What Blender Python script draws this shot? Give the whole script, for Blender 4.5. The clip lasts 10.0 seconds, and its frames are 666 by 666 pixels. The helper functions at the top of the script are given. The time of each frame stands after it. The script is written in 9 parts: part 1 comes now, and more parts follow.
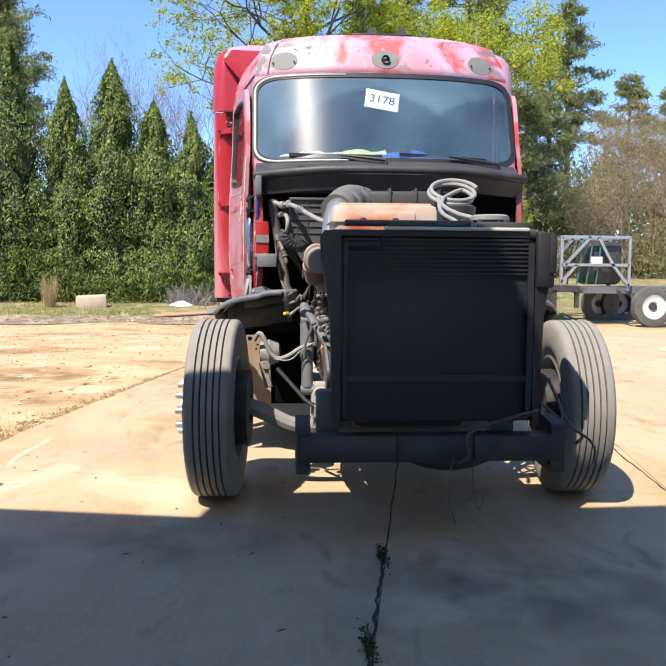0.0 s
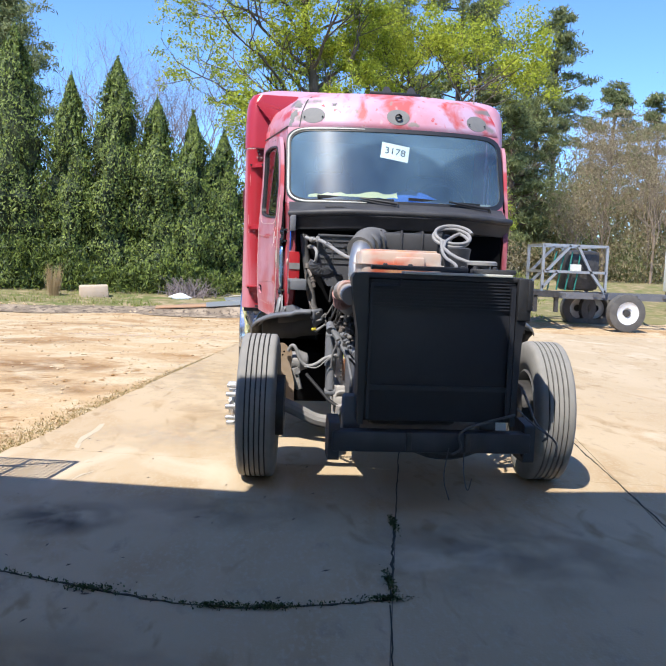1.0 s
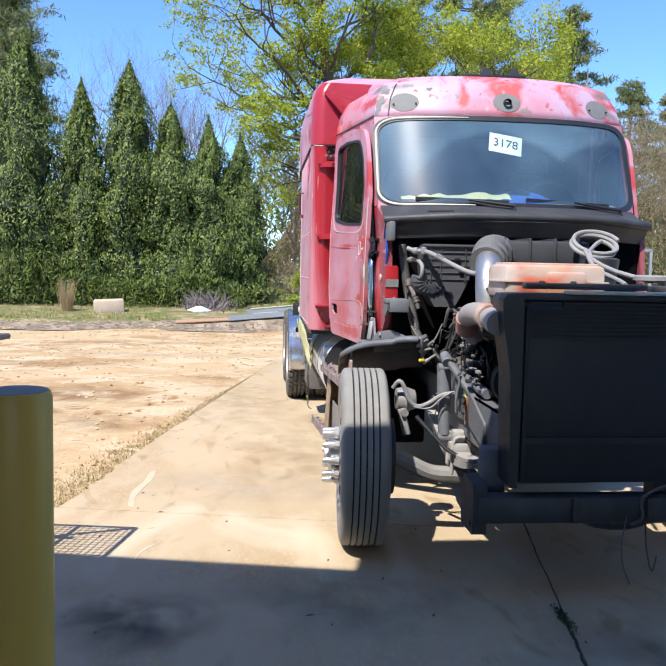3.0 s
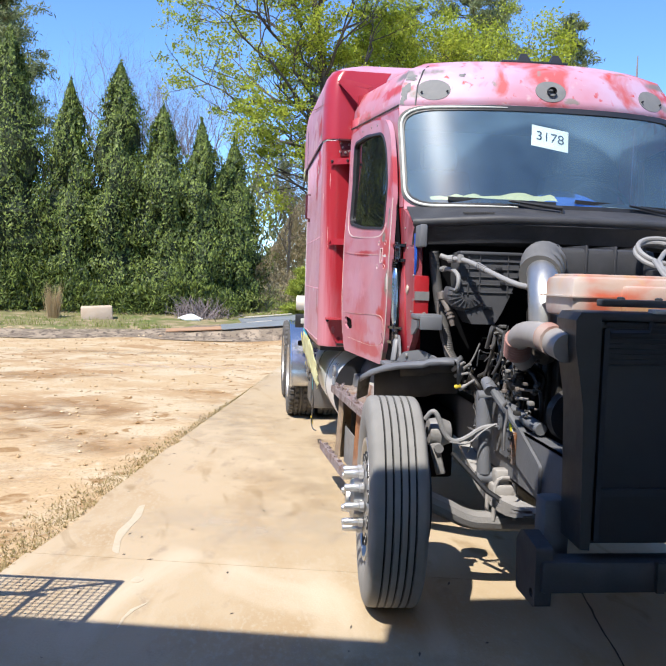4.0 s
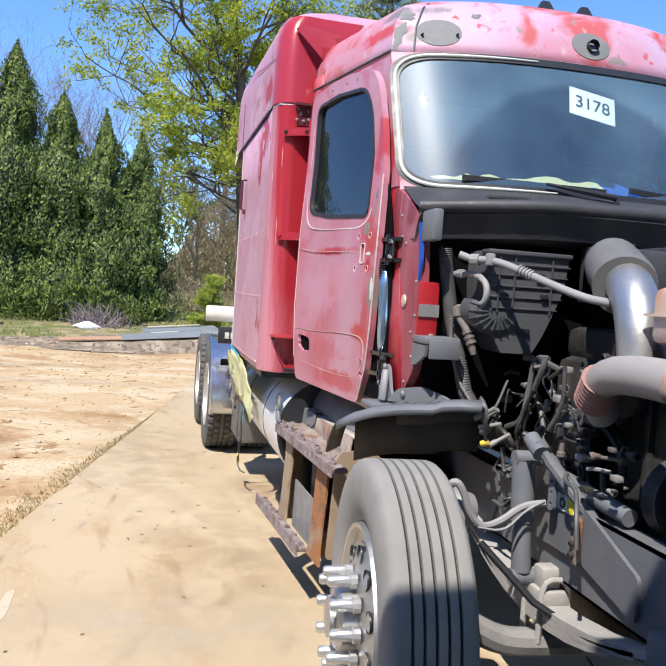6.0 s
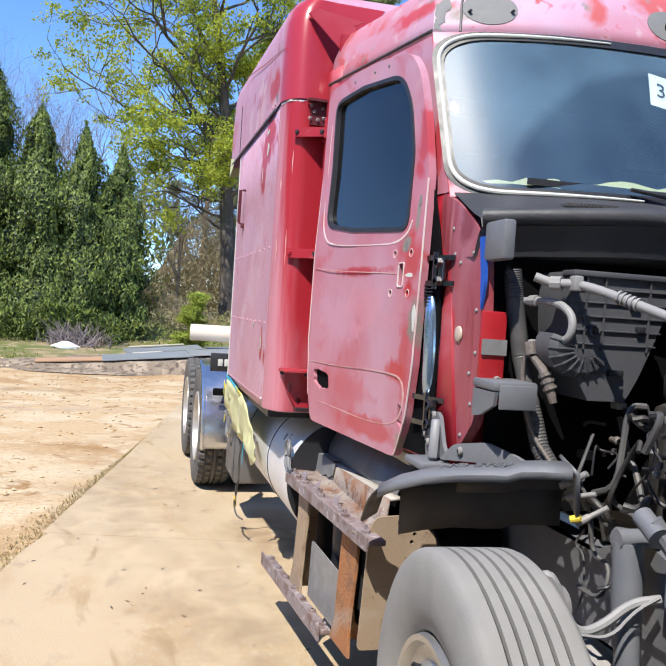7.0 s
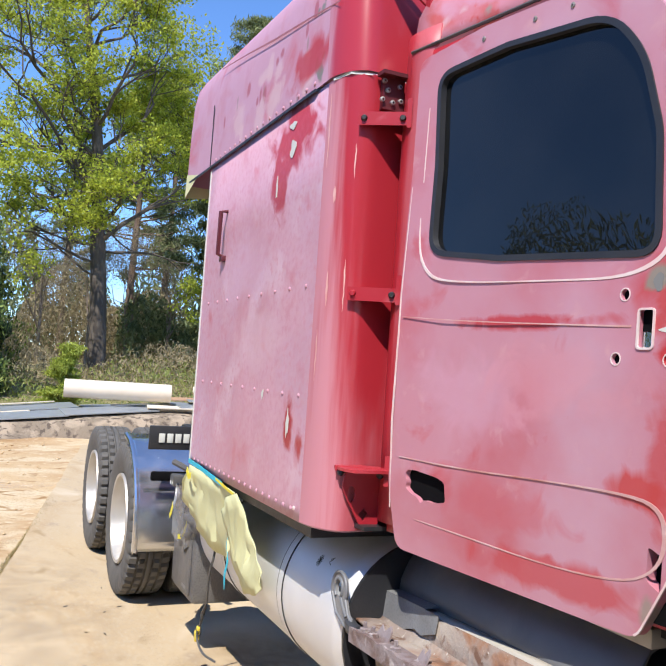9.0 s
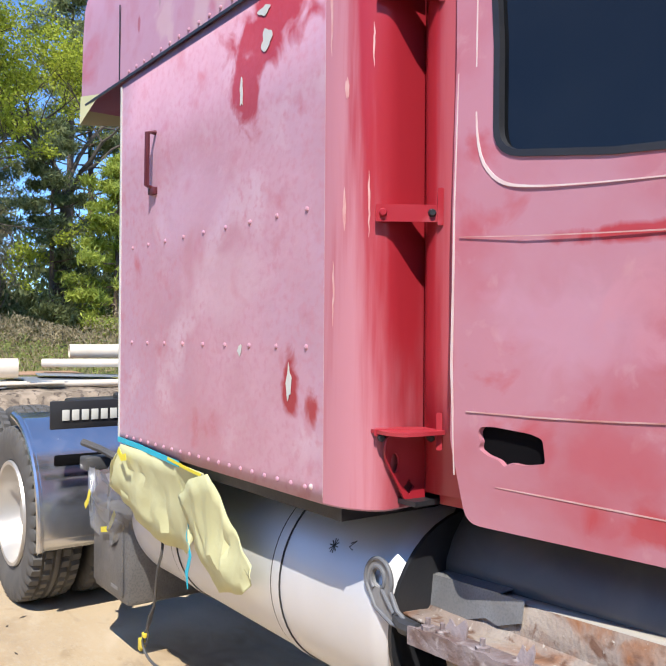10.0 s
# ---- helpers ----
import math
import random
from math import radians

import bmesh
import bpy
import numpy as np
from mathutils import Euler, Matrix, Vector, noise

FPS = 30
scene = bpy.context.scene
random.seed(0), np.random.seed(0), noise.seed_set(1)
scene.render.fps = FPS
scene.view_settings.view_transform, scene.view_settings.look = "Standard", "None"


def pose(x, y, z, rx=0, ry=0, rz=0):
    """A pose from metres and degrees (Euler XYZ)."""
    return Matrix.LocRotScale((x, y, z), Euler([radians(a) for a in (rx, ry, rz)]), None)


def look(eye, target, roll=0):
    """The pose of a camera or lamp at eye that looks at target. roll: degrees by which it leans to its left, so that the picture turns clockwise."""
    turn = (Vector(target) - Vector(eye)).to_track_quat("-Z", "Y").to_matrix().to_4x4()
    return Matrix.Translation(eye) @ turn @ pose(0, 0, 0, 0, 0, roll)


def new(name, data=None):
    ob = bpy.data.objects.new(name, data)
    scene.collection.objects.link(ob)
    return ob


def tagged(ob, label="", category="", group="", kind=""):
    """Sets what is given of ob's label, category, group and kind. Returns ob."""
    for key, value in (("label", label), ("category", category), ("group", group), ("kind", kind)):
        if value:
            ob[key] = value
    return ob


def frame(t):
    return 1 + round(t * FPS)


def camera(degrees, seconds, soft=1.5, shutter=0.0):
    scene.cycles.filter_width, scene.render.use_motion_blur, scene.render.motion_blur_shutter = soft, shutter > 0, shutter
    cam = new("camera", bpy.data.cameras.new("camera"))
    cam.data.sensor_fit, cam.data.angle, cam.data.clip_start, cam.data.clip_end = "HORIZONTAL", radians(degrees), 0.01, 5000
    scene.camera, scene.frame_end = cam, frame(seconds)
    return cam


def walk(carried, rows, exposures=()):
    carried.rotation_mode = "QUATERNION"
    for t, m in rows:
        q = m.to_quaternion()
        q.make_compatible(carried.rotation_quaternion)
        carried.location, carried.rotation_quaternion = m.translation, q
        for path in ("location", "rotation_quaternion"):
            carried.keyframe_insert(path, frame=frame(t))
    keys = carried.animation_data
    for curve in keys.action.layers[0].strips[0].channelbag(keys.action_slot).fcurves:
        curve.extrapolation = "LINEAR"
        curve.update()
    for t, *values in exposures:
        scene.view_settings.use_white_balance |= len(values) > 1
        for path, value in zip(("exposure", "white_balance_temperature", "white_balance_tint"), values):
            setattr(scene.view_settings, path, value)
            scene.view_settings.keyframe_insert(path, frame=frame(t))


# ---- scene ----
cam = camera(45.5, 10.0)
PATH = [
    (0, (0.828, 1.147, 1.332), (0.973, 3.136, 1.178), 0.4),
    (0.2, (0.715, 0.546, 1.360), (0.875, 2.536, 1.234), 1.2),
    (0.3, (0.578, 0.103, 1.473), (0.769, 2.088, 1.322), 2.0),
    (0.5, (0.492, -0.145, 1.603), (0.698, 1.836, 1.424), 2.5),
    (1, (0.463, 0.052, 1.595), (0.653, 2.035, 1.415), 2.2),
    (1.5, (0.374, 0.299, 1.61), (0.551, 2.283, 1.429), 2.1),
    (2, (0.134, 0.58, 1.601), (0.394, 2.555, 1.426), 2.0),
    (2.5, (-0.011, 0.866, 1.603), (0.255, 2.841, 1.424), 1.9),
    (3, (-0.118, 1.231, 1.636), (0.064, 3.216, 1.473), 1.2),
    (4.3, (-0.24, 2.169, 1.643), (-0.028, 4.153, 1.503), 1.9),
    (4.5, (-0.252, 2.304, 1.64), (-0.067, 4.29, 1.503), 2.0),
    (5, (-0.337, 2.69, 1.63), (-0.015, 4.66, 1.51), 2.7),
    (6.3, (-0.356, 3.596, 1.583), (0.12, 5.536, 1.484), 3.7),
    (6.5, (-0.396, 3.734, 1.624), (0.101, 5.668, 1.513), 3.6),
    (7, (-0.391, 4.087, 1.63), (0.104, 6.024, 1.573), 3.7),
    (7.5, (-0.412, 4.439, 1.664), (0.127, 6.365, 1.667), 3.7),
    (8, (-0.576, 4.815, 1.659), (0.148, 6.679, 1.678), 3.9),
    (8.5, (-0.652, 5.191, 1.639), (0.147, 7.023, 1.726), 4.0),
    (9, (-0.786, 5.591, 1.638), (0.034, 7.413, 1.733), 3.9),
    (9.5, (-0.976, 5.989, 1.618), (0.069, 7.694, 1.659), 3.7),
    (10, (-0.99, 6.361, 1.571), (0.185, 7.98, 1.58), 0.4),
]
walk(cam, [(t, look(eye, target, roll)) for t, eye, target, roll in PATH],
     [(0.0, 0.85, 6300, 10), (0.4, 0.69, 5750, 10), (3.0, 0.69, 5750, 10), (4.4, 0.62, 5750, 10), (10.0, 0.60, 5750, 10)])

# ---------------------------------------------------------------- light
SUN_DIR = Vector((-0.44, -0.54, 1.0)).normalized()      # towards the sun
world = bpy.data.worlds.new("world")
scene.world = world
world.use_nodes = True
wn = world.node_tree.nodes
sky = wn.new("ShaderNodeTexSky")
sky.sky_type = "NISHITA"
sky.sun_disc = False
sky.sun_elevation = math.asin(SUN_DIR.z)
sky.sun_rotation = math.atan2(SUN_DIR.x, SUN_DIR.y)
sky.altitude = 1800.0
sky.air_density, sky.dust_density, sky.ozone_density = 1.0, 0.0, 7.0
world.node_tree.links.new(sky.outputs[0], wn["Background"].inputs[0])
wn["Background"].inputs[1].default_value = 0.165
sun_data = bpy.data.lights.new("sun", "SUN")
sun_data.energy, sun_data.angle, sun_data.color = 4.9, radians(0.53), (1.0, 0.875, 0.70)
sun = new("sun", sun_data)
sun.matrix_world = look(SUN_DIR * 60, (0, 0, 0))

# ---------------------------------------------------------------- materials


def mat(name, color, rough=0.6, metal=0.0, var=None, scale=6.0, amount=0.5, fine=0.0, bump=0.0, bump_scale=60.0,
        coat=0.0, rand=0.0, contrast=0.25):
    """A surface of one colour that drifts to var in patches, with a finer grain and relief."""
    m = bpy.data.materials.new(name)
    m.use_nodes = True
    nt = m.node_tree
    b = nt.nodes["Principled BSDF"]
    b.inputs["Roughness"].default_value = rough
    b.inputs["Metallic"].default_value = metal
    b.inputs["Coat Weight"].default_value = coat
    tc = nt.nodes.new("ShaderNodeTexCoord")

    def noise_node(sc, detail=5.0, dist=0.0):
        n = nt.nodes.new("ShaderNodeTexNoise")
        n.inputs["Scale"].default_value = sc
        n.inputs["Detail"].default_value = detail
        n.inputs["Distortion"].default_value = dist
        nt.links.new(tc.outputs["Object"], n.inputs["Vector"])
        return n

    def mixer(fac, a, c):
        mx = nt.nodes.new("ShaderNodeMix")
        mx.data_type = "RGBA"
        nt.links.new(fac, mx.inputs[0])
        for sock, val in ((6, a), (7, c)):
            if isinstance(val, tuple):
                mx.inputs[sock].default_value = (*val, 1)
            else:
                nt.links.new(val, mx.inputs[sock])
        return mx.outputs[2]

    def ramp(out, lo, hi, top=1.0):
        r = nt.nodes.new("ShaderNodeMapRange")
        r.inputs[1].default_value, r.inputs[2].default_value = lo, hi
        r.inputs[4].default_value = top
        nt.links.new(out, r.inputs[0])
        return r.outputs[0]

    col = color
    if var:
        col = mixer(ramp(noise_node(scale, 6.0, 0.6).outputs["Fac"], 0.5 - contrast, 0.5 + contrast, amount), color, var)
    if fine:
        dark = tuple(c * (1 - fine) for c in color)
        col = mixer(ramp(noise_node(scale * 17, 3.0).outputs["Fac"], 0.45, 0.75, 0.8), col, dark)
    if rand:
        info = nt.nodes.new("ShaderNodeObjectInfo")
        hsv = nt.nodes.new("ShaderNodeHueSaturation")
        nt.links.new(ramp(info.outputs["Random"], 0, 1), hsv.inputs["Value"])
        r = hsv.inputs["Value"].links[0].from_node
        r.inputs[3].default_value, r.inputs[4].default_value = 1 - rand, 1 + rand
        if isinstance(col, tuple):
            hsv.inputs["Color"].default_value = (*col, 1)
        else:
            nt.links.new(col, hsv.inputs["Color"])
        col = hsv.outputs[0]
    if isinstance(col, tuple):
        b.inputs["Base Color"].default_value = (*col, 1)
    else:
        nt.links.new(col, b.inputs["Base Color"])
    if bump:
        bp = nt.nodes.new("ShaderNodeBump")
        bp.inputs["Strength"].default_value = bump
        bp.inputs["Distance"].default_value = 0.02
        nt.links.new(noise_node(bump_scale, 4.0).outputs["Fac"], bp.inputs["Height"])
        nt.links.new(bp.outputs[0], b.inputs["Normal"])
    rr = nt.nodes.new("ShaderNodeMapRange")
    rr.inputs[3].default_value, rr.inputs[4].default_value = max(0.02, rough - 0.12), min(1, rough + 0.12)
    nt.links.new(noise_node(scale * 2.3, 4.0).outputs["Fac"], rr.inputs[0])
    nt.links.new(rr.outputs[0], b.inputs["Roughness"])
    return m


def layered(name, layers, rough=0.5, bump=0.1, bump_scale=30.0, coat=0.0, stretch=(1, 1, 1)):
    """layers: base colour, then (colour, scale, low, high, distortion) patches laid over one another."""
    m = bpy.data.materials.new(name)
    m.use_nodes = True
    nt = m.node_tree
    b = nt.nodes["Principled BSDF"]
    b.inputs["Coat Weight"].default_value = coat
    tc = nt.nodes.new("ShaderNodeTexCoord")
    base = nt.nodes.new("ShaderNodeRGB")
    base.outputs[0].default_value = (*layers[0], 1)
    col = base.outputs[0]
    last = None
    for k, (c, sc, lo, hi, dist) in enumerate(layers[1:]):
        mp = nt.nodes.new("ShaderNodeMapping")
        mp.inputs["Location"].default_value = (3.1 * k + 0.7, 1.7 * k, -2.3 * k)
        mp.inputs["Scale"].default_value = stretch
        nt.links.new(tc.outputs["Object"], mp.inputs[0])
        n = nt.nodes.new("ShaderNodeTexNoise")
        n.inputs["Scale"].default_value, n.inputs["Detail"].default_value = sc, 6.0
        n.inputs["Distortion"].default_value = dist
        nt.links.new(mp.outputs[0], n.inputs["Vector"])
        r = nt.nodes.new("ShaderNodeMapRange")
        r.inputs[1].default_value, r.inputs[2].default_value = lo, hi
        nt.links.new(n.outputs["Fac"], r.inputs[0])
        mx = nt.nodes.new("ShaderNodeMix")
        mx.data_type = "RGBA"
        nt.links.new(r.outputs[0], mx.inputs[0])
        nt.links.new(col, mx.inputs[6])
        mx.inputs[7].default_value = (*c, 1)
        col, last = mx.outputs[2], n
    nt.links.new(col, b.inputs["Base Color"])
    rr = nt.nodes.new("ShaderNodeMapRange")
    rr.inputs[3].default_value, rr.inputs[4].default_value = max(0.02, rough - 0.15), min(1, rough + 0.15)
    nt.links.new(last.outputs["Fac"], rr.inputs[0])
    nt.links.new(rr.outputs[0], b.inputs["Roughness"])
    if bump:
        n = nt.nodes.new("ShaderNodeTexNoise")
        n.inputs["Scale"].default_value, n.inputs["Detail"].default_value = bump_scale, 5.0
        nt.links.new(tc.outputs["Object"], n.inputs["Vector"])
        bp = nt.nodes.new("ShaderNodeBump")
        bp.inputs["Strength"].default_value, bp.inputs["Distance"].default_value = bump, 0.02
        nt.links.new(n.outputs["Fac"], bp.inputs["Height"])
        nt.links.new(bp.outputs[0], b.inputs["Normal"])
    return m


def leaf_mat(name, dark, light, trans=0.35):
    m = bpy.data.materials.new(name)
    m.use_nodes = True
    nt = m.node_tree
    b = nt.nodes["Principled BSDF"]
    b.inputs["Roughness"].default_value = 0.6
    g = nt.nodes.new("ShaderNodeNewGeometry")
    mx = nt.nodes.new("ShaderNodeMix")
    mx.data_type = "RGBA"
    nt.links.new(g.outputs["Random Per Island"], mx.inputs[0])
    mx.inputs[6].default_value, mx.inputs[7].default_value = (*dark, 1), (*light, 1)
    nt.links.new(mx.outputs[2], b.inputs["Base Color"])
    tr = nt.nodes.new("ShaderNodeBsdfTranslucent")
    nt.links.new(mx.outputs[2], tr.inputs["Color"])
    ms = nt.nodes.new("ShaderNodeMixShader")
    ms.inputs[0].default_value = trans
    nt.links.new(b.outputs[0], ms.inputs[1])
    nt.links.new(tr.outputs[0], ms.inputs[2])
    nt.links.new(ms.outputs[0], nt.nodes["Material Output"].inputs[0])
    return m


def glass_mat(name, tint, rough=0.0, clear=0.5, haze=0.0, dust=0.0, soft_rough=0.22, film_col=(0.8, 0.84, 0.82), wiped=(), unwiped=0.0):
    """A thin pane: tinted see-through, a Fresnel gloss with a soft second lobe, and a diffuse film of dust, on the
    windscreen coloured as sky sheen.
    """
    m = bpy.data.materials.new(name)
    m.use_nodes = True
    nt = m.node_tree
    nt.nodes.remove(nt.nodes["Principled BSDF"])
    t = nt.nodes.new("ShaderNodeBsdfTransparent")
    t.inputs[0].default_value = (*tint, 1)
    g = nt.nodes.new("ShaderNodeBsdfGlossy")
    g.inputs["Roughness"].default_value = rough
    soft_g = nt.nodes.new("ShaderNodeBsdfGlossy")
    soft_g.inputs["Roughness"].default_value = soft_rough
    if wiped:                                          # wiper scratches stretch the sun's glare upright
        tan = nt.nodes.new("ShaderNodeTangent")
        tan.direction_type, tan.axis = "RADIAL", "Z"
        nt.links.new(tan.outputs[0], soft_g.inputs["Tangent"])
        soft_g.inputs["Anisotropy"].default_value = 0.0
    both = nt.nodes.new("ShaderNodeMixShader")
    both.inputs[0].default_value = haze
    nt.links.new(g.outputs[0], both.inputs[1])
    nt.links.new(soft_g.outputs[0], both.inputs[2])
    f = nt.nodes.new("ShaderNodeFresnel")
    f.inputs[0].default_value = 1.5 + clear
    ms = nt.nodes.new("ShaderNodeMixShader")
    nt.links.new(f.outputs[0], ms.inputs[0])
    nt.links.new(t.outputs[0], ms.inputs[1])
    nt.links.new(both.outputs[0], ms.inputs[2])
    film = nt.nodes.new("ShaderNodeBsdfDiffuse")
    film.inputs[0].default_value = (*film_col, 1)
    tc = nt.nodes.new("ShaderNodeTexCoord")
    n = nt.nodes.new("ShaderNodeTexNoise")
    n.inputs["Scale"].default_value, n.inputs["Detail"].default_value = 2.2, 6.0
    nt.links.new(tc.outputs["Object"], n.inputs["Vector"])
    r = nt.nodes.new("ShaderNodeMapRange")
    r.inputs[1].default_value, r.inputs[2].default_value = 0.35, 0.75
    r.inputs[3].default_value, r.inputs[4].default_value = dust * 0.4, dust * 1.6
    nt.links.new(n.outputs["Fac"], r.inputs[0])
    amount = r.outputs[0]
    if wiped:
        sep = nt.nodes.new("ShaderNodeSeparateXYZ")
        nt.links.new(tc.outputs["Object"], sep.inputs[0])
        near = None

        def calc(op, a, b_):
            c = nt.nodes.new("ShaderNodeMath")
            c.operation = op
            for i, val in enumerate((a, b_)):
                if isinstance(val, (int, float)):
                    c.inputs[i].default_value = val
                else:
                    nt.links.new(val, c.inputs[i])
            return c.outputs[0]

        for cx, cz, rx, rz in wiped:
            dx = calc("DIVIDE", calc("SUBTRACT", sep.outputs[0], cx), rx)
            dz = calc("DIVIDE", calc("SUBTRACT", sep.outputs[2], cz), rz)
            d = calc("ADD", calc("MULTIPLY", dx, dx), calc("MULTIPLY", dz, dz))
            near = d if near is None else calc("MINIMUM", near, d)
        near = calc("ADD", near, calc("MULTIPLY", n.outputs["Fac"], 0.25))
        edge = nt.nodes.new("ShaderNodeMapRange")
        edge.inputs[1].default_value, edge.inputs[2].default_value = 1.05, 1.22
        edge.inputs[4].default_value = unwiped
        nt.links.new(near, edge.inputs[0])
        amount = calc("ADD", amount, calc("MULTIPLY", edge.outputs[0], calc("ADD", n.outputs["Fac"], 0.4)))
    out = nt.nodes.new("ShaderNodeMixShader")
    nt.links.new(amount, out.inputs[0])
    nt.links.new(ms.outputs[0], out.inputs[1])
    nt.links.new(film.outputs[0], out.inputs[2])
    nt.links.new(out.outputs[0], nt.nodes["Material Output"].inputs[0])
    return m


def paint_patch(m, u, v, ru, rv, color, strength, scale=9.0):
    """Lays a worn patch with a broken, faded edge over a side panel's colour; u and v are y and z in metres."""
    nt = m.node_tree
    b = nt.nodes["Principled BSDF"]
    col = b.inputs["Base Color"].links[0].from_socket
    tc = nt.nodes["Texture Coordinate"]
    mp = nt.nodes.new("ShaderNodeMapping")
    mp.inputs["Scale"].default_value = (0, 1 / ru, 1 / rv)
    mp.inputs["Location"].default_value = (0, -u / ru, -v / rv)
    nt.links.new(tc.outputs["Object"], mp.inputs[0])
    ln = nt.nodes.new("ShaderNodeVectorMath")
    ln.operation = "LENGTH"
    nt.links.new(mp.outputs[0], ln.inputs[0])
    n = nt.nodes.new("ShaderNodeTexNoise")
    n.inputs["Scale"].default_value, n.inputs["Detail"].default_value, n.inputs["Distortion"].default_value = scale, 5.0, 0.8
    nt.links.new(tc.outputs["Object"], n.inputs["Vector"])
    sm = nt.nodes.new("ShaderNodeMath")
    sm.operation = "MULTIPLY_ADD"
    sm.inputs[1].default_value = 1.8
    nt.links.new(n.outputs["Fac"], sm.inputs[0])
    nt.links.new(ln.outputs["Value"], sm.inputs[2])
    r = nt.nodes.new("ShaderNodeMapRange")
    r.inputs[1].default_value, r.inputs[2].default_value = 1.75, 1.35
    r.inputs[4].default_value = strength
    nt.links.new(sm.outputs[0], r.inputs[0])
    mx = nt.nodes.new("ShaderNodeMix")
    mx.data_type = "RGBA"
    nt.links.new(r.outputs[0], mx.inputs[0])
    nt.links.new(col, mx.inputs[6])
    mx.inputs[7].default_value = (*color, 1)
    nt.links.new(mx.outputs[2], b.inputs["Base Color"])


def stain_mat(name, color, reach, strength, rough=0.75, scale=3.2, solid=0.15):
    """A stain that fades out from its middle, broken up by noise."""
    m = bpy.data.materials.new(name)
    m.use_nodes = True
    nt = m.node_tree
    b = nt.nodes["Principled BSDF"]
    b.inputs["Base Color"].default_value = (*color, 1)
    b.inputs["Roughness"].default_value = rough
    tc = nt.nodes.new("ShaderNodeTexCoord")
    n = nt.nodes.new("ShaderNodeTexNoise")
    n.inputs["Scale"].default_value, n.inputs["Detail"].default_value, n.inputs["Distortion"].default_value = scale, 7.0, 0.6
    nt.links.new(tc.outputs["Object"], n.inputs["Vector"])
    ln = nt.nodes.new("ShaderNodeVectorMath")
    ln.operation = "LENGTH"
    mp = nt.nodes.new("ShaderNodeMapping")
    mp.inputs["Scale"].default_value = (1 / reach[0], 1 / reach[1], 1 / reach[2] if len(reach) > 2 else 1)
    nt.links.new(tc.outputs["Object"], mp.inputs[0])
    nt.links.new(mp.outputs[0], ln.inputs[0])
    fade = nt.nodes.new("ShaderNodeMapRange")
    fade.inputs[1].default_value, fade.inputs[2].default_value = 1.0, solid
    nt.links.new(ln.outputs["Value"], fade.inputs[0])
    brk = nt.nodes.new("ShaderNodeMapRange")
    brk.inputs[1].default_value, brk.inputs[2].default_value, brk.inputs[4].default_value = 0.36, 0.62, strength
    nt.links.new(n.outputs["Fac"], brk.inputs[0])
    mul = nt.nodes.new("ShaderNodeMath")
    mul.operation = "MULTIPLY"
    nt.links.new(fade.outputs[0], mul.inputs[0])
    nt.links.new(brk.outputs[0], mul.inputs[1])
    nt.links.new(mul.outputs[0], b.inputs["Alpha"])
    return m


def worn_paint(name, pale, deep, y0, y1, tilt=0.0):
    """Red paint that was sanded pale from y1 towards y0, in upright streaks with broken edges."""
    m = bpy.data.materials.new(name)
    m.use_nodes = True
    nt = m.node_tree
    b = nt.nodes["Principled BSDF"]
    tc = nt.nodes.new("ShaderNodeTexCoord")
    sep = nt.nodes.new("ShaderNodeSeparateXYZ")
    nt.links.new(tc.outputs["Object"], sep.inputs[0])
    grad = nt.nodes.new("ShaderNodeMapRange")
    grad.inputs[1].default_value, grad.inputs[2].default_value = y0, y1
    lean = nt.nodes.new("ShaderNodeMath")               # the worn edge leans with height
    lean.operation = "MULTIPLY_ADD"
    lean.inputs[1].default_value = tilt
    nt.links.new(sep.outputs[2], lean.inputs[0])
    nt.links.new(sep.outputs[1], lean.inputs[2])
    nt.links.new(lean.outputs[0], grad.inputs[0])
    col = None
    for k, (sc, st, amp) in enumerate(((3.0, (3, 9, 0.5), 1.3), (14.0, (2, 6, 0.25), 0.5))):
        mp = nt.nodes.new("ShaderNodeMapping")
        mp.inputs["Scale"].default_value = st
        nt.links.new(tc.outputs["Object"], mp.inputs[0])
        n = nt.nodes.new("ShaderNodeTexNoise")
        n.inputs["Scale"].default_value, n.inputs["Detail"].default_value = sc, 5.0
        nt.links.new(mp.outputs[0], n.inputs["Vector"])
        ad = nt.nodes.new("ShaderNodeMath")
        ad.operation = "MULTIPLY_ADD"
        ad.inputs[1].default_value = amp
        nt.links.new(n.outputs["Fac"], ad.inputs[0])
        nt.links.new(grad.outputs[0] if col is None else col, ad.inputs[2])
        col = ad.outputs[0]
    r = nt.nodes.new("ShaderNodeMapRange")
    r.interpolation_type = "SMOOTHSTEP"
    r.inputs[1].default_value, r.inputs[2].default_value = 0.85, 1.75
    nt.links.new(col, r.inputs[0])
    mx = nt.nodes.new("ShaderNodeMix")
    mx.data_type = "RGBA"
    nt.links.new(r.outputs[0], mx.inputs[0])
    mx.inputs[6].default_value, mx.inputs[7].default_value = (*pale, 1), (*deep, 1)
    nt.links.new(mx.outputs[2], b.inputs["Base Color"])
    rr = nt.nodes.new("ShaderNodeMapRange")
    rr.inputs[3].default_value, rr.inputs[4].default_value = 0.5, 0.28
    nt.links.new(r.outputs[0], rr.inputs[0])
    nt.links.new(rr.outputs[0], b.inputs["Roughness"])
    return m


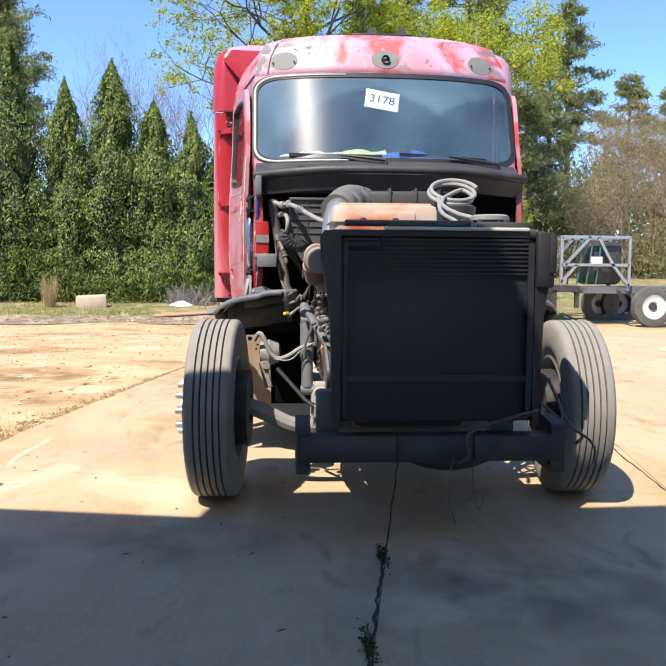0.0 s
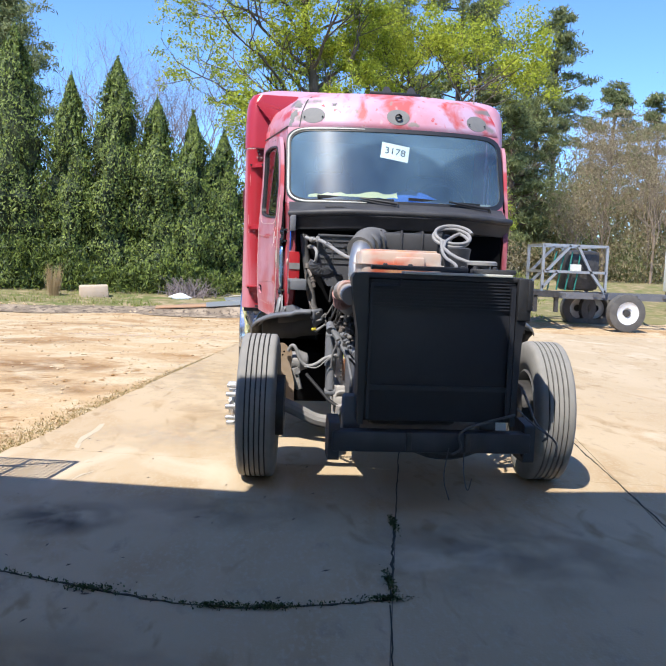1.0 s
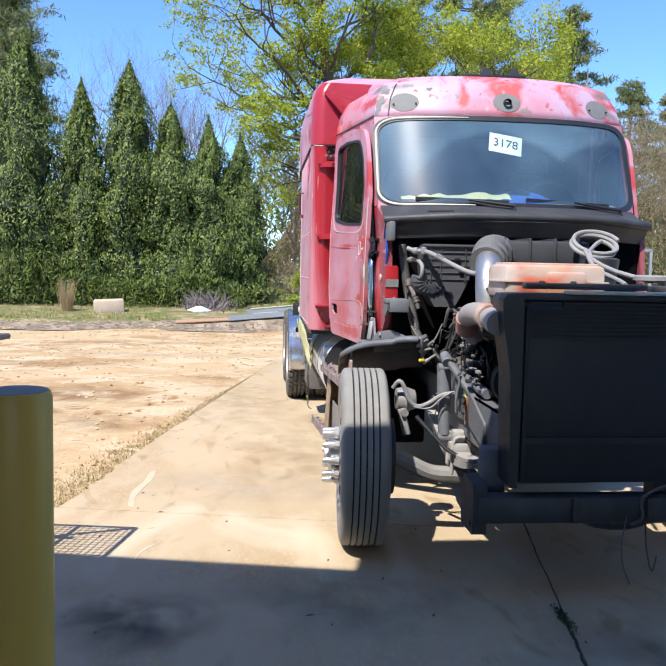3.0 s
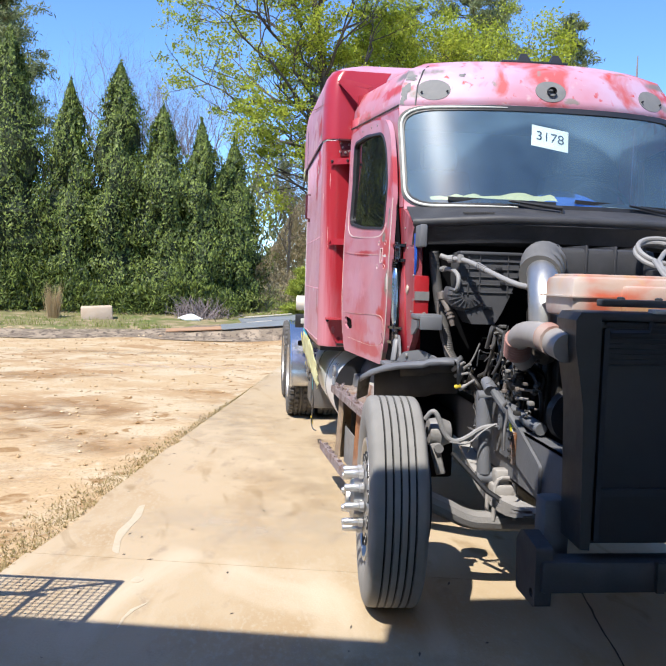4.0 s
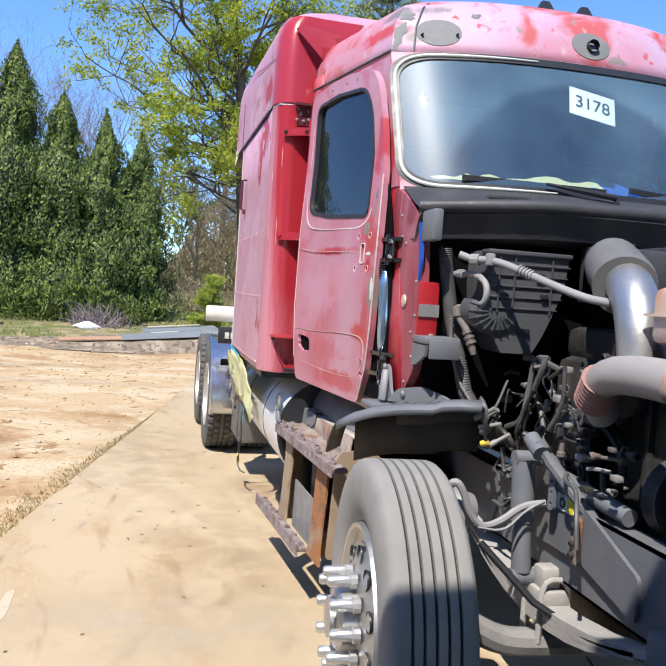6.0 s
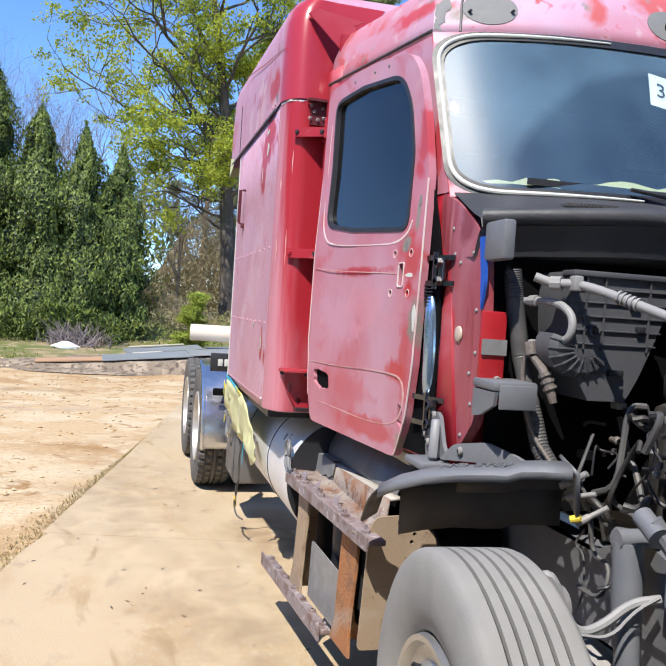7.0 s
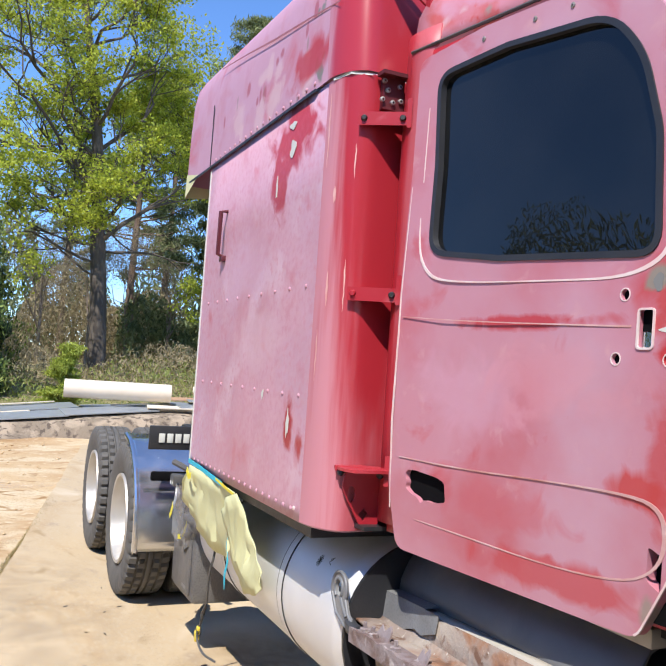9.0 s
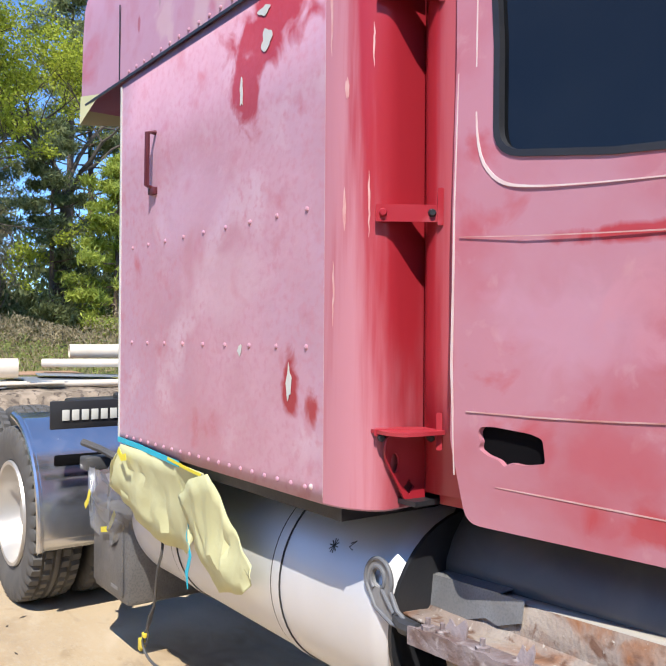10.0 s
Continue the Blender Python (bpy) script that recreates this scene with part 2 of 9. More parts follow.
PINK, RED, DEEP, PRIMER, FILLER = (0.57, 0.24, 0.315), (0.43, 0.065, 0.085), (0.40, 0.014, 0.026), (0.20, 0.19, 0.17), (0.62, 0.62, 0.56)
M_SAND = layered("sanded_red", [(0.53, 0.30, 0.37), ((0.46, 0.23, 0.28), 1.7, 0.46, 0.68, 0.2), ((0.47, 0.30, 0.40), 1.1, 0.44, 0.64, 0.1), ((0.58, 0.40, 0.47), 2.9, 0.54, 0.72, 0.2), ((0.44, 0.12, 0.15), 7.0, 0.60, 0.80, 0.2), ((0.50, 0.24, 0.30), 38.0, 0.50, 0.75, 0.0)],
                 rough=0.46, bump=0.30, bump_scale=5.0)
M_DOORP = layered("sanded_door_red", [(0.455, 0.205, 0.26), ((0.42, 0.10, 0.13), 1.9, 0.44, 0.66, 0.3), ((0.48, 0.285, 0.365), 1.2, 0.46, 0.66, 0.1), ((0.42, 0.055, 0.07), 5.0, 0.60, 0.76, 0.5), ((0.52, 0.29, 0.32), 12.0, 0.62, 0.80, 0.3)],
                 rough=0.44, bump=0.14, bump_scale=5.0)
M_ROOF = layered("sanded_roof", [(0.50, 0.21, 0.26), ((0.50, 0.35, 0.47), 1.3, 0.42, 0.60, 0.2), ((0.46, 0.10, 0.10), 3.4, 0.51, 0.61, 0.5), ((0.55, 0.42, 0.44), 8.0, 0.60, 0.72, 0.4), ((0.48, 0.06, 0.05), 14.0, 0.62, 0.70, 0.4), ((0.26, 0.22, 0.20), 7.0, 0.64, 0.69, 0.3)], rough=0.5, bump=0.06, bump_scale=6.0)
M_CAP = layered("sanded_cap", [(0.49, 0.28, 0.375), ((0.44, 0.06, 0.08), 2.0, 0.56, 0.70, 0.5), ((0.47, 0.235, 0.31), 6.0, 0.52, 0.66, 0.3), (PRIMER, 7.0, 0.70, 0.76, 0.6)],
                rough=0.55, bump=0.10, bump_scale=7.0)
M_RED = layered("gloss_red", [(0.34, 0.018, 0.03), ((0.40, 0.05, 0.065), 2.2, 0.45, 0.66, 0.4), ((0.46, 0.13, 0.16), 3.1, 0.58, 0.70, 0.8)], rough=0.34, bump=0.03, bump_scale=9.0)
M_CORNER = worn_paint("corner_red", (0.49, 0.205, 0.25), (0.36, 0.022, 0.034), 7.965, 7.86, -0.07)
M_CAPRED = worn_paint("cap_corner_red", (0.47, 0.21, 0.27), (0.37, 0.028, 0.042), 8.19, 8.11)
M_PILLAR = worn_paint("pillar_red", (0.43, 0.085, 0.105), (0.36, 0.022, 0.034), 7.88, 7.95)
M_PANEL = layered("cowl_red", [(0.29, 0.065, 0.085), ((0.38, 0.15, 0.18), 3.0, 0.48, 0.66, 0.8), ((0.22, 0.03, 0.035), 7.0, 0.55, 0.7, 1.0), ((0.46, 0.20, 0.22), 5.0, 0.60, 0.74, 0.6)], rough=0.34, bump=0.05, stretch=(2.5, 2.5, 0.3))
M_PRIMER = mat("primer_grey", (0.16, 0.165, 0.165), 0.7, var=(0.24, 0.23, 0.22), scale=14)
M_FILLER = mat("bare_filler", (0.62, 0.63, 0.58), 0.5, var=(0.5, 0.52, 0.5), scale=20)
M_RIDGE = mat("rubbed_ridge", (0.44, 0.17, 0.15), 0.5, var=(0.66, 0.52, 0.52), scale=9, amount=0.8)
M_SEAM = mat("pale_sealer", (0.68, 0.62, 0.6), 0.5, var=(0.6, 0.3, 0.3), scale=12, amount=0.6)
M_BLACK = mat("black_plastic", (0.017, 0.018, 0.022), 0.45, var=(0.034, 0.034, 0.036), scale=8, bump=0.05, bump_scale=90)
M_DUSTY = mat("dusty_black_plastic", (0.026, 0.028, 0.034), 0.55, var=(0.07, 0.07, 0.075), scale=6, amount=0.7, bump=0.08, bump_scale=80)
M_GREYPL = mat("weathered_grey_plastic", (0.13, 0.137, 0.155), 0.5, var=(0.21, 0.215, 0.225), scale=6, bump=0.06, bump_scale=120)
M_CORE = mat("radiator_core", (0.014, 0.016, 0.023), 0.5, var=(0.024, 0.027, 0.036), scale=5)
M_ENGINE = mat("greasy_engine", (0.02, 0.02, 0.021), 0.5, var=(0.07, 0.065, 0.06), scale=9, amount=0.8, bump=0.2, bump_scale=40)
M_STEEL = mat("dusty_cast_steel", (0.24, 0.235, 0.23), 0.6, 0.2, var=(0.36, 0.34, 0.325), scale=10, bump=0.15, bump_scale=60)
M_ALU = mat("dull_aluminium", (0.5, 0.5, 0.5), 0.42, 0.85, var=(0.36, 0.35, 0.33), scale=9, bump=0.05)
M_BRIGHT = mat("bright_aluminium", (0.56, 0.54, 0.51), 0.42, 0.6, var=(0.42, 0.40, 0.37), scale=4)
M_TANK = mat("brushed_tank_aluminium", (0.74, 0.75, 0.78), 0.46, 0.45, var=(0.62, 0.62, 0.64), scale=3, bump=0.04, bump_scale=12)
M_CHROME = mat("chrome", (0.75, 0.76, 0.78), 0.08, 1.0)
M_NUT = mat("dusty_silver_cover", (0.62, 0.62, 0.62), 0.38, 0.75, var=(0.45, 0.43, 0.41), scale=14)
M_FRAME = mat("frame_paint", (0.11, 0.115, 0.13), 0.55, 0.0, var=(0.2, 0.2, 0.2), scale=5, bump=0.08)
M_RUST = layered("rusty_steel", [(0.25, 0.20, 0.17), ((0.22, 0.095, 0.04), 6.0, 0.50, 0.62, 0.8), ((0.33, 0.29, 0.25), 3.0, 0.54, 0.7, 0.4), ((0.13, 0.07, 0.045), 18.0, 0.54, 0.66, 0.6), ((0.42, 0.39, 0.35), 40.0, 0.64, 0.72, 0.2)], rough=0.8, bump=0.35, bump_scale=50)
M_RUST2 = layered("orange_rust", [(0.30, 0.13, 0.05), ((0.20, 0.10, 0.05), 9.0, 0.5, 0.65, 0.5), ((0.3, 0.22, 0.16), 4.0, 0.56, 0.7, 0.4)], rough=0.85, bump=0.35, bump_scale=60)
M_SCUFF = layered("scuffed_mauve_paint", [(0.24, 0.20, 0.205), ((0.16, 0.11, 0.10), 12.0, 0.5, 0.64, 0.5), ((0.40, 0.36, 0.36), 26.0, 0.58, 0.7, 0.3), ((0.24, 0.12, 0.07), 7.0, 0.6, 0.7, 0.5)], rough=0.65, bump=0.35, bump_scale=45)
M_BOXGREY = mat("satin_box_grey", (0.13, 0.13, 0.135), 0.42, 0.3, var=(0.20, 0.195, 0.19), scale=7, amount=0.8, fine=0.3, bump=0.05)
M_GUARD = mat("hazy_polished_guard", (0.66, 0.68, 0.72), 0.22, 0.95, var=(0.5, 0.51, 0.54), scale=5, bump=0.03, bump_scale=9)
M_CAST = mat("brown_grey_casting", (0.13, 0.115, 0.105), 0.6, 0.2, var=(0.24, 0.20, 0.175), scale=14, bump=0.2, bump_scale=60)
M_HVAC = mat("dusty_heater_plastic", (0.065, 0.068, 0.078), 0.55, var=(0.085, 0.085, 0.09), scale=9, amount=0.8, bump=0.05, bump_scale=90)
M_STEPGREY = mat("step_grey_paint", (0.25, 0.255, 0.265), 0.45, var=(0.15, 0.14, 0.13), scale=14, amount=0.8, bump=0.06)
M_RUBBER = mat("tyre_rubber", (0.075, 0.073, 0.07), 0.8, var=(0.14, 0.132, 0.12), scale=5, amount=0.8, bump=0.06, bump_scale=120)
M_TREAD = mat("dusty_tread", (0.215, 0.21, 0.20), 0.85, var=(0.29, 0.28, 0.26), scale=7, amount=0.8, bump=0.08, bump_scale=150)
M_GROOVE = mat("tread_groove", (0.018, 0.018, 0.018), 0.9, var=(0.03, 0.03, 0.028), scale=9)
# near-black without gloss: deep shade put into the colour of recesses
M_GAP = mat("recess_shade_black", (0.005, 0.005, 0.006), 0.95, var=(0.009, 0.009, 0.01), scale=9)
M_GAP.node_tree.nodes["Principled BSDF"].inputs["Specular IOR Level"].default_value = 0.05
M_HOSE = mat("rubber_hose", (0.055, 0.055, 0.057), 0.55, var=(0.12, 0.115, 0.11), scale=8, amount=0.7)
M_PALEHOSE = mat("dusty_grey_hose", (0.24, 0.24, 0.245), 0.6, var=(0.34, 0.33, 0.32), scale=9)
M_TRANSL = layered("stained_reservoir", [(0.50, 0.37, 0.31), ((0.50, 0.13, 0.07), 2.6, 0.44, 0.56, 0.5), ((0.55, 0.34, 0.18), 6.0, 0.55, 0.66, 0.6), ((0.54, 0.48, 0.44), 2.4, 0.5, 0.66, 0.2)],
                   rough=0.45, bump=0.03)
M_REDDUCT = layered("red_silicone", [(0.30, 0.155, 0.13), ((0.36, 0.28, 0.25), 5.0, 0.46, 0.62, 0.3)], rough=0.6, bump=0.1)
M_WHITE = mat("white_paper", (0.8, 0.81, 0.8), 0.7)
M_INK = mat("black_ink", (0.02, 0.02, 0.02), 0.7)
M_MASK = mat("masking_paper", (0.56, 0.56, 0.30), 0.75, var=(0.64, 0.64, 0.40), scale=5, bump=0.25, bump_scale=9)
M_TAPE = mat("yellow_tape", (0.75, 0.65, 0.03), 0.5, var=(0.65, 0.58, 0.05), scale=30)
M_BLUETAPE = mat("blue_tape", (0.03, 0.45, 0.62), 0.5, var=(0.05, 0.38, 0.5), scale=30)
M_DASH = mat("dashboard_vinyl", (0.20, 0.215, 0.19), 0.7, var=(0.26, 0.27, 0.24), scale=5, bump=0.05)
M_DARKIN = mat("dark_interior", (0.03, 0.032, 0.036), 0.8, var=(0.05, 0.05, 0.055), scale=4)
M_MATTBLUE = mat("matt_blue", (0.01, 0.07, 0.42), 0.8, var=(0.02, 0.11, 0.5), scale=9, bump=0.2, bump_scale=20)
# the wiped dust film is coloured blue to paint in the sky's reflection
M_WS = glass_mat("windscreen_sky_film_glass", (0.62, 0.76, 0.82), 0.0, 1.0, 0.06, 0.09, 0.29, (0.38, 0.62, 0.80), ((1.50, 2.04, 0.62, 0.56), (2.36, 2.04, 0.60, 0.52)), 0.10)
M_TINT = glass_mat("tinted_glass", (0.02, 0.024, 0.032), 0.0, 0.1, 0.1, 0.008)
M_YELLOW = mat("yellow_paint", (0.66, 0.47, 0.085), 0.5, var=(0.52, 0.38, 0.09), scale=4, bump=0.04, coat=0.1)
M_FIRE = mat("extinguisher_red", (0.36, 0.01, 0.015), 0.4, var=(0.28, 0.012, 0.018), scale=9)
M_LEMON = mat("yellow_plastic", (0.7, 0.55, 0.05), 0.5)
M_CONC = layered("concrete", [(0.442, 0.342, 0.212), ((0.498, 0.396, 0.260), 0.7, 0.42, 0.62, 0.4), ((0.404, 0.293, 0.164), 1.9, 0.52, 0.7, 0.8), ((0.357, 0.279, 0.188), 7.0, 0.60, 0.74, 0.4),
                              ((0.455, 0.370, 0.25), 55.0, 0.5, 0.7, 0.0), ((0.33, 0.24, 0.13), 3.3, 0.60, 0.72, 1.2), ((0.55, 0.46, 0.33), 1.2, 0.58, 0.70, 0.8)], rough=0.85, bump=0.12, bump_scale=70, stretch=(1, 0.45, 1))
M_JOINT = mat("dirt_in_joint", (0.03, 0.028, 0.02), 0.95, var=(0.06, 0.05, 0.03), scale=15, bump=0.4)
M_HAIR = mat("hairline_joint", (0.2, 0.17, 0.13), 0.9, var=(0.13, 0.11, 0.085), scale=9)
M_SPILL = mat("dried_white_paint", (0.56, 0.49, 0.36), 0.6, var=(0.47, 0.39, 0.26), scale=20, amount=0.8)
M_WEED = leaf_mat("weed_green", (0.02, 0.035, 0.01), (0.07, 0.10, 0.025), 0.2)
M_DIRT = layered("sandy_dirt", [(0.485, 0.352, 0.196), ((0.355, 0.218, 0.098), 0.35, 0.48, 0.62, 0.8), ((0.55, 0.445, 0.29), 1.6, 0.48, 0.62, 0.5), ((0.279, 0.161, 0.059), 3.0, 0.59, 0.68, 1.4),
                                ((0.36, 0.25, 0.125), 46.0, 0.52, 0.70, 0.2), ((0.56, 0.45, 0.30), 9.0, 0.58, 0.70, 0.3)], rough=0.95, bump=0.8, bump_scale=11, stretch=(0.85, 1.0, 1))
M_GRASSG = layered("grassy_soil", [(0.19, 0.17, 0.07), ((0.12, 0.145, 0.035), 1.0, 0.48, 0.64, 0.6), ((0.33, 0.26, 0.15), 2.6, 0.50, 0.66, 0.5)], rough=0.95, bump=0.6, bump_scale=20)
M_GRAVEL = layered("gravel_edge", [(0.21, 0.165, 0.115), ((0.34, 0.27, 0.19), 3.0, 0.46, 0.6, 0.5), ((0.10, 0.075, 0.055), 9.0, 0.52, 0.62, 0.5)], rough=0.95, bump=0.8, bump_scale=30)
M_BARK = layered("bark", [(0.085, 0.068, 0.052), ((0.14, 0.115, 0.09), 8.0, 0.5, 0.65, 0.5)], rough=0.9, bump=0.7, bump_scale=22, stretch=(1, 1, 0.3))
M_PBARK = layered("pine_bark", [(0.15, 0.10, 0.07), ((0.08, 0.06, 0.05), 7.0, 0.5, 0.6, 0.5)], rough=0.9, bump=0.7, bump_scale=20, stretch=(1, 1, 0.3))
M_TWIG = mat("grey_twig", (0.24, 0.20, 0.195), 0.9, var=(0.17, 0.14, 0.135), scale=2)
M_BROWNTWIG = mat("brown_twig", (0.24, 0.185, 0.14), 0.9, var=(0.31, 0.25, 0.19), scale=2)
L_CYP = leaf_mat("cypress_leaf", (0.012, 0.032, 0.011), (0.24, 0.31, 0.05), 0.25)
# dark green that paints the shade deep in a crown
L_DEEP = mat("crown_shade_green", (0.022, 0.034, 0.014), 0.9, var=(0.045, 0.06, 0.02), scale=9, bump=0.8, bump_scale=14)
L_SPRING = leaf_mat("spring_leaf", (0.20, 0.25, 0.02), (0.60, 0.64, 0.06), 0.5)
L_PINE = leaf_mat("pine_needle", (0.09, 0.12, 0.05), (0.32, 0.35, 0.14), 0.4)
L_YPINE = leaf_mat("young_pine_needle", (0.20, 0.26, 0.03), (0.50, 0.56, 0.09), 0.4)
L_BRUSH = leaf_mat("brush_bud", (0.20, 0.16, 0.085), (0.42, 0.35, 0.20), 0.35)
L_GRASS = leaf_mat("grass_blade", (0.14, 0.18, 0.03), (0.34, 0.38, 0.10), 0.3)
L_STRAW = leaf_mat("dry_straw", (0.30, 0.22, 0.11), (0.46, 0.36, 0.2), 0.3)
M_STONE = mat("pale_block", (0.55, 0.45, 0.34), 0.85, var=(0.44, 0.33, 0.22), scale=5, bump=0.3)
M_PVC = mat("white_pvc", (0.66, 0.59, 0.48), 0.5, var=(0.52, 0.44, 0.33), scale=3)
M_SHEET = mat("galvanised_sheet", (0.40, 0.43, 0.46), 0.4, 0.5, var=(0.30, 0.32, 0.34), scale=3)
M_CARD = mat("weathered_board", (0.42, 0.25, 0.14), 0.8, var=(0.32, 0.22, 0.15), scale=4)
M_PAINTW = mat("white_vehicle_paint", (0.75, 0.76, 0.76), 0.35, coat=0.3)
M_BLUEP = mat("blue_paint", (0.02, 0.08, 0.4), 0.4)
M_GREENP = mat("green_hose", (0.02, 0.16, 0.13), 0.5)
# pale so that the unseen shed throws light back on shaded fronts
M_WALL = mat("pale_bounce_wall", (0.74, 0.75, 0.75), 0.6, var=(0.66, 0.67, 0.67), scale=2)

# ---------------------------------------------------------------- mesh helpers


class Mesh:
    """Collects vertices and faces of one mesh."""

    def __init__(self):
        self.v, self.f = [], []

    def add(self, verts, faces):
        n = len(self.v)
        self.v += [tuple(p) for p in verts]
        self.f += [tuple(i + n for i in f) for f in faces]
        return self

    def box(self, x0, x1, y0, y1, z0, z1, bev=0.0, m=None):
        bm = bmesh.new()
        bmesh.ops.create_cube(bm, size=1.0)
        for v in bm.verts:
            v.co = Vector((x0 + (v.co.x + 0.5) * (x1 - x0), y0 + (v.co.y + 0.5) * (y1 - y0), z0 + (v.co.z + 0.5) * (z1 - z0)))
        if bev:
            bmesh.ops.bevel(bm, geom=bm.edges[:], offset=bev, segments=2, profile=0.5, affect="EDGES")
        if m is not None:
            bm.transform(m)
        self.take(bm)
        return self

    def take(self, bm):
        bm.verts.index_update()
        self.add([v.co[:] for v in bm.verts], [[v.index for v in f.verts] for f in bm.faces])
        bm.free()

    def bar(self, a, b, w, h, bev=0.0, roll=0.0):
        """A rectangular bar from a to b."""
        a, b = Vector(a), Vector(b)
        d = b - a
        q = d.to_track_quat("Z", "Y").to_matrix().to_4x4()
        return self.box(-w / 2, w / 2, -h / 2, h / 2, 0, d.length, bev, Matrix.Translation(a) @ q @ pose(0, 0, 0, 0, 0, roll))

    def tube(self, pts, r, seg=10, caps=True, smooth=0):
        """A round tube along points; r is a number or one radius a point."""
        pts = [Vector(p) for p in pts]
        rr = list(r) if isinstance(r, (list, tuple)) else [r] * len(pts)
        for _ in range(smooth):
            q, s = [pts[0]], [rr[0]]
            for i in range(len(pts) - 1):
                q += [pts[i].lerp(pts[i + 1], 0.25), pts[i].lerp(pts[i + 1], 0.75)]
                s += [rr[i] * 0.75 + rr[i + 1] * 0.25, rr[i] * 0.25 + rr[i + 1] * 0.75]
            pts, rr = q + [pts[-1]], s + [rr[-1]]
        n = len(pts)
        up = None
        vs, fs = [], []
        for i, p in enumerate(pts):
            d = (pts[min(i + 1, n - 1)] - pts[max(i - 1, 0)])
            d = d.normalized() if d.length > 1e-9 else Vector((0, 0, 1))
            if up is None:
                up = Vector((0, 0, 1)) if abs(d.z) < 0.9 else Vector((1, 0, 0))
            s = d.cross(up)
            s = s.normalized() if s.length > 1e-6 else d.orthogonal().normalized()
            up = s.cross(d).normalized()
            for k in range(seg):
                a = 2 * math.pi * k / seg
                vs.append(p + (s * math.cos(a) + up * math.sin(a)) * rr[i])
        for i in range(n - 1):
            for k in range(seg):
                a, b = i * seg + k, i * seg + (k + 1) % seg
                fs.append((a, b, b + seg, a + seg))
        if caps:
            fs += [tuple(range(seg - 1, -1, -1)), tuple(range((n - 1) * seg, n * seg))]
        return self.add(vs, fs)

    def cyl(self, a, b, r, seg=20, r2=None):
        return self.tube([a, b], [r, r if r2 is None else r2], seg)

    def lathe(self, prof, centre, axis="x", seg=48, wobble=None, closed=False):
        """Spins a profile of (along, radius) round an axis."""
        c = Vector(centre)
        n = len(prof)
        vs, fs = [], []
        for s in range(seg):
            a = 2 * math.pi * s / seg
            for j, (u, r) in enumerate(prof):
                if wobble:
                    r += wobble(j, s)
                if axis == "x":
                    vs.append(c + Vector((u, r * math.cos(a), r * math.sin(a))))
                elif axis == "y":
                    vs.append(c + Vector((r * math.cos(a), u, r * math.sin(a))))
                else:
                    vs.append(c + Vector((r * math.cos(a), r * math.sin(a), u)))
        for s in range(seg):
            t = (s + 1) % seg
            for j in range(n if closed else n - 1):
                k = (j + 1) % n
                fs.append((s * n + j, s * n + k, t * n + k, t * n + j))
        return self.add(vs, fs)

    def loft(self, rings, closed=True, cap0=False, cap1=False, skip=None):
        n = len(rings[0])
        vs = [p for r in rings for p in r]
        fs = []
        for i in range(len(rings) - 1):
            for k in range(n if closed else n - 1):
                if skip and skip(i, k):
                    continue
                a, b = i * n + k, i * n + (k + 1) % n
                fs.append((a, b, b + n, a + n))
        if cap0:
            fs.append(tuple(range(n - 1, -1, -1)))
        if cap1:
            fs.append(tuple(range((len(rings) - 1) * n, len(rings) * n)))
        return self.add(vs, fs)

    def plate(self, outer, holes, put, thick):
        """A flat sheet with holes, outlines in (u, v); put(u, v, w) lays it into the world, w runs from 0 to thick."""
        bm = bmesh.new()
        loops = [outer, *holes]
        edges = []
        for lp in loops:
            vs = [bm.verts.new((u, v, 0)) for u, v in lp]
            edges += [bm.edges.new((vs[i], vs[(i + 1) % len(vs)])) for i in range(len(vs))]
        bmesh.ops.triangle_fill(bm, use_beauty=True, use_dissolve=False, edges=edges)
        bm.verts.index_update()
        flat = [v.co.xy[:] for v in bm.verts]
        tris = [[v.index for v in f.verts] for f in bm.faces]
        bm.free()
        n = len(flat)
        fs = tris + [[i + n for i in reversed(t)] for t in tris]
        at = 0
        for lp in loops:
            m = len(lp)
            fs += [(at + i, at + (i + 1) % m, at + (i + 1) % m + n, at + i + n) for i in range(m)]
            at += m
        return self.add([put(u, v, 0) for u, v in flat] + [put(u, v, thick) for u, v in flat], fs)

    def strip(self, line, width, put, thick):
        """A raised band along a polyline in (u, v)."""
        pts = [Vector(p) for p in line]
        left, right = [], []
        for i, p in enumerate(pts):
            d = (pts[min(i + 1, len(pts) - 1)] - pts[max(i - 1, 0)]).normalized()
            nrm = Vector((-d.y, d.x)) * (width[i] if isinstance(width, (list, tuple)) else width) / 2
            left.append(p + nrm)
            right.append(p - nrm)
        rings = []
        for a, b in zip(left, right):
            rings.append([put(a.x, a.y, 0), put(a.x, a.y, thick), put(b.x, b.y, thick), put(b.x, b.y, 0)])
        return self.loft(rings, True, True, True)

    def data(self, name, material, smooth=35):
        me = bpy.data.meshes.new(name)
        me.from_pydata(self.v, [], self.f)
        me.materials.append(material)
        bm = bmesh.new()
        bm.from_mesh(me)
        bmesh.ops.recalc_face_normals(bm, faces=bm.faces[:])
        bm.to_mesh(me)
        bm.free()
        if smooth:
            me.shade_smooth()
            me.set_sharp_from_angle(angle=radians(smooth))
        me.update()
        return me


def part(name, mesh, material, parent=None, label="", smooth=35):
    ob = new(name, mesh.data(name, material, smooth))
    if parent is not None:
        ob.parent = parent
    return tagged(ob, label) if label else ob


def thing(name, label, category, group="", kind="", at=(0, 0, 0)):
    ob = new(name)
    ob.empty_display_size = 0.1
    ob.location = at
    return tagged(ob, label, category, group, kind)


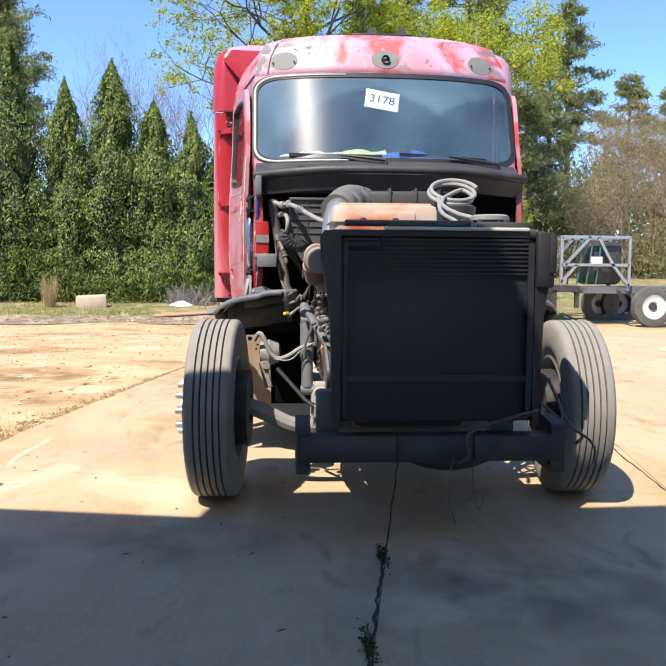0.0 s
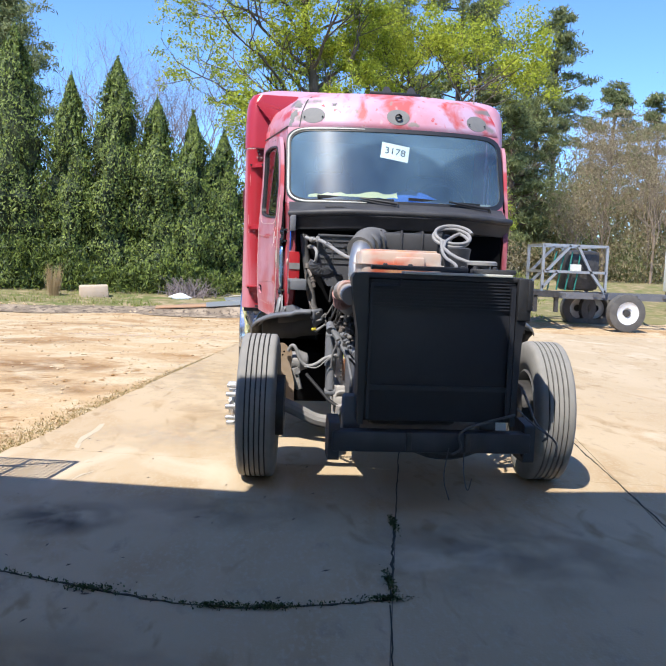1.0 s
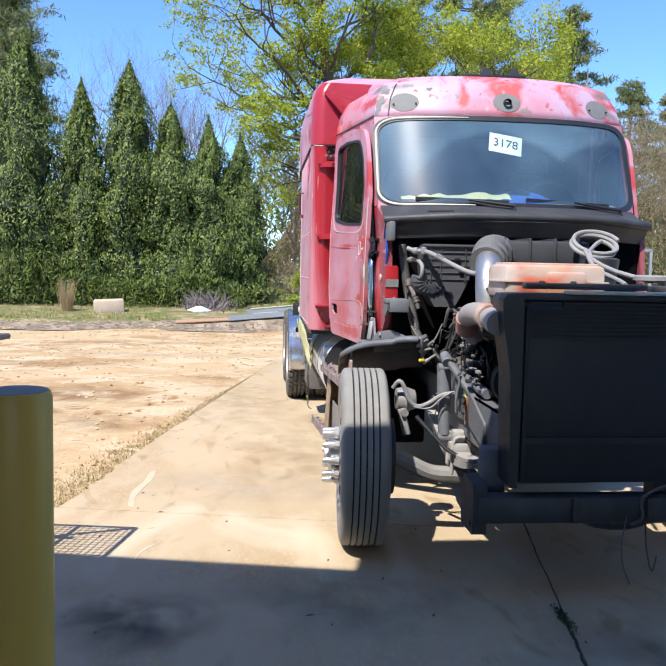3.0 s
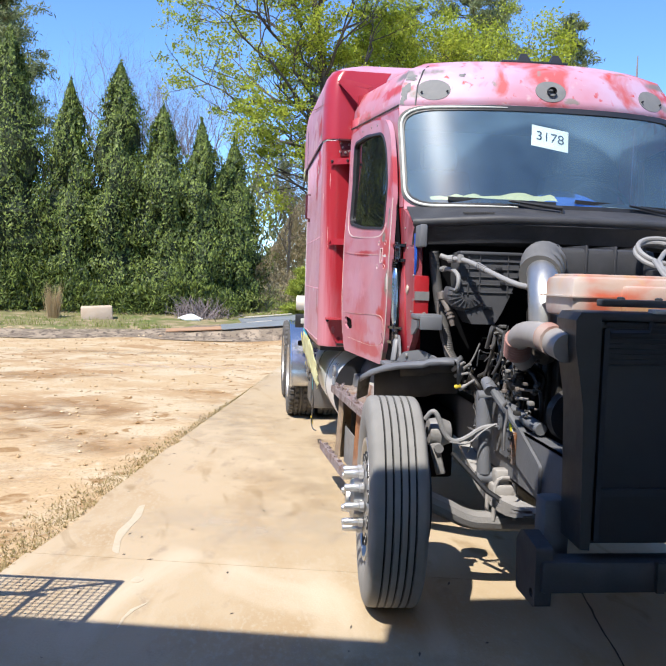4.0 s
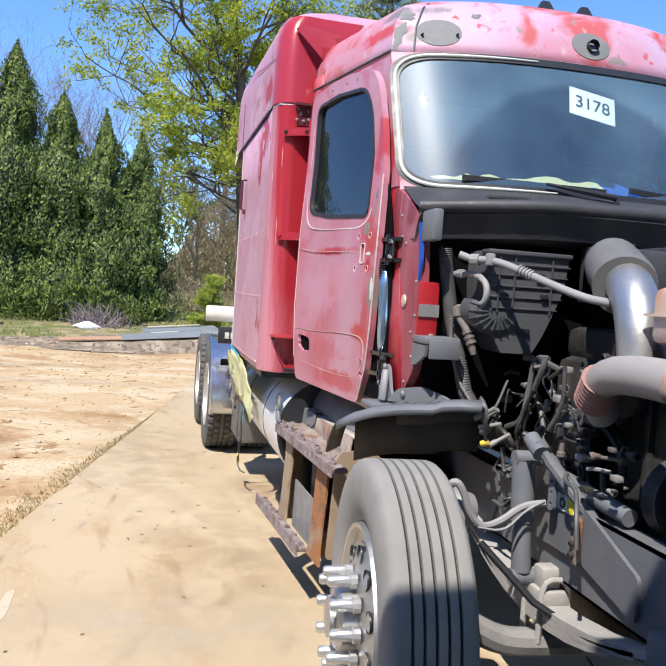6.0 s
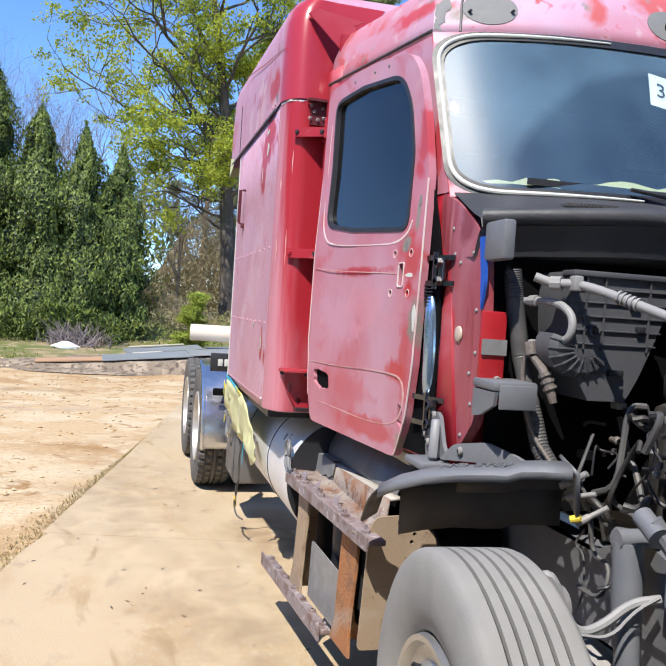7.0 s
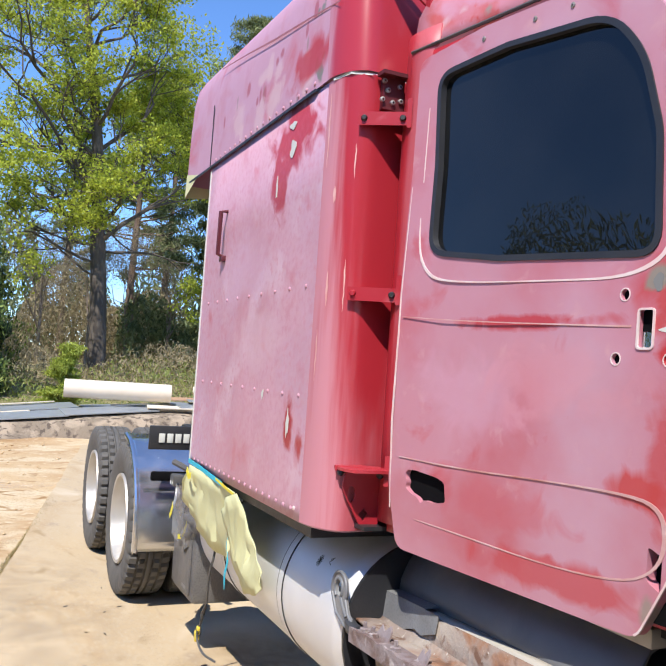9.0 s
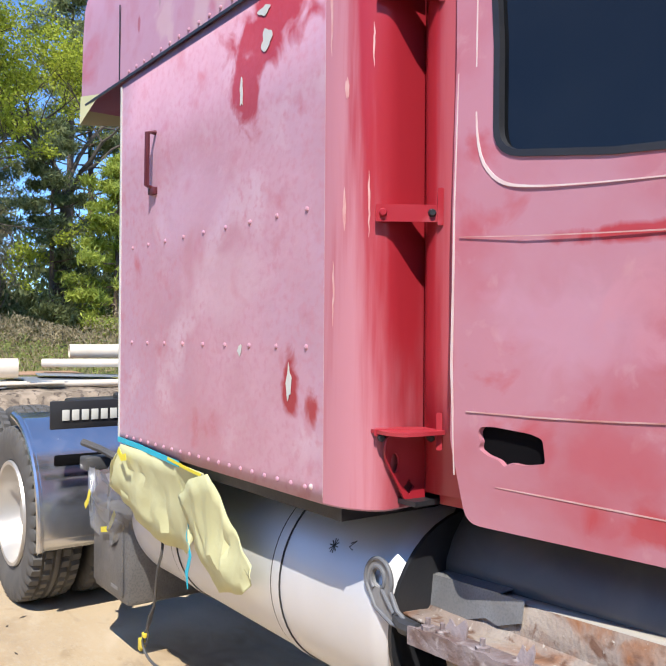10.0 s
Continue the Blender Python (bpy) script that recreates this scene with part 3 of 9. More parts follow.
def rounded(pts, r, seg=5):
    """A closed outline with its corners rounded."""
    out = []
    n = len(pts)
    rs = r if isinstance(r, (list, tuple)) else [r] * n
    for i in range(n):
        p, a, b = Vector(pts[i]), Vector(pts[i - 1]), Vector(pts[(i + 1) % n])
        if rs[i] <= 0:
            out.append(p[:])
            continue
        da, db = (a - p), (b - p)
        k = min(rs[i], da.length * 0.49, db.length * 0.49)
        s, e = p + da.normalized() * k, p + db.normalized() * k
        for j in range(seg + 1):
            t = j / seg
            out.append((s.lerp(p, t).lerp(p.lerp(e, t), t))[:])
    return out


def interp(x, xs, ys):
    return float(np.interp(x, xs, ys))


rnd = random.Random(7)
XC = 1.60                                   # the truck's middle line

# ---------------------------------------------------------------- ground
SLAB = Vector((0.185, 1.0)).normalized()    # the way the concrete runs
ACROSS = Vector((SLAB.y, -SLAB.x))


def ground_z(x, y):
    base = interp(y, (21.5, 23.5, 27, 34, 60, 400), (0, 0.12, 0.35, 1.0, 1.2, 1.5))
    return base


ground = Mesh()
ys = [-60, -20, 0, 4, 8, 12, 16, 19, 21, 21.8, 22.6, 23.5, 25, 27, 30, 34, 40, 60, 120, 400, 1500]
xs = [-1500, -300, -80, -40, -24, -16, -12, -9, -7, -5, -3, -1, 1, 3, 5, 7, 9, 12, 16, 24, 40, 80, 300, 1500]
rng = random.Random(3)
gv = [(x, y, ground_z(x, y) - 0.02 + (rng.uniform(-0.05, 0.05) if 21.7 < y < 41 else 0)) for y in ys for x in xs]
gf = [(j * len(xs) + i, j * len(xs) + i + 1, (j + 1) * len(xs) + i + 1, (j + 1) * len(xs) + i) for j in range(len(ys) - 1) for i in range(len(xs) - 1)]
ground.add(gv, gf)
g_ob = part("ground", ground, M_DIRT, None, "", 60)
tagged(g_ob, "dry sandy dirt yard with tyre ruts, flat to the tree line", "ground", kind="structure")

# the grassy rise under the trees, a sheet above the dirt
grass_sheet = Mesh()
gx = [-60, -30, -16, -12, -9, -7, -5, -3, -1, 1, 3, 5, 7, 9, 12, 16, 24, 40, 80]
gy = [22.6, 23.2, 24, 25.5, 27, 30, 34, 40, 60, 120]
vs = []
for j, y in enumerate(gy):
    for x in gx:
        yy = y + (0.5 * math.sin(x * 1.3) + 0.3 * math.sin(x * 3.1 + 1) if j == 0 else 0)
        vs.append((x, yy, ground_z(x, yy) + (0.0 if j == 0 else 0.05) + (0.03 if j else -0.01)))
grass_sheet.add(vs, [(j * len(gx) + i, j * len(gx) + i + 1, (j + 1) * len(gx) + i + 1, (j + 1) * len(gx) + i) for j in range(len(gy) - 1) for i in range(len(gx) - 1)])
tagged(part("grass_verge", grass_sheet, M_GRASSG, None, "", 60), "patchy grass and soil rising under the trees", "grass", kind="structure")

gravel = Mesh()
gl, gr = [], []
for i in range(40):
    x = -22 + i * 1.2
    yb = 21.3 + 0.12 * x * (1 if x > 0 else 0.3) + 0.25 * math.sin(i * 1.7)
    gl.append((x, yb, 0.0))
    gr.append((x, yb + 1.5 + 0.3 * math.sin(i * 2.3), ground_z(x, yb + 1.5) + 0.035))
mid = [((a[0] + b[0]) / 2, (a[1] + b[1]) / 2, max(a[2], b[2]) * 0.5 + 0.05 + rng.uniform(0, 0.05)) for a, b in zip(gl, gr)]
gravel.loft([gl, mid, gr], closed=False)
tagged(part("gravel_strip", gravel, M_GRAVEL, None, "", 60), "dark gravel and mulch along the edge of the dirt", "gravel", kind="structure")


def slab_xy(a, s):
    """A place from metres across (to the right) and along the slab, from its left edge near the bollard."""
    p = Vector((-1.49, 6.36)) + ACROSS * a + SLAB * s
    return p.x, p.y


# joints of the apron, as (across, along) lines; the apron's plates lie between them
ACR, ALO = [0.0, 3.08, 4.76, 8.4, 12.0], [-14.0, 0.225, 3.42, 9.8, 14.4]
pave = thing("pavement", "tan concrete apron with cracked joints and stains", "pavement", kind="structure")
plates = []
for i in range(len(ACR) - 1):
    for j in range(len(ALO) - 1):
        w = 0.003
        a0, a1, s0, s1 = ACR[i] + (w if i else 0), ACR[i + 1] - w, ALO[j] + w, ALO[j + 1] - w
        na, ns = 6, 8
        edge = [(a0 + (a1 - a0) * k / na, s0) for k in range(na)] + [(a1, s0 + (s1 - s0) * k / ns) for k in range(ns)]
        edge += [(a1 - (a1 - a0) * k / na, s1) for k in range(na)] + [(a0, s1 - (s1 - s0) * k / ns) for k in range(ns)]
        if i == 0:      # the broken left edge of the apron
            edge = [(a + (rng.uniform(-0.03, 0.03) if a < 0.01 else 0), s) for a, s in edge]
        me = Mesh().plate(edge, [], lambda u, v, q: (*slab_xy(u, v), -0.06 + q), 0.06)
        plates.append(part("slab", me, M_CONC, pave, "", 30))

joints = Mesh()
for a in ACR[1:-1]:
    x0, y0 = slab_xy(a, -14)
    x1, y1 = slab_xy(a, 14.4)
    joints.add([(x0 - 0.02, y0, -0.004), (x0 + 0.02, y0, -0.004), (x1 + 0.02, y1, -0.004), (x1 - 0.02, y1, -0.004)], [(0, 1, 2, 3)])
for s in ALO[1:-1]:
    (x0, y0), (x1, y1) = slab_xy(0, s), slab_xy(12, s)
    joints.add([(x0, y0 - 0.02, -0.004), (x1, y1 - 0.02, -0.004), (x1, y1 + 0.02, -0.004), (x0, y0 + 0.02, -0.004)], [(0, 1, 2, 3)])
part("joint_fill", joints, M_HAIR, pave, "dark dirt in the joints", 0)


def flat_z(z):
    return lambda u, v, w: (u, v, z + w)


def wander(a, b, n, amp, seed):
    r = random.Random(seed)
    a, b = Vector(a), Vector(b)
    d = (b - a).normalized()
    nrm = Vector((-d.y, d.x))
    return [(a.lerp(b, i / n) + nrm * (r.uniform(-amp, amp) if 0 < i < n else 0))[:] for i in range(n + 1)]


crack = Mesh()
bend = [(-2.6, 4.75), (-1.5, 4.3), (-0.79, 4.01), (-0.47, 3.87), (-0.16, 3.73), (0.16, 3.62), (0.46, 3.57), (0.80, 3.60), (1.13, 3.66)]
r = random.Random(5)
cl = []
for p, q in zip(bend, bend[1:]):
    cl += wander(p, q, 7, 0.009, r.random())[:-1]
crack.strip(cl + [bend[-1]], [r.uniform(0.006, 0.024) for _ in cl] + [0.012], flat_z(0.0005), 0.0015)
crack.strip(wander((1.13, 3.66), (1.36, 4.86), 22, 0.008, 3), [r.uniform(0.006, 0.018) for _ in range(23)], flat_z(0.0007), 0.0015)
crack.strip(wander((1.36, 4.86), (1.72, 6.75), 22, 0.006, 4), [r.uniform(0.004, 0.010) for _ in range(23)], flat_z(0.0007), 0.0015)
crack.strip(wander((1.12, 3.6), (1.02, 2.9), 10, 0.004, 5), 0.006, flat_z(0.0007), 0.0015)
crack.strip(wander((3.43, 7.17), (3.02, 4.34), 24, 0.008, 6), [r.uniform(0.006, 0.016) for _ in range(25)], flat_z(0.0007), 0.0015)
part("crack", crack, M_JOINT, pave, "dark weedy crack", 0)

spill = Mesh()
spill.plate(rounded([(-0.93, 7.55), (-0.97, 7.5), (-0.98, 7.2), (-1.03, 6.95), (-1.0, 6.6), (-0.95, 6.55), (-0.98, 6.8), (-0.955, 7.05), (-0.92, 7.25)], 0.05), [], flat_z(0.0008), 0.001)
spill.plate(rounded([(-0.80, 6.22), (-0.83, 6.14), (-0.79, 6.11), (-0.75, 6.16)], 0.03), [], flat_z(0.0008), 0.001)
spill.strip([(-0.70, 5.86), (-0.76, 5.78), (-0.79, 5.68), (-0.80, 5.58)], [0.01, 0.025, 0.015, 0.006], flat_z(0.0008), 0.001)
part("paint_spill", spill, M_SPILL, pave, "dried whitish paint spill", 0)
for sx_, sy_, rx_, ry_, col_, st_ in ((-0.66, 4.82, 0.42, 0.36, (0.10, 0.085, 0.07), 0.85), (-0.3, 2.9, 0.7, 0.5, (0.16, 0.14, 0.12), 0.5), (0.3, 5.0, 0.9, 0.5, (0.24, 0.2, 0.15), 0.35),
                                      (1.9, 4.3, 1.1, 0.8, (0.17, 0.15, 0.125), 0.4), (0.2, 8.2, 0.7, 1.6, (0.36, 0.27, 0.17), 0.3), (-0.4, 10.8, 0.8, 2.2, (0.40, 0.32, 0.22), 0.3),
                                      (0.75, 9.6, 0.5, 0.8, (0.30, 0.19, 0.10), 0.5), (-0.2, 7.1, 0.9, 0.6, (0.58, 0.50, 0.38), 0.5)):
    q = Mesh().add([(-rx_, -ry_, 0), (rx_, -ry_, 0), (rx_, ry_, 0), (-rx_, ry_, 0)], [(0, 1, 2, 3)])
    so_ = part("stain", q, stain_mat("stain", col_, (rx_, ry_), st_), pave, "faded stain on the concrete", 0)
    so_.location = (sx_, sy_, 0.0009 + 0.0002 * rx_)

# ---------------------------------------------------------------- the unseen shed behind, whose roof edge is laid out to shade the apron
HR = 4.4
dx, dy = 0.44 * HR, 0.54 * HR
shed = thing("workshop_building", "unseen pale workshop behind the camera, its open bay letting light in", "building", kind="structure")
shell = Mesh()
EDGE = [(-14.0, 6.9), (-1.31, 5.62), (0.48, 5.28), (0.9, 5.32), (3.12, 5.40), (16, 5.0)]
roof_out = [(x - dx, y - dy) for x, y in EDGE] + [(16 - dx, -14), (-14 - dx, -14)]
shell.plate(roof_out, [], lambda u, v, w: (u, v, HR + w), 0.18)
part("roof", shell, M_WALL, shed)
front = Mesh()
front.box(-15.5, -2.2, 2.45, 2.6, 0, HR - 0.02)
front.box(3.6, 13.5, 2.3, 2.45, 0, HR - 0.02)
part("front_wall", front, M_WALL, shed)
sidew = Mesh()
sidew.box(-15.9, -15.72, -14, 2.5, 0, HR - 0.02)
part("side_wall", sidew, M_WALL, shed)
sidew = Mesh()
sidew.box(13.9, 14.05, -14, 2.3, 0, HR - 0.02)
part("side_wall", sidew, M_WALL, shed)
# unseen back wall, left wide open to let light in from behind
backw = Mesh()
backw.box(-15.6, -6.0, -14.2, -14.02, 0, HR - 0.02)
backw.box(6.0, 13.8, -14.2, -14.02, 0, HR - 0.02)
backw.box(-6.0, 6.0, -14.2, -14.02, 4.0, HR - 0.02)
part("back_wall", backw, M_WALL, shed)
# unseen round hood, added to shape the shadow's edge on the apron
hood = Mesh()
hood.tube([(-1.36, 3.12, 4.28), (-1.31, 3.12, 4.28), (0.52, 3.12, 4.28), (0.57, 3.12, 4.28)], [0.27, 0.38, 0.38, 0.27], 24)
part("door_hood", hood, M_WALL, shed, "unseen hood rounding out the roof's shadow edge")

bollard = thing("bollard", "dull yellow painted steel bollard filled with concrete", "bollard", at=(-0.745, 3.33, 0))
post = Mesh()
post.lathe([(0.0, 0.09), (1.285, 0.09), (1.30, 0.086), (1.305, 0.078)], (0, 0, 0), "z", 32)
part("post", post, M_YELLOW, bollard)
capb = Mesh()
capb.lathe([(1.300, 0.083), (1.305, 0.08), (1.31, 0.05), (1.312, 0.001)], (0, 0, 0), "z", 32)
part("concrete_top", capb, mat("bollard_concrete", (0.3, 0.29, 0.28), 0.9, var=(0.2, 0.2, 0.2), scale=20), bollard, "rough grey concrete fill")

# an unseen mesh frame held flat on added posts beside the bay, placed so its shadow falls on the apron
gate = thing("mesh_gate", "unseen dark steel frame with wire mesh and diagonal braces, placed for its shadow", "gate")
GH = 1.25


def gate_pt(gx_, gy_):
    return (gx_ - 0.44 * GH, gy_ - 0.54 * GH, GH)


corner, ua, ub = Vector((-0.87, 6.14)), Vector((-1.0, 0.15)).normalized(), Vector((-0.21, -1.0)).normalized()


def gpt(a, b):
    p = corner + ua * a + ub * b
    return gate_pt(p.x, p.y)


rails = Mesh()
for a, b in (((0, 0), (2.2, 0)), ((0, 0), (0, 1.3)), ((0, 1.3), (2.2, 1.3)), ((2.2, 0), (2.2, 1.3)), ((0.36, 0), (0.36, 1.3)), ((0, 0), (0.75, 0.36)), ((0.3, 0.22), (2.2, 0.22)), ((0.75, 0.36), (2.2, 0.9))):
    rails.tube([gpt(*a), gpt(*b)], 0.016, 6)
part("gate_frame", rails, M_FRAME, gate)
wires = Mesh()
for k in range(1, 55):
    wires.tube([gpt(k * 0.04, 0.0), gpt(k * 0.04, 1.3)], 0.0042, 4, False)
for k in range(1, 33):
    wires.tube([gpt(0, k * 0.04), gpt(2.2, k * 0.04)], 0.0042, 4, False)
part("wire_mesh", wires, M_FRAME, gate)
for a, b in ((0.9, 1.3), (2.2, 1.3), (2.2, 0.0)):
    x, y, z = gpt(a, b)
    part("gate_post", Mesh().cyl((x, y, 0), (x, y, z), 0.03, 10), M_FRAME, gate)

# ---------------------------------------------------------------- the truck
truck = thing("semi_truck", "stripped red sleeper semi truck sanded for paint, bonnet removed", "truck", at=(0, 0, 0))

# --- cab shell: horizontal rings, left rear round the front to the right rear
NS, NF = 9, 16


def cab_ring(z):
    cx = interp(z, (1.1, 2.06, 2.71, 2.86, 2.99, 3.055, 3.085), (0.685, 0.68, 0.675, 0.70, 0.76, 0.88, 1.02))
    cy = interp(z, (1.1, 2.06, 2.22, 2.38, 2.54, 2.71, 2.86, 2.99, 3.055, 3.085), (6.55, 6.735, 6.803, 6.871, 6.939, 7.01, 7.07, 7.13, 7.22, 7.34))
    fy = interp(z, (1.1, 2.04, 2.06, 2.22, 2.38, 2.54, 2.71, 2.86, 2.98, 3.055, 3.085), (6.50, 6.50, 6.512, 6.583, 6.654, 6.725, 6.80, 6.86, 6.94, 7.06, 7.22))
    rx = interp(z, (1.1, 2.7, 2.86, 2.98, 3.05, 3.085), (0.51, 0.49, 0.51, 0.56, 0.68, 0.88))
    ry = interp(z, (1.1, 2.9, 3.05, 3.085), (7.93, 7.93, 7.90, 7.80))
    left = [(rx + (cx - rx) * k / NS, ry + (cy - ry) * k / NS, z) for k in range(NS)]
    half = XC - cx
    bow = []
    for k in range(NF + 1):
        u = -1 + 2 * k / NF
        bow.append((XC + u * half, fy + (cy - fy) * abs(u) ** 2.6, z))
    return left + bow + [(2 * XC - x, y, z) for x, y, z in reversed(left)]


ZR = [1.12, 1.5, 1.85, 1.99, 2.07, 2.2, 2.4, 2.58, 2.66, 2.715, 2.78, 2.86, 2.94, 2.99, 3.03, 3.055, 3.075, 3.085]


def cab_hole(i, k):
    z0, z1 = ZR[i], ZR[i + 1]
    if NS <= k < NS + NF and 2.06 <= z0 and z1 <= 2.72:
        return True                                     # windscreen opening
    if z0 >= 1.98 and z1 <= 2.6 and (1 <= k < NS - 1 or NS + NF + 1 <= k < 2 * NS + NF - 1):
        return True                                     # behind the door windows
    return False


lower = Mesh()
lower.loft([cab_ring(z) for z in ZR[:10]], closed=False, skip=cab_hole)
cab = part("cab_shell", lower, M_RED, truck, "glossy red inner cab shell")
upper = Mesh()
ROOF_Z = ZR[9:]
upper.loft([cab_ring(z) for z in ROOF_Z], closed=False, cap1=True)
roof = part("cab_roof", upper, M_ROOF, truck, "sanded pink and red cab roof")
for ob in (cab, roof):
    so = ob.modifiers.new("sheet", "SOLIDIFY")
    so.thickness, so.offset = 0.015, -1
backw = Mesh()
backw.box(0.53, 2 * XC - 0.53, 7.90, 7.925, 1.12, 2.98)
part("cab_back", backw, M_RED, truck)
floor_c = Mesh()
floor_c.box(0.70, 2 * XC - 0.70, 6.56, 7.9, 1.08, 1.13)
part("cab_floor", floor_c, M_BLACK, truck)


def roof_pt(x, z, out=0.0):
    """A place on the roof's brow over x at height z."""
    ring = cab_ring(z)[NS:NS + NF + 1]
    y = interp(x, [p[0] for p in ring], [p[1] for p in ring])
    return Vector((x, y - out, z))


def brow_disc(x, z, r, out, dent=0.0):
    pts = []
    for k in range(24):
        a = 2 * math.pi * k / 24
        pts.append(roof_pt(x + r * math.cos(a), z + r * 0.72 * math.sin(a), out))
    c = roof_pt(x, z, out + 0.004 - dent)
    m = Mesh()
    m.add(pts + [c], [(k, (k + 1) % 24, 24) for k in range(24)])
    back = [p + Vector((0, 0.012, -0.004)) for p in pts]
    m.loft([pts, back], True)
    return m


for x in (0.885, XC, 2.31):
    spot = part("primer_spot", brow_disc(x, 2.83, 0.098, 0.0035), M_PRIMER, truck, "round grey primer spot of a removed light")
    if x == XC:
        hm = Mesh()
        hm.lathe([(-0.02, 0.028), (0.0, 0.030), (0.008, 0.018)], roof_pt(x, 2.825, 0.012)[:], "y", 14)
        part("wiring_hole", hm, M_BLACK, spot)
    else:
        for dx_ in (-0.075, 0.075):
            hm = Mesh()
            hm.cyl(roof_pt(x + dx_, 2.815, 0.02), roof_pt(x + dx_, 2.815, 0.0), 0.006, 8)
            part("screw_hole", hm, M_BLACK, spot)

# roof-top bracket
rb = Mesh()
rb.box(1.40, 1.85, 7.22, 7.30, 3.09, 3.115, 0.006)
for x in (1.55, 1.77):
    rb.add([(x - 0.045, 7.22, 3.11), (x + 0.045, 7.22, 3.11), (x + 0.018, 7.24, 3.165), (x - 0.018, 7.24, 3.165),
            (x - 0.045, 7.28, 3.11), (x + 0.045, 7.28, 3.11), (x + 0.018, 7.27, 3.165), (x - 0.018, 7.27, 3.165)],
           [(0, 1, 2, 3), (7, 6, 5, 4), (0, 4, 5, 1), (2, 6, 7, 3), (1, 5, 6, 2), (0, 3, 7, 4)])
part("roof_bracket", rb, M_BLACK, truck, "black roof light bracket")

# --- windscreen


def screen_pt(u, v, out=0.0):
    """u from -1 (left) to 1, v from 0 (sill) to 1."""
    z = 2.075 + 0.635 * v
    ring = cab_ring(z)[NS:NS + NF + 1]
    x = XC + u * (XC - ring[0][0])
    y = interp(x, [p[0] for p in ring], [p[1] for p in ring])
    return Vector((x, y - out, z))


def screen_outline(mu, mv, n=10):
    """The pane's rounded outline in (u, v)."""
    return rounded([(-1 + mu, mv), (1 - mu, mv), (1 - mu * 1.6, 1 - mv), (-1 + mu * 1.6, 1 - mv)], 0.19, 9)


glass = Mesh()
nu, nv = 28, 8
grid = [[screen_pt(-0.99 + 1.98 * i / nu, 0.005 + 0.99 * j / nv, 0.004) for i in range(nu + 1)] for j in range(nv + 1)]
glass.loft(grid, closed=False)
ws = part("windscreen", glass, M_WS, truck, "curved windscreen glass, its dusty film coloured blue like reflected sky")
if ws.data.polygons[0].normal.y > 0:
    ws.data.flip_normals()
ws.visible_shadow = False
frm = Mesh()


def dense(lp, n=3):
    out = []
    for i in range(len(lp)):
        a, b = Vector(lp[i]), Vector(lp[(i + 1) % len(lp)])
        m = max(1, int((b - a).length / 0.12))
        out += [a.lerp(b, k / m)[:] for k in range(m)]
    return out


do = dense(screen_outline(0.0, 0.0))
ring_o = [screen_pt(u * 1.015, 0.5 + (v - 0.5) * 1.045, 0.006) for u, v in do]
ring_i = [screen_pt(u * 0.975, 0.5 + (v - 0.5) * 0.93, 0.012) for u, v in do]
ring_b = [screen_pt(u * 0.97, 0.5 + (v - 0.5) * 0.92, -0.012) for u, v in do]
frm.loft([ring_o, ring_i, ring_b], True)
part("windscreen_gasket", frm, M_BLACK, ws, "black rubber gasket")
sur = Mesh()                               # painted surround that rounds the opening's corners
ring_s = []
for u, v in do:
    k = 1.05 / max(abs(u), abs(2 * v - 1))
    ring_s.append(screen_pt(max(-1.0, min(1.0, u * k)), 0.5 + (v - 0.5) * k, 0.0045))
sur.loft([ring_o, ring_s], True)
part("windscreen_surround", sur, M_DOORP, ws, "sanded pink windscreen surround", 60)
lft = Mesh()
i0 = next(i for i in range(len(do)) if do[i][0] >= -0.25 and do[i - 1][0] < -0.25)
run = [do[(i0 + k) % len(do)] for k in range(len(do))]
run = [p for p in run if p[0] < -0.25]
wid = [0.003 + 0.0055 * min(1.0, (-0.25 - u) / 0.5) for u, v in run]
lft.tube([screen_pt(u * 0.993, 0.5 + (v - 0.5) * 0.99, 0.014) for u, v in run], wid, 8)
part("pillar_trim", lft, M_FILLER, ws, "scuffed pale pillar trim")

# interior behind the glass
dash = Mesh()
drow = []
for k in range(13):
    u = -0.94 + 1.88 * k / 12
    p = screen_pt(u, 0.02)
    drow.append((p.x, p.y + 0.03))
dash.loft([[(x, y, 2.06) for x, y in drow], [(x, y + 0.2, 2.10 + 0.035 * (x > 1.9)) for x, y in drow], [(x, 7.12, 2.09 + 0.05 * (x > 1.9)) for x, y in drow], [(x, 7.16, 1.9) for x, y in drow]], closed=False)
part("dashboard", dash, M_DASH, truck, "sun-faded green grey dashboard")
liner = Mesh()
liner.box(0.66, 0.70, 7.0, 7.88, 1.2, 2.0)
liner.box(2.44, 2.48, 7.0, 7.88, 1.2, 2.0)
liner.box(0.60, 2.54, 7.84, 7.89, 1.2, 2.95)
liner.box(0.74, 2.40, 7.02, 7.84, 2.735, 2.75)
liner.box(1.15, 1.99, 6.90, 7.02, 2.72, 2.74)
part("cab_lining", liner, M_DARKIN, truck)
for x in (0.86, 1.84):
    seatm = Mesh().box(x, x + 0.46, 7.55, 7.72, 1.6, 2.42, 0.06)
    seat_o = part("seat", seatm, M_DARKIN, truck, "dark driver cab seat")
    part("headrest", Mesh().box(x + 0.1, x + 0.36, 7.58, 7.70, 2.415, 2.60, 0.05), M_DARKIN, seat_o)
wheel_s = Mesh()
cs = Vector((2.05, 7.08, 2.12))
wr = [cs + Vector((0.23 * math.cos(a), 0.10 * math.sin(a), 0.2 * math.sin(a))) for a in [2 * math.pi * k / 28 for k in range(29)]]
wheel_s.tube(wr, 0.016, 8)
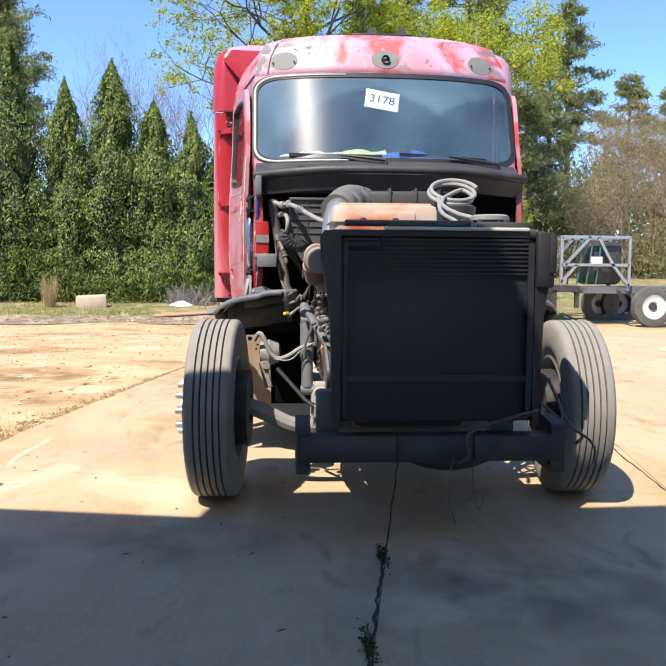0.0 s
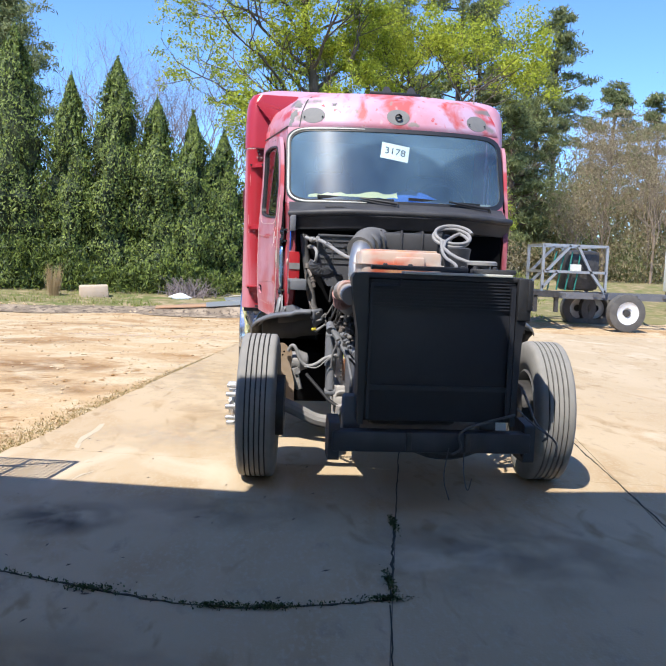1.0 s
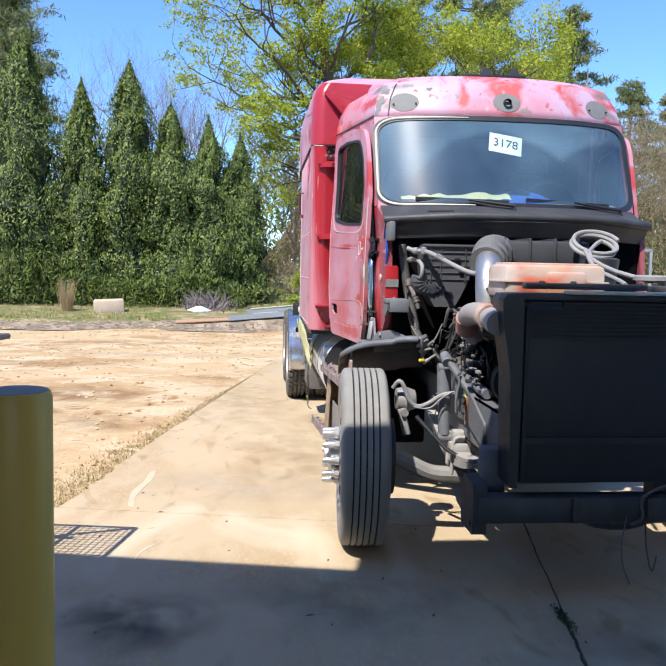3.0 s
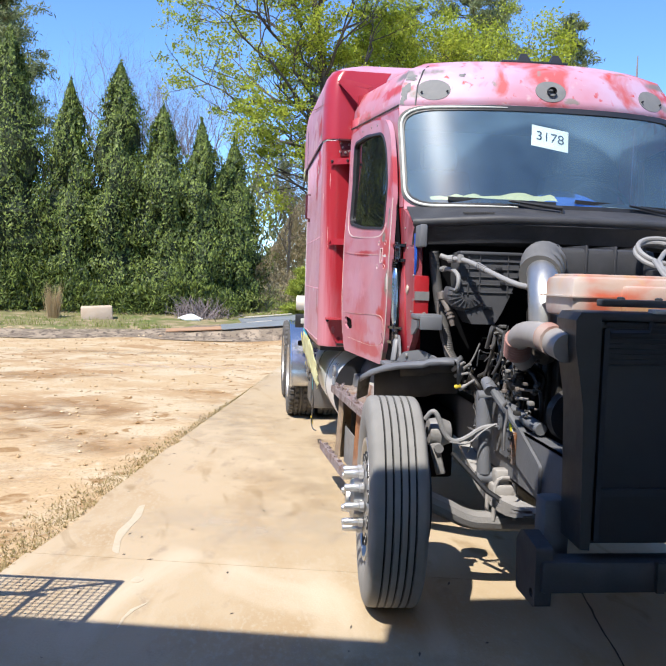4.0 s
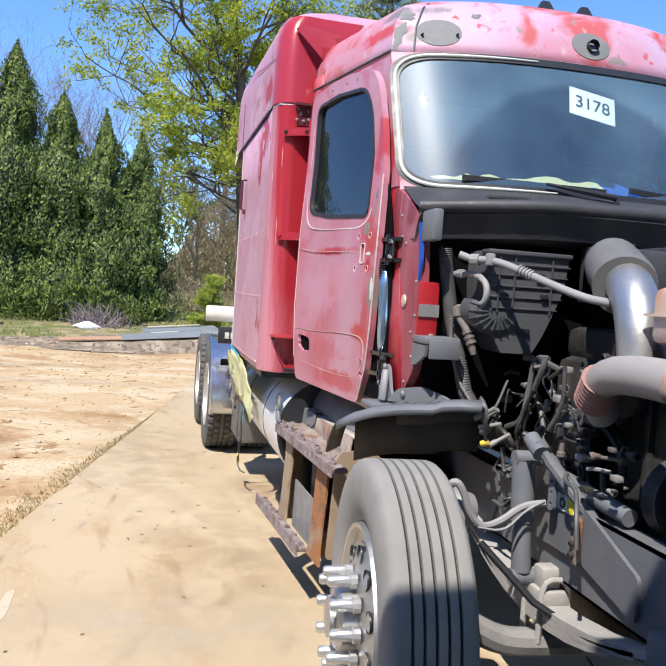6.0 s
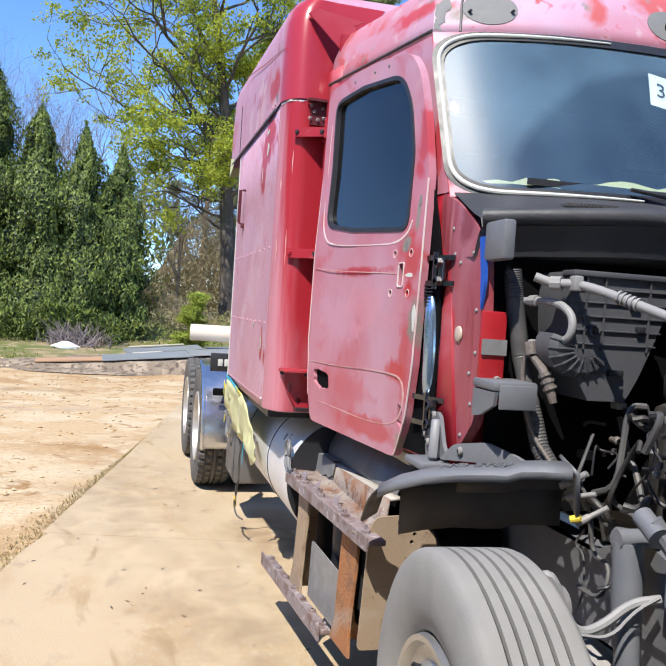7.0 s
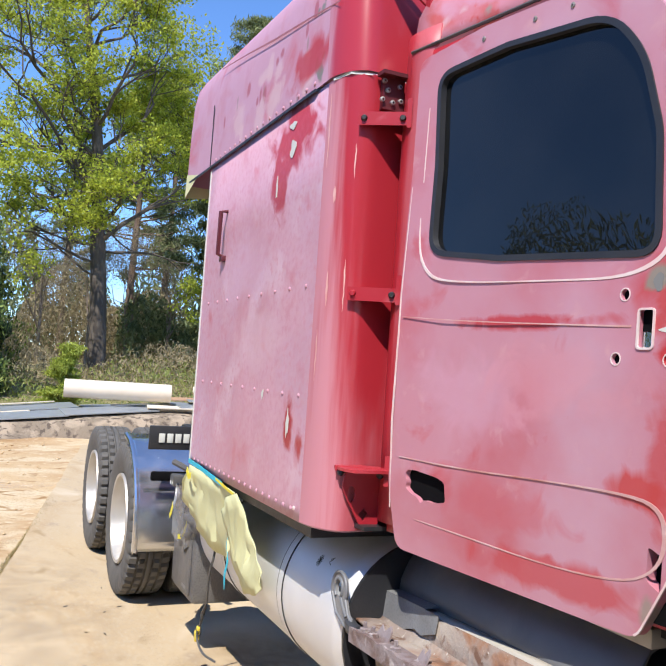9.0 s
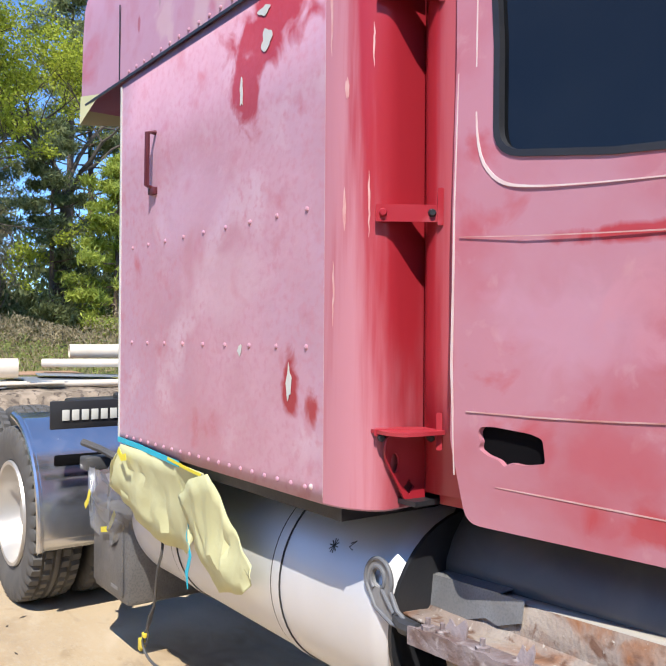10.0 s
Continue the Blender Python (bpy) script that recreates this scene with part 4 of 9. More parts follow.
part("steering_wheel", wheel_s, M_BLACK, truck)
pap = Mesh()
prr = random.Random(77)
prow = [[], [], []]
for k in range(15):
    u = -0.82 + 0.80 * k / 14
    prow[0].append(screen_pt(u, 0.065 + 0.012 * prr.uniform(-1, 1) + 0.02 * k / 14, -0.05))
    prow[1].append(screen_pt(u + 0.01, 0.10 + 0.03 * prr.uniform(-1, 1) + 0.03 * k / 14, -0.12))
    prow[2].append(screen_pt(u + 0.02, 0.135 + 0.02 * prr.uniform(-1, 1) + 0.04 * k / 14, -0.2))
pap.loft(prow, closed=False)
part("masking_sheet", pap, M_MASK, truck, "crumpled pale paper on the dashboard")
# a blue dome behind the glass stands for the blue reflection low in it
blue = Mesh()
bring = []
for j in range(6):
    f = j / 5
    bring.append([(1.74 + (0.29 * (1 - 0.9 * f ** 3)) * math.cos(a), 6.92 + 0.13 * (1 - 0.9 * f ** 3) * math.sin(a), 2.06 + 0.17 * f) for a in [2 * math.pi * k / 20 for k in range(20)]])
blue.loft(bring, True, False, True)
part("blue_cover", blue, M_MATTBLUE, truck, "bright blue dome on the dashboard, standing for a reflection")

note = thing("paper_note", "white paper sheet with a stock number taped inside the windscreen", "paper")
ang = radians(-9)
tx = Vector((math.cos(ang), 0, math.sin(ang)))
up_s = (screen_pt(0.0, 0.8) - screen_pt(0.0, 0.5)).normalized()
tz = (up_s - tx * up_s.dot(tx)).normalized()
centre = screen_pt((1.565 - XC) / (XC - 0.68), 0.70, -0.012)
sheet = Mesh()
w2, h2 = 0.118, 0.075
nrm_s = tx.cross(tz)
sheet.add([centre + tx * a * w2 + tz * b * h2 + nrm_s * 0.0 for a, b in ((-1, -1), (1, -1), (1, 1), (-1, 1))]
          + [centre + tx * a * w2 + tz * b * h2 - nrm_s * -0.002 for a, b in ((-1, -1), (1, -1), (1, 1), (-1, 1))],
          [(0, 1, 2, 3), (7, 6, 5, 4), (0, 4, 5, 1), (1, 5, 6, 2), (2, 6, 7, 3), (3, 7, 4, 0)])
part("sheet", sheet, M_WHITE, note)
txt = bpy.data.curves.new("digits", "FONT")
txt.body = "3178"
txt.size, txt.align_x, txt.align_y, txt.extrude = 0.092, "CENTER", "CENTER", 0.0005
tob = new("digits", txt)
tob.matrix_world = Matrix((( tx.x, tz.x, nrm_s.x, centre.x + nrm_s.x * 0.004), (tx.y, tz.y, nrm_s.y, centre.y + nrm_s.y * 0.004), (tx.z, tz.z, nrm_s.z, centre.z + nrm_s.z * 0.004), (0, 0, 0, 1)))
tob.data.materials.append(M_INK)
dg = bpy.context.evaluated_depsgraph_get()
tme = bpy.data.meshes.new_from_object(tob.evaluated_get(dg))
tm = tob.matrix_world.copy()
bpy.data.objects.remove(tob)
tob = new("digits", tme)
tob.matrix_world = tm
tob.parent = note

# --- wipers and cowl
cowl = Mesh()
crow = [screen_pt(-0.985 + 1.97 * k / 20, 0.0) for k in range(21)]
prof = [(0.0, 2.075), (-0.05, 2.05), (-0.20, 2.005), (-0.26, 1.985), (-0.275, 1.955), (-0.25, 1.93), (-0.22, 1.86), (-0.10, 1.84)]
cowl.loft([[(p.x, p.y + d - 0.005 + 0.10 * abs(p.x - XC) ** 2 * (-d), z - 0.05 * max(0, abs(p.x - XC) - 0.45) * (d < -0.1)) for p in crow] for d, z in prof], closed=False)
cw = part("cowl", cowl, M_DUSTY, truck, "black plastic cowl under the windscreen")
lip = Mesh()
lip.tube([(p.x, p.y - 0.262, 1.985 - 0.05 * max(0, abs(p.x - XC) - 0.45)) for p in crow], 0.028, 12)
part("bonnet_seal", lip, M_DUSTY, cw, "thick rubber bonnet seal")
for k in range(14):
    x = 0.98 + k * 0.012
    y = screen_pt((x - XC) / (XC - 0.68), 0).y
    part("intake_slat", Mesh().box(x, x + 0.005, y - 0.15, y - 0.10, 2.025, 2.034), M_HOSE, cw)
for x0, x1 in ((1.56, 1.02), (2.36, 1.76)):
    wp = Mesh()
    a = screen_pt((x0 - XC) / (XC - 0.68), 0.0, 0.06)
    b = screen_pt((x1 + 0.24 - XC) / (XC - 0.68), 0.06, 0.035)
    e0, e1 = screen_pt((x1 - 0.1 - XC) / (XC - 0.68), 0.075, 0.02), screen_pt((x1 + 0.52 - XC) / (XC - 0.68), 0.045, 0.02)
    wp.tube([a + Vector((0, 0, -0.03)), a, b], [0.018, 0.014, 0.007], 8)
    wpo = part("wiper", wp, M_BLACK, truck, "black wiper arm and blade")
    bl = Mesh()
    bl.bar(e0, e1, 0.012, 0.022)
    part("blade", bl, M_BLACK, wpo)

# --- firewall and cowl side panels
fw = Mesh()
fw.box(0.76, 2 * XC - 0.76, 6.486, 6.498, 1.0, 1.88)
# the bay's shade is in the firewall's colour
part("firewall", fw, M_GAP, truck, "firewall coloured near-black for the shade in the engine bay")
for sgn in (1, -1):
    cs_ = Mesh()

    def cput(u, v, w, sgn=sgn):
        x = 0.665 + (6.84 - u) * 0.13 + 0.032 - w
        return (x if sgn > 0 else 2 * XC - x, u, v)

    cs_.plate(rounded([(6.74, 1.16), (6.75, 1.30), (6.75, 1.5), (6.75, 1.7), (6.76, 1.9), (6.78, 2.08), (6.66, 2.03), (6.52, 1.94), (6.47, 1.80), (6.45, 1.55), (6.47, 1.3), (6.60, 1.14)], 0.04, 4), [], cput, 0.035)
    csp = part("cowl_side_panel", cs_, M_PANEL, truck, "red cowl side panel with rivets")
    rv = [(6.50, 1.35), (6.49, 1.52), (6.50, 1.66), (6.54, 1.85), (6.68, 1.94), (6.66, 1.85), (6.62, 1.82), (6.52, 1.45), (6.67, 1.24), (6.64, 1.20), (6.55, 1.24)]
    me_r = Mesh().lathe([(0.0, 0.008), (-0.003, 0.007), (-0.005, 0.004), (-0.006, 0.0005)], (0, 0, 0), "x", 10).data("rivet", M_STEEL)
    for u, v in rv:
        o = new("rivet", me_r)
        o.parent = csp
        p = cput(u, v, 0.035)
        o.location = p
        if sgn < 0:
            o.rotation_euler = (0, 0, math.pi)
    plug = Mesh().lathe([(0.0, 0.028), (-0.006, 0.026), (-0.009, 0.018), (-0.009, 0.0005)], cput(6.60, 1.577, 0.035), "x", 18)
    if sgn > 0:
        part("plug", plug, mat("beige_plug", (0.5, 0.4, 0.33), 0.5), csp, "beige round plug")
    # a near-black plate paints the deep shade of the door gap
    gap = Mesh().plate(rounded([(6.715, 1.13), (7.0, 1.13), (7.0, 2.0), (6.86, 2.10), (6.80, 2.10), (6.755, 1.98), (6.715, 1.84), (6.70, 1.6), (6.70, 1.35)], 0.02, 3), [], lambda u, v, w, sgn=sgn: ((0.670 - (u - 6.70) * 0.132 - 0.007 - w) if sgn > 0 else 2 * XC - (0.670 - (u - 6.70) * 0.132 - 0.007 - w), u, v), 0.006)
    part("hinge_pillar", gap, M_GAP, truck, "near-black plate standing for the shade in the door gap")

# --- doors


def door_put(sgn, out=0.0):
    def put(u, v, w):
        x = 0.655 - (u - 6.85) * 0.155 - 0.012 - w - out - 0.02 * math.sin(math.pi * min(max((v - 1.1) / 1.1, 0), 1)) + 0.03 * max(0, v - 2.0)
        return (x if sgn > 0 else 2 * XC - x, u, v)
    return put


DOOR = [(6.93, 1.09), (6.845, 1.25), (6.80, 1.45), (6.778, 1.81), (6.80, 2.13), (6.865, 2.35), (6.94, 2.54), (7.03, 2.645), (7.30, 2.685), (7.55, 2.695), (7.845, 2.675), (7.835, 2.3), (7.825, 1.9), (7.83, 1.3), (7.79, 1.10)]
WIN = [(6.905, 1.95), (6.935, 2.25), (6.99, 2.44), (7.09, 2.57), (7.45, 2.605), (7.735, 2.597), (7.712, 2.3), (7.70, 2.022), (7.4, 1.98)]
for sgn in (1, -1):
    out_l = rounded(DOOR, [0.03, 0.03, 0.03, 0.03, 0.03, 0.03, 0.05, 0.08, 0.05, 0, 0.04, 0, 0, 0.02, 0.04], 4)
    win_l = rounded(WIN, [0.06, 0.03, 0.06, 0.08, 0.0, 0.06, 0.0, 0.07, 0.0], 5)
    handle_h = rounded([(7.562, 1.278), (7.568, 1.335), (7.60, 1.345), (7.70, 1.353), (7.738, 1.35), (7.747, 1.333), (7.738, 1.312), (7.746, 1.295), (7.72, 1.28), (7.688, 1.273), (7.672, 1.256), (7.658, 1.27), (7.62, 1.267)], 0.010, 3)
    slot = rounded([(6.905, 1.735), (6.905, 1.825), (6.945, 1.825), (6.945, 1.735)], 0.008, 3)
    holes = [win_l] + ([handle_h, slot] if sgn > 0 else [])
    if sgn > 0:
        for u, v in ((6.985, 1.86), (6.86, 1.86), (7.00, 1.71), (6.865, 1.71)):
            holes.append([(u + 0.011 * math.cos(a), v + 0.013 * math.sin(a)) for a in [2 * math.pi * k / 10 for k in range(10)]])
        holes.append(rounded([(6.87, 1.205), (6.865, 1.285), (6.90, 1.30), (6.905, 1.225)], 0.008, 3))
    dm = Mesh().plate(out_l, holes, door_put(sgn), 0.03)
    door = part("door", dm, M_DOORP, truck, "sanded pink cab door with handle and mirror removed")
    if sgn > 0:
        door_left = door
    pane = Mesh().plate(win_l, [], door_put(sgn, 0.008), 0.005)
    pn = part("window", pane, M_TINT, door, "dark tinted door glass")
    seal = Mesh()
    seal.strip(dense(win_l) + [dense(win_l)[0]], 0.017, door_put(sgn, 0.014), 0.020)
    part("window_seal", seal, M_BLACK, door, "thick black rubber window seal")
    if sgn > 0:
        def soft(line, widths, turns=2):
            """Rounds an open line; its front end follows the door's front edge."""
            pts = [(u - 0.07 * min(max((7.3 - u) / 0.35, 0), 1), v, w) for (u, v), w in zip(line, widths)]
            for _ in range(turns):
                mid = [pts[0]]
                for a, b in zip(pts, pts[1:]):
                    mid += [tuple(p * 0.75 + q * 0.25 for p, q in zip(a, b)), tuple(p * 0.25 + q * 0.75 for p, q in zip(a, b))]
                pts = mid + [pts[-1]]
            return [p[:2] for p in pts], [p[2] for p in pts]

        bead = Mesh()
        bead.strip(*soft([(7.775, 2.5), (7.772, 2.2), (7.755, 2.03), (7.70, 1.955), (7.63, 1.93), (7.45, 1.915), (7.2, 1.905), (7.05, 1.90), (6.97, 1.93), (6.945, 1.98)], [0.003, 0.004, 0.006, 0.010, 0.006, 0.003, 0.004, 0.007, 0.012, 0.008]), door_put(sgn, 0.0293), 0.002)
        part("window_bead", bead, M_SEAM, door, "sanded-through bead under the window")
        ridge = Mesh()
        ridge.strip(*soft([(7.80, 1.825), (7.5, 1.805), (7.06, 1.787), (7.02, 1.786)], [0.002, 0.003, 0.004, 0.005]), door_put(sgn, 0.0293), 0.002)
        ridge.strip(*soft([(7.78, 1.385), (7.5, 1.385), (7.2, 1.40), (7.0, 1.405), (6.94, 1.385), (6.925, 1.32), (6.95, 1.25), (7.02, 1.205), (7.2, 1.19), (7.5, 1.20), (7.70, 1.205)], [0.003, 0.004, 0.003, 0.006, 0.010, 0.012, 0.006, 0.005, 0.003, 0.004, 0.002]), door_put(sgn, 0.0293), 0.002)
        part("pressed_ridge", ridge, M_RIDGE, door, "pressed ridge with rubbed edges")
        edgeb = Mesh()
        edgeb.strip([p for p in out_l if p[0] < 6.94 and p[1] < 2.14][::1], 0.005, door_put(sgn, 0.027), 0.0045)
        rear_e = Mesh()
        rear_e.strip([(7.822, 1.22), (7.822, 1.5), (7.818, 1.9), (7.826, 2.25)], [0.002, 0.006, 0.004, 0.003], door_put(sgn, 0.0285), 0.003)
        part("door_edge", rear_e, M_SEAM, door, "rubbed bright rear door edge")
        part("door_edge", edgeb, M_SEAM, door, "bare bright door edge")
        for k, (u, v, ru, rv_) in enumerate(((6.805, 1.62, 0.012, 0.05), (6.90, 1.885, 0.012, 0.022), (6.86, 1.778, 0.028, 0.008), (6.835, 2.05, 0.010, 0.022))):
            pl = [(u + ru * math.cos(a) * (1 + 0.25 * math.sin(3 * a + k)), v + rv_ * math.sin(a)) for a in [2 * math.pi * j / 16 for j in range(16)]]
            pm = Mesh().plate(pl, [], door_put(sgn, 0.0292), 0.0015)
            part("filler_patch", pm, M_PRIMER if k in (1, 3) else M_FILLER, door, "filler patch")
        # near-black backings paint the dark inside the handle hole, slot and round holes
        hb = Mesh().plate([(7.52, 1.22), (7.52, 1.37), (7.78, 1.37), (7.78, 1.22)], [], door_put(sgn, 0.010), 0.004)
        part("inner_skin", hb, M_GAP, door)
        part("slot_back", Mesh().plate([(6.885, 1.775), (6.885, 1.84), (6.96, 1.84), (6.96, 1.775)], [], door_put(sgn, 0.012), 0.004), M_GAP, door)
        part("slot_plate", Mesh().plate([(6.885, 1.72), (6.885, 1.773), (6.96, 1.773), (6.96, 1.72)], [], door_put(sgn, 0.016), 0.004), M_CHROME, door)
        bez = Mesh()
        bez.strip(slot + slot[:1], 0.005, door_put(sgn, 0.0293), 0.004)
        part("slot_bezel", bez, M_SEAM, door, "bright slot rim")
        for u, v in ((6.985, 1.86), (6.86, 1.86), (7.00, 1.71), (6.865, 1.71)):
            part("hole_rim", Mesh().strip([(u + 0.013 * math.cos(a), v + 0.015 * math.sin(a)) for a in [2 * math.pi * k / 12 for k in range(13)]], 0.0025, door_put(sgn, 0.0293), 0.002), M_SEAM, door)
            part("hole_back", Mesh().plate([(u + 0.014 * math.cos(a), v + 0.016 * math.sin(a)) for a in [2 * math.pi * k / 8 for k in range(8)]], [], door_put(sgn, 0.017), 0.003), M_GAP, door)
        hng = []
        for zc in (1.79, 1.29):
            hm = Mesh()
            for dz in (-0.05, 0.04):
                hm.plate(rounded([(6.66, 0.0), (6.68, 0.03), (6.74, 0.02), (6.78, 0.045), (6.83, 0.04), (6.83, -0.01), (6.72, -0.015)], 0.008, 3), [], lambda u, v, w, dz=dz: (0.63 + 0.9 * v + 0.3 * (6.78 - u), u, zc + dz + w), 0.018)
            hm.cyl((0.635, 6.745, zc - 0.062), (0.635, 6.745, zc + 0.07), 0.013, 14)
            hm.cyl((0.64, 6.70, zc - 0.03), (0.64, 6.70, zc + 0.045), 0.014, 12)
            for dz in (-0.035, 0.03):
                hm.lathe([(-0.022, 0.014), (-0.018, 0.018), (0, 0.018)], (0.635, 6.70, zc + dz), "x", 6)
            hm.v = [(x + 0.012, y - 0.012, z) for x, y, z in hm.v]
            part("hinge", hm, mat("black_hinge_gloss", (0.02, 0.022, 0.028), 0.22, 0.4, coat=0.8), door, "shiny black door hinge")
        # glossy door edge as a band, the reflected sky put into its blue
        loom = Mesh()
        loom.tube([(0.655, 6.77, 1.70), (0.655, 6.752, 1.64), (0.66, 6.742, 1.5), (0.66, 6.748, 1.40), (0.665, 6.765, 1.35)], [0.022, 0.031, 0.035, 0.032, 0.024], 16, smooth=2)
        part("door_loom", loom, mat("sky_sheen_blue_grey", (0.34, 0.48, 0.66), 0.2, 0.85, coat=1.0), door, "glossy band in the door gap, blue for reflected sky")
        bel = Mesh()
        for k in range(7):
            bel.lathe([(1.665 + k * 0.012, 0.018), (1.669 + k * 0.012, 0.027), (1.673 + k * 0.012, 0.018)], (0.65, 6.765 + k * 0.003, 0), "z", 14)
        part("boot_bellows", bel, M_BLACK, door, "black rubber bellows")

# --- sleeper
SX0, SY1 = 0.30, 9.73


def slp_ring(z, y1, top=0.0, grow=0.0):
    """Plan ring of the sleeper: rounded front corners, square back."""
    x0 = SX0 - grow + top
    yf = 8.01 + top * 0.4
    rad = 0.17
    pts = [(x0, y1 - top * 0.3)]
    for k in range(1, 6):
        pts.append((x0, y1 - top * 0.3 + (yf + rad - y1 + top * 0.3) * k / 6))
    for k in range(9):
        a = math.pi / 2 * k / 8
        pts.append((x0 + rad * 0.62 * (1 - math.cos(a)), yf + rad * (1 - math.sin(a))))
    pts += [(x0 + 0.125, yf + 0.002), (x0 + 0.155, yf + 0.006), (x0 + 0.20, yf + 0.012), (x0 + 0.45, yf + 0.02), (XC, yf + 0.02)]
    full = pts + [(2 * XC - x, y) for x, y in reversed(pts[:-1])]
    return [(x, y, z) for x, y in full]


box_m = Mesh()
box_m.loft([slp_ring(z, SY1) for z in (1.10, 1.15, 1.54, 1.94, 2.3, 2.67)], True)
slp = part("sleeper_wall", box_m, M_SAND, truck, "sanded pink sleeper side panels with rivets")
so = slp.modifiers.new("sheet", "SOLIDIFY")
so.thickness, so.offset = 0.02, -1
front_red = Mesh()
sect = []
for z in (1.105, 1.5, 2.0, 2.4, 2.665):
    sect.append([(p[0] - 0.003, p[1] - 0.002, p[2]) for p in slp_ring(z, SY1)[6:19]])
front_red.loft(sect, closed=False)
part("sleeper_corner", front_red, M_CORNER, slp, "sanded pink to glossy red rounded sleeper corner")
cap_m = Mesh()
zs, tops = [2.675, 2.75, 2.95, 3.08, 3.15, 3.20, 3.23, 3.245], [0.0, 0.0, 0.004, 0.012, 0.03, 0.065, 0.12, 0.22]
rings = []
for z, tp in zip(zs, tops):
    ring = slp_ring(z, 10.24, tp, 0.008)
    rise = 0.10
    ring = [(x, y + (0.10 * (z - 2.68) if y < 8.2 else 0), zz + (rise * (y - 8.0) / 2.2 * ((z - 2.675) / 0.5)) + (0.025 * (1 - ((x - XC) / 1.3) ** 2) if tp > 0.2 else 0)) for x, y, zz in ring]
    rings.append(ring)
cap_m.loft(rings, True, False, True)
cap = part("sleeper_cap", cap_m, M_CAP, truck, "sanded raised sleeper roof cap, dents painted as dark spots")
cap_c = Mesh().loft([[(x - 0.003, y - 0.003, z) for x, y, z in ring[6:19]] for ring in rings[:6]], closed=False)
part("cap_corner", cap_c, M_CAPRED, cap, "sanded pink to red rounded corner of the cap", 50)
capd = Mesh()
capd.strip([(8.05, 2.672), (8.3, 2.672), (9.0, 2.676), (10.24, 2.684)], 0.012, lambda u, v, w: (SX0 - 0.0075 - w + (0.5 * max(0, 8.25 - u) ** 2 * 4), u, v), 0.004)
part("cap_seam", capd, M_BLACK, cap, "dark seam under the roof cap")
capv = Mesh()
capv.strip([(9.735, 2.69), (9.735, 3.02)], 0.008, lambda u, v, w: (SX0 - 0.0085 - w, u, v), 0.003)
part("cap_joint", capv, M_BLACK, cap)
tail = Mesh()
tail.add([(0.288, 10.245, 2.74), (0.285, 10.25, 2.60), (0.29, 10.10, 2.655), (0.292, 9.98, 2.69), (0.75, 10.245, 2.74), (0.75, 10.25, 2.66)], [(0, 1, 2), (0, 2, 3), (0, 1, 5, 4)])
part("masking_scrap", tail, M_MASK, cap, "scrap of yellow masking paper", 0)

# rivets on the sleeper
me_rv = Mesh().lathe([(0.002, 0.0085), (-0.003, 0.008), (-0.005, 0.005), (-0.006, 0.0004)], (0, 0, 0), "x", 9).data("rivet", M_SEAM)
me_rv2 = Mesh().lathe([(0.002, 0.0085), (-0.003, 0.008), (-0.005, 0.005), (-0.006, 0.0004)], (0, 0, 0), "x", 9).data("rivet", M_SAND)


def rivet(x, y, z, me, par):
    o = new("rivet", me)
    o.parent = par
    o.location = (x, y, z)


for k in range(9):
    rivet(SX0, 8.27 + k * 0.165, 1.94, me_rv2, slp)
    rivet(SX0, 8.27 + k * 0.165, 1.54, me_rv2, slp)
for k in range(19):
    rivet(SX0, 8.27 + k * 0.076, 1.135, me_rv2, slp)
for k in range(17):
    rivet(SX0 - 0.008, 8.3 + k * 0.083, 2.70, me_rv2, cap)
for k, y in enumerate((8.24, 8.12)):
    rivet(SX0 + 0.02 * k, y, 1.14, me_rv, slp)
for y, z in ((8.20, 2.70), (8.14, 2.705), (8.09, 2.70)):
    rivet(SX0 - 0.004 + (8.25 - y) * 0.25, y, z, me_rv, cap)

grab = Mesh()
grab.tube([(SX0 + 0.005, 9.36, 2.385), (SX0 - 0.035, 9.36, 2.38), (SX0 - 0.035, 9.365, 2.17), (SX0 + 0.005, 9.365, 2.155)], 0.011, 8)
grab.box(SX0 - 0.02, SX0 + 0.004, 9.34, 9.39, 2.135, 2.165, 0.004)
part("grab_handle", grab, mat("dark_red_handle", (0.11, 0.02, 0.03), 0.4, var=(0.07, 0.02, 0.025), scale=20), slp, "dark grab handle")
seamv = Mesh()
seamv.strip([(8.178, 1.12), (8.178, 2.66)], 0.005, lambda u, v, w: (SX0 - 0.0005 - w, u, v), 0.0015)
part("panel_seam", seamv, M_SEAM, slp, "rubbed vertical panel seam")
rear_edge = Mesh().box(SX0 - 0.004, SX0 + 0.02, 9.722, 9.735, 1.11, 2.66)
part("rear_edge", rear_edge, M_FILLER, slp, "bare metal rear edge")


def side_put(out=0.0):
    return lambda u, v, w: (SX0 - out - w, u, v)


def blob(u, v, ru, rv_, seed, n=22, rough_=0.25):
    r = random.Random(seed)
    ph = [r.uniform(0, 6.28) for _ in range(3)]
    return [(u + ru * math.cos(a) * (1 + rough_ * math.sin(2 * a + ph[0]) + rough_ * 0.6 * math.sin(5 * a + ph[1])),
             v + rv_ * math.sin(a) * (1 + rough_ * math.sin(3 * a + ph[2]))) for a in [2 * math.pi * k / n for k in range(n)]]




paint_patch(M_SAND, 8.50, 2.545, 0.33, 0.17, (0.34, 0.035, 0.05), 1.0)
paint_patch(M_SAND, 8.62, 2.42, 0.14, 0.20, (0.36, 0.045, 0.06), 1.0)
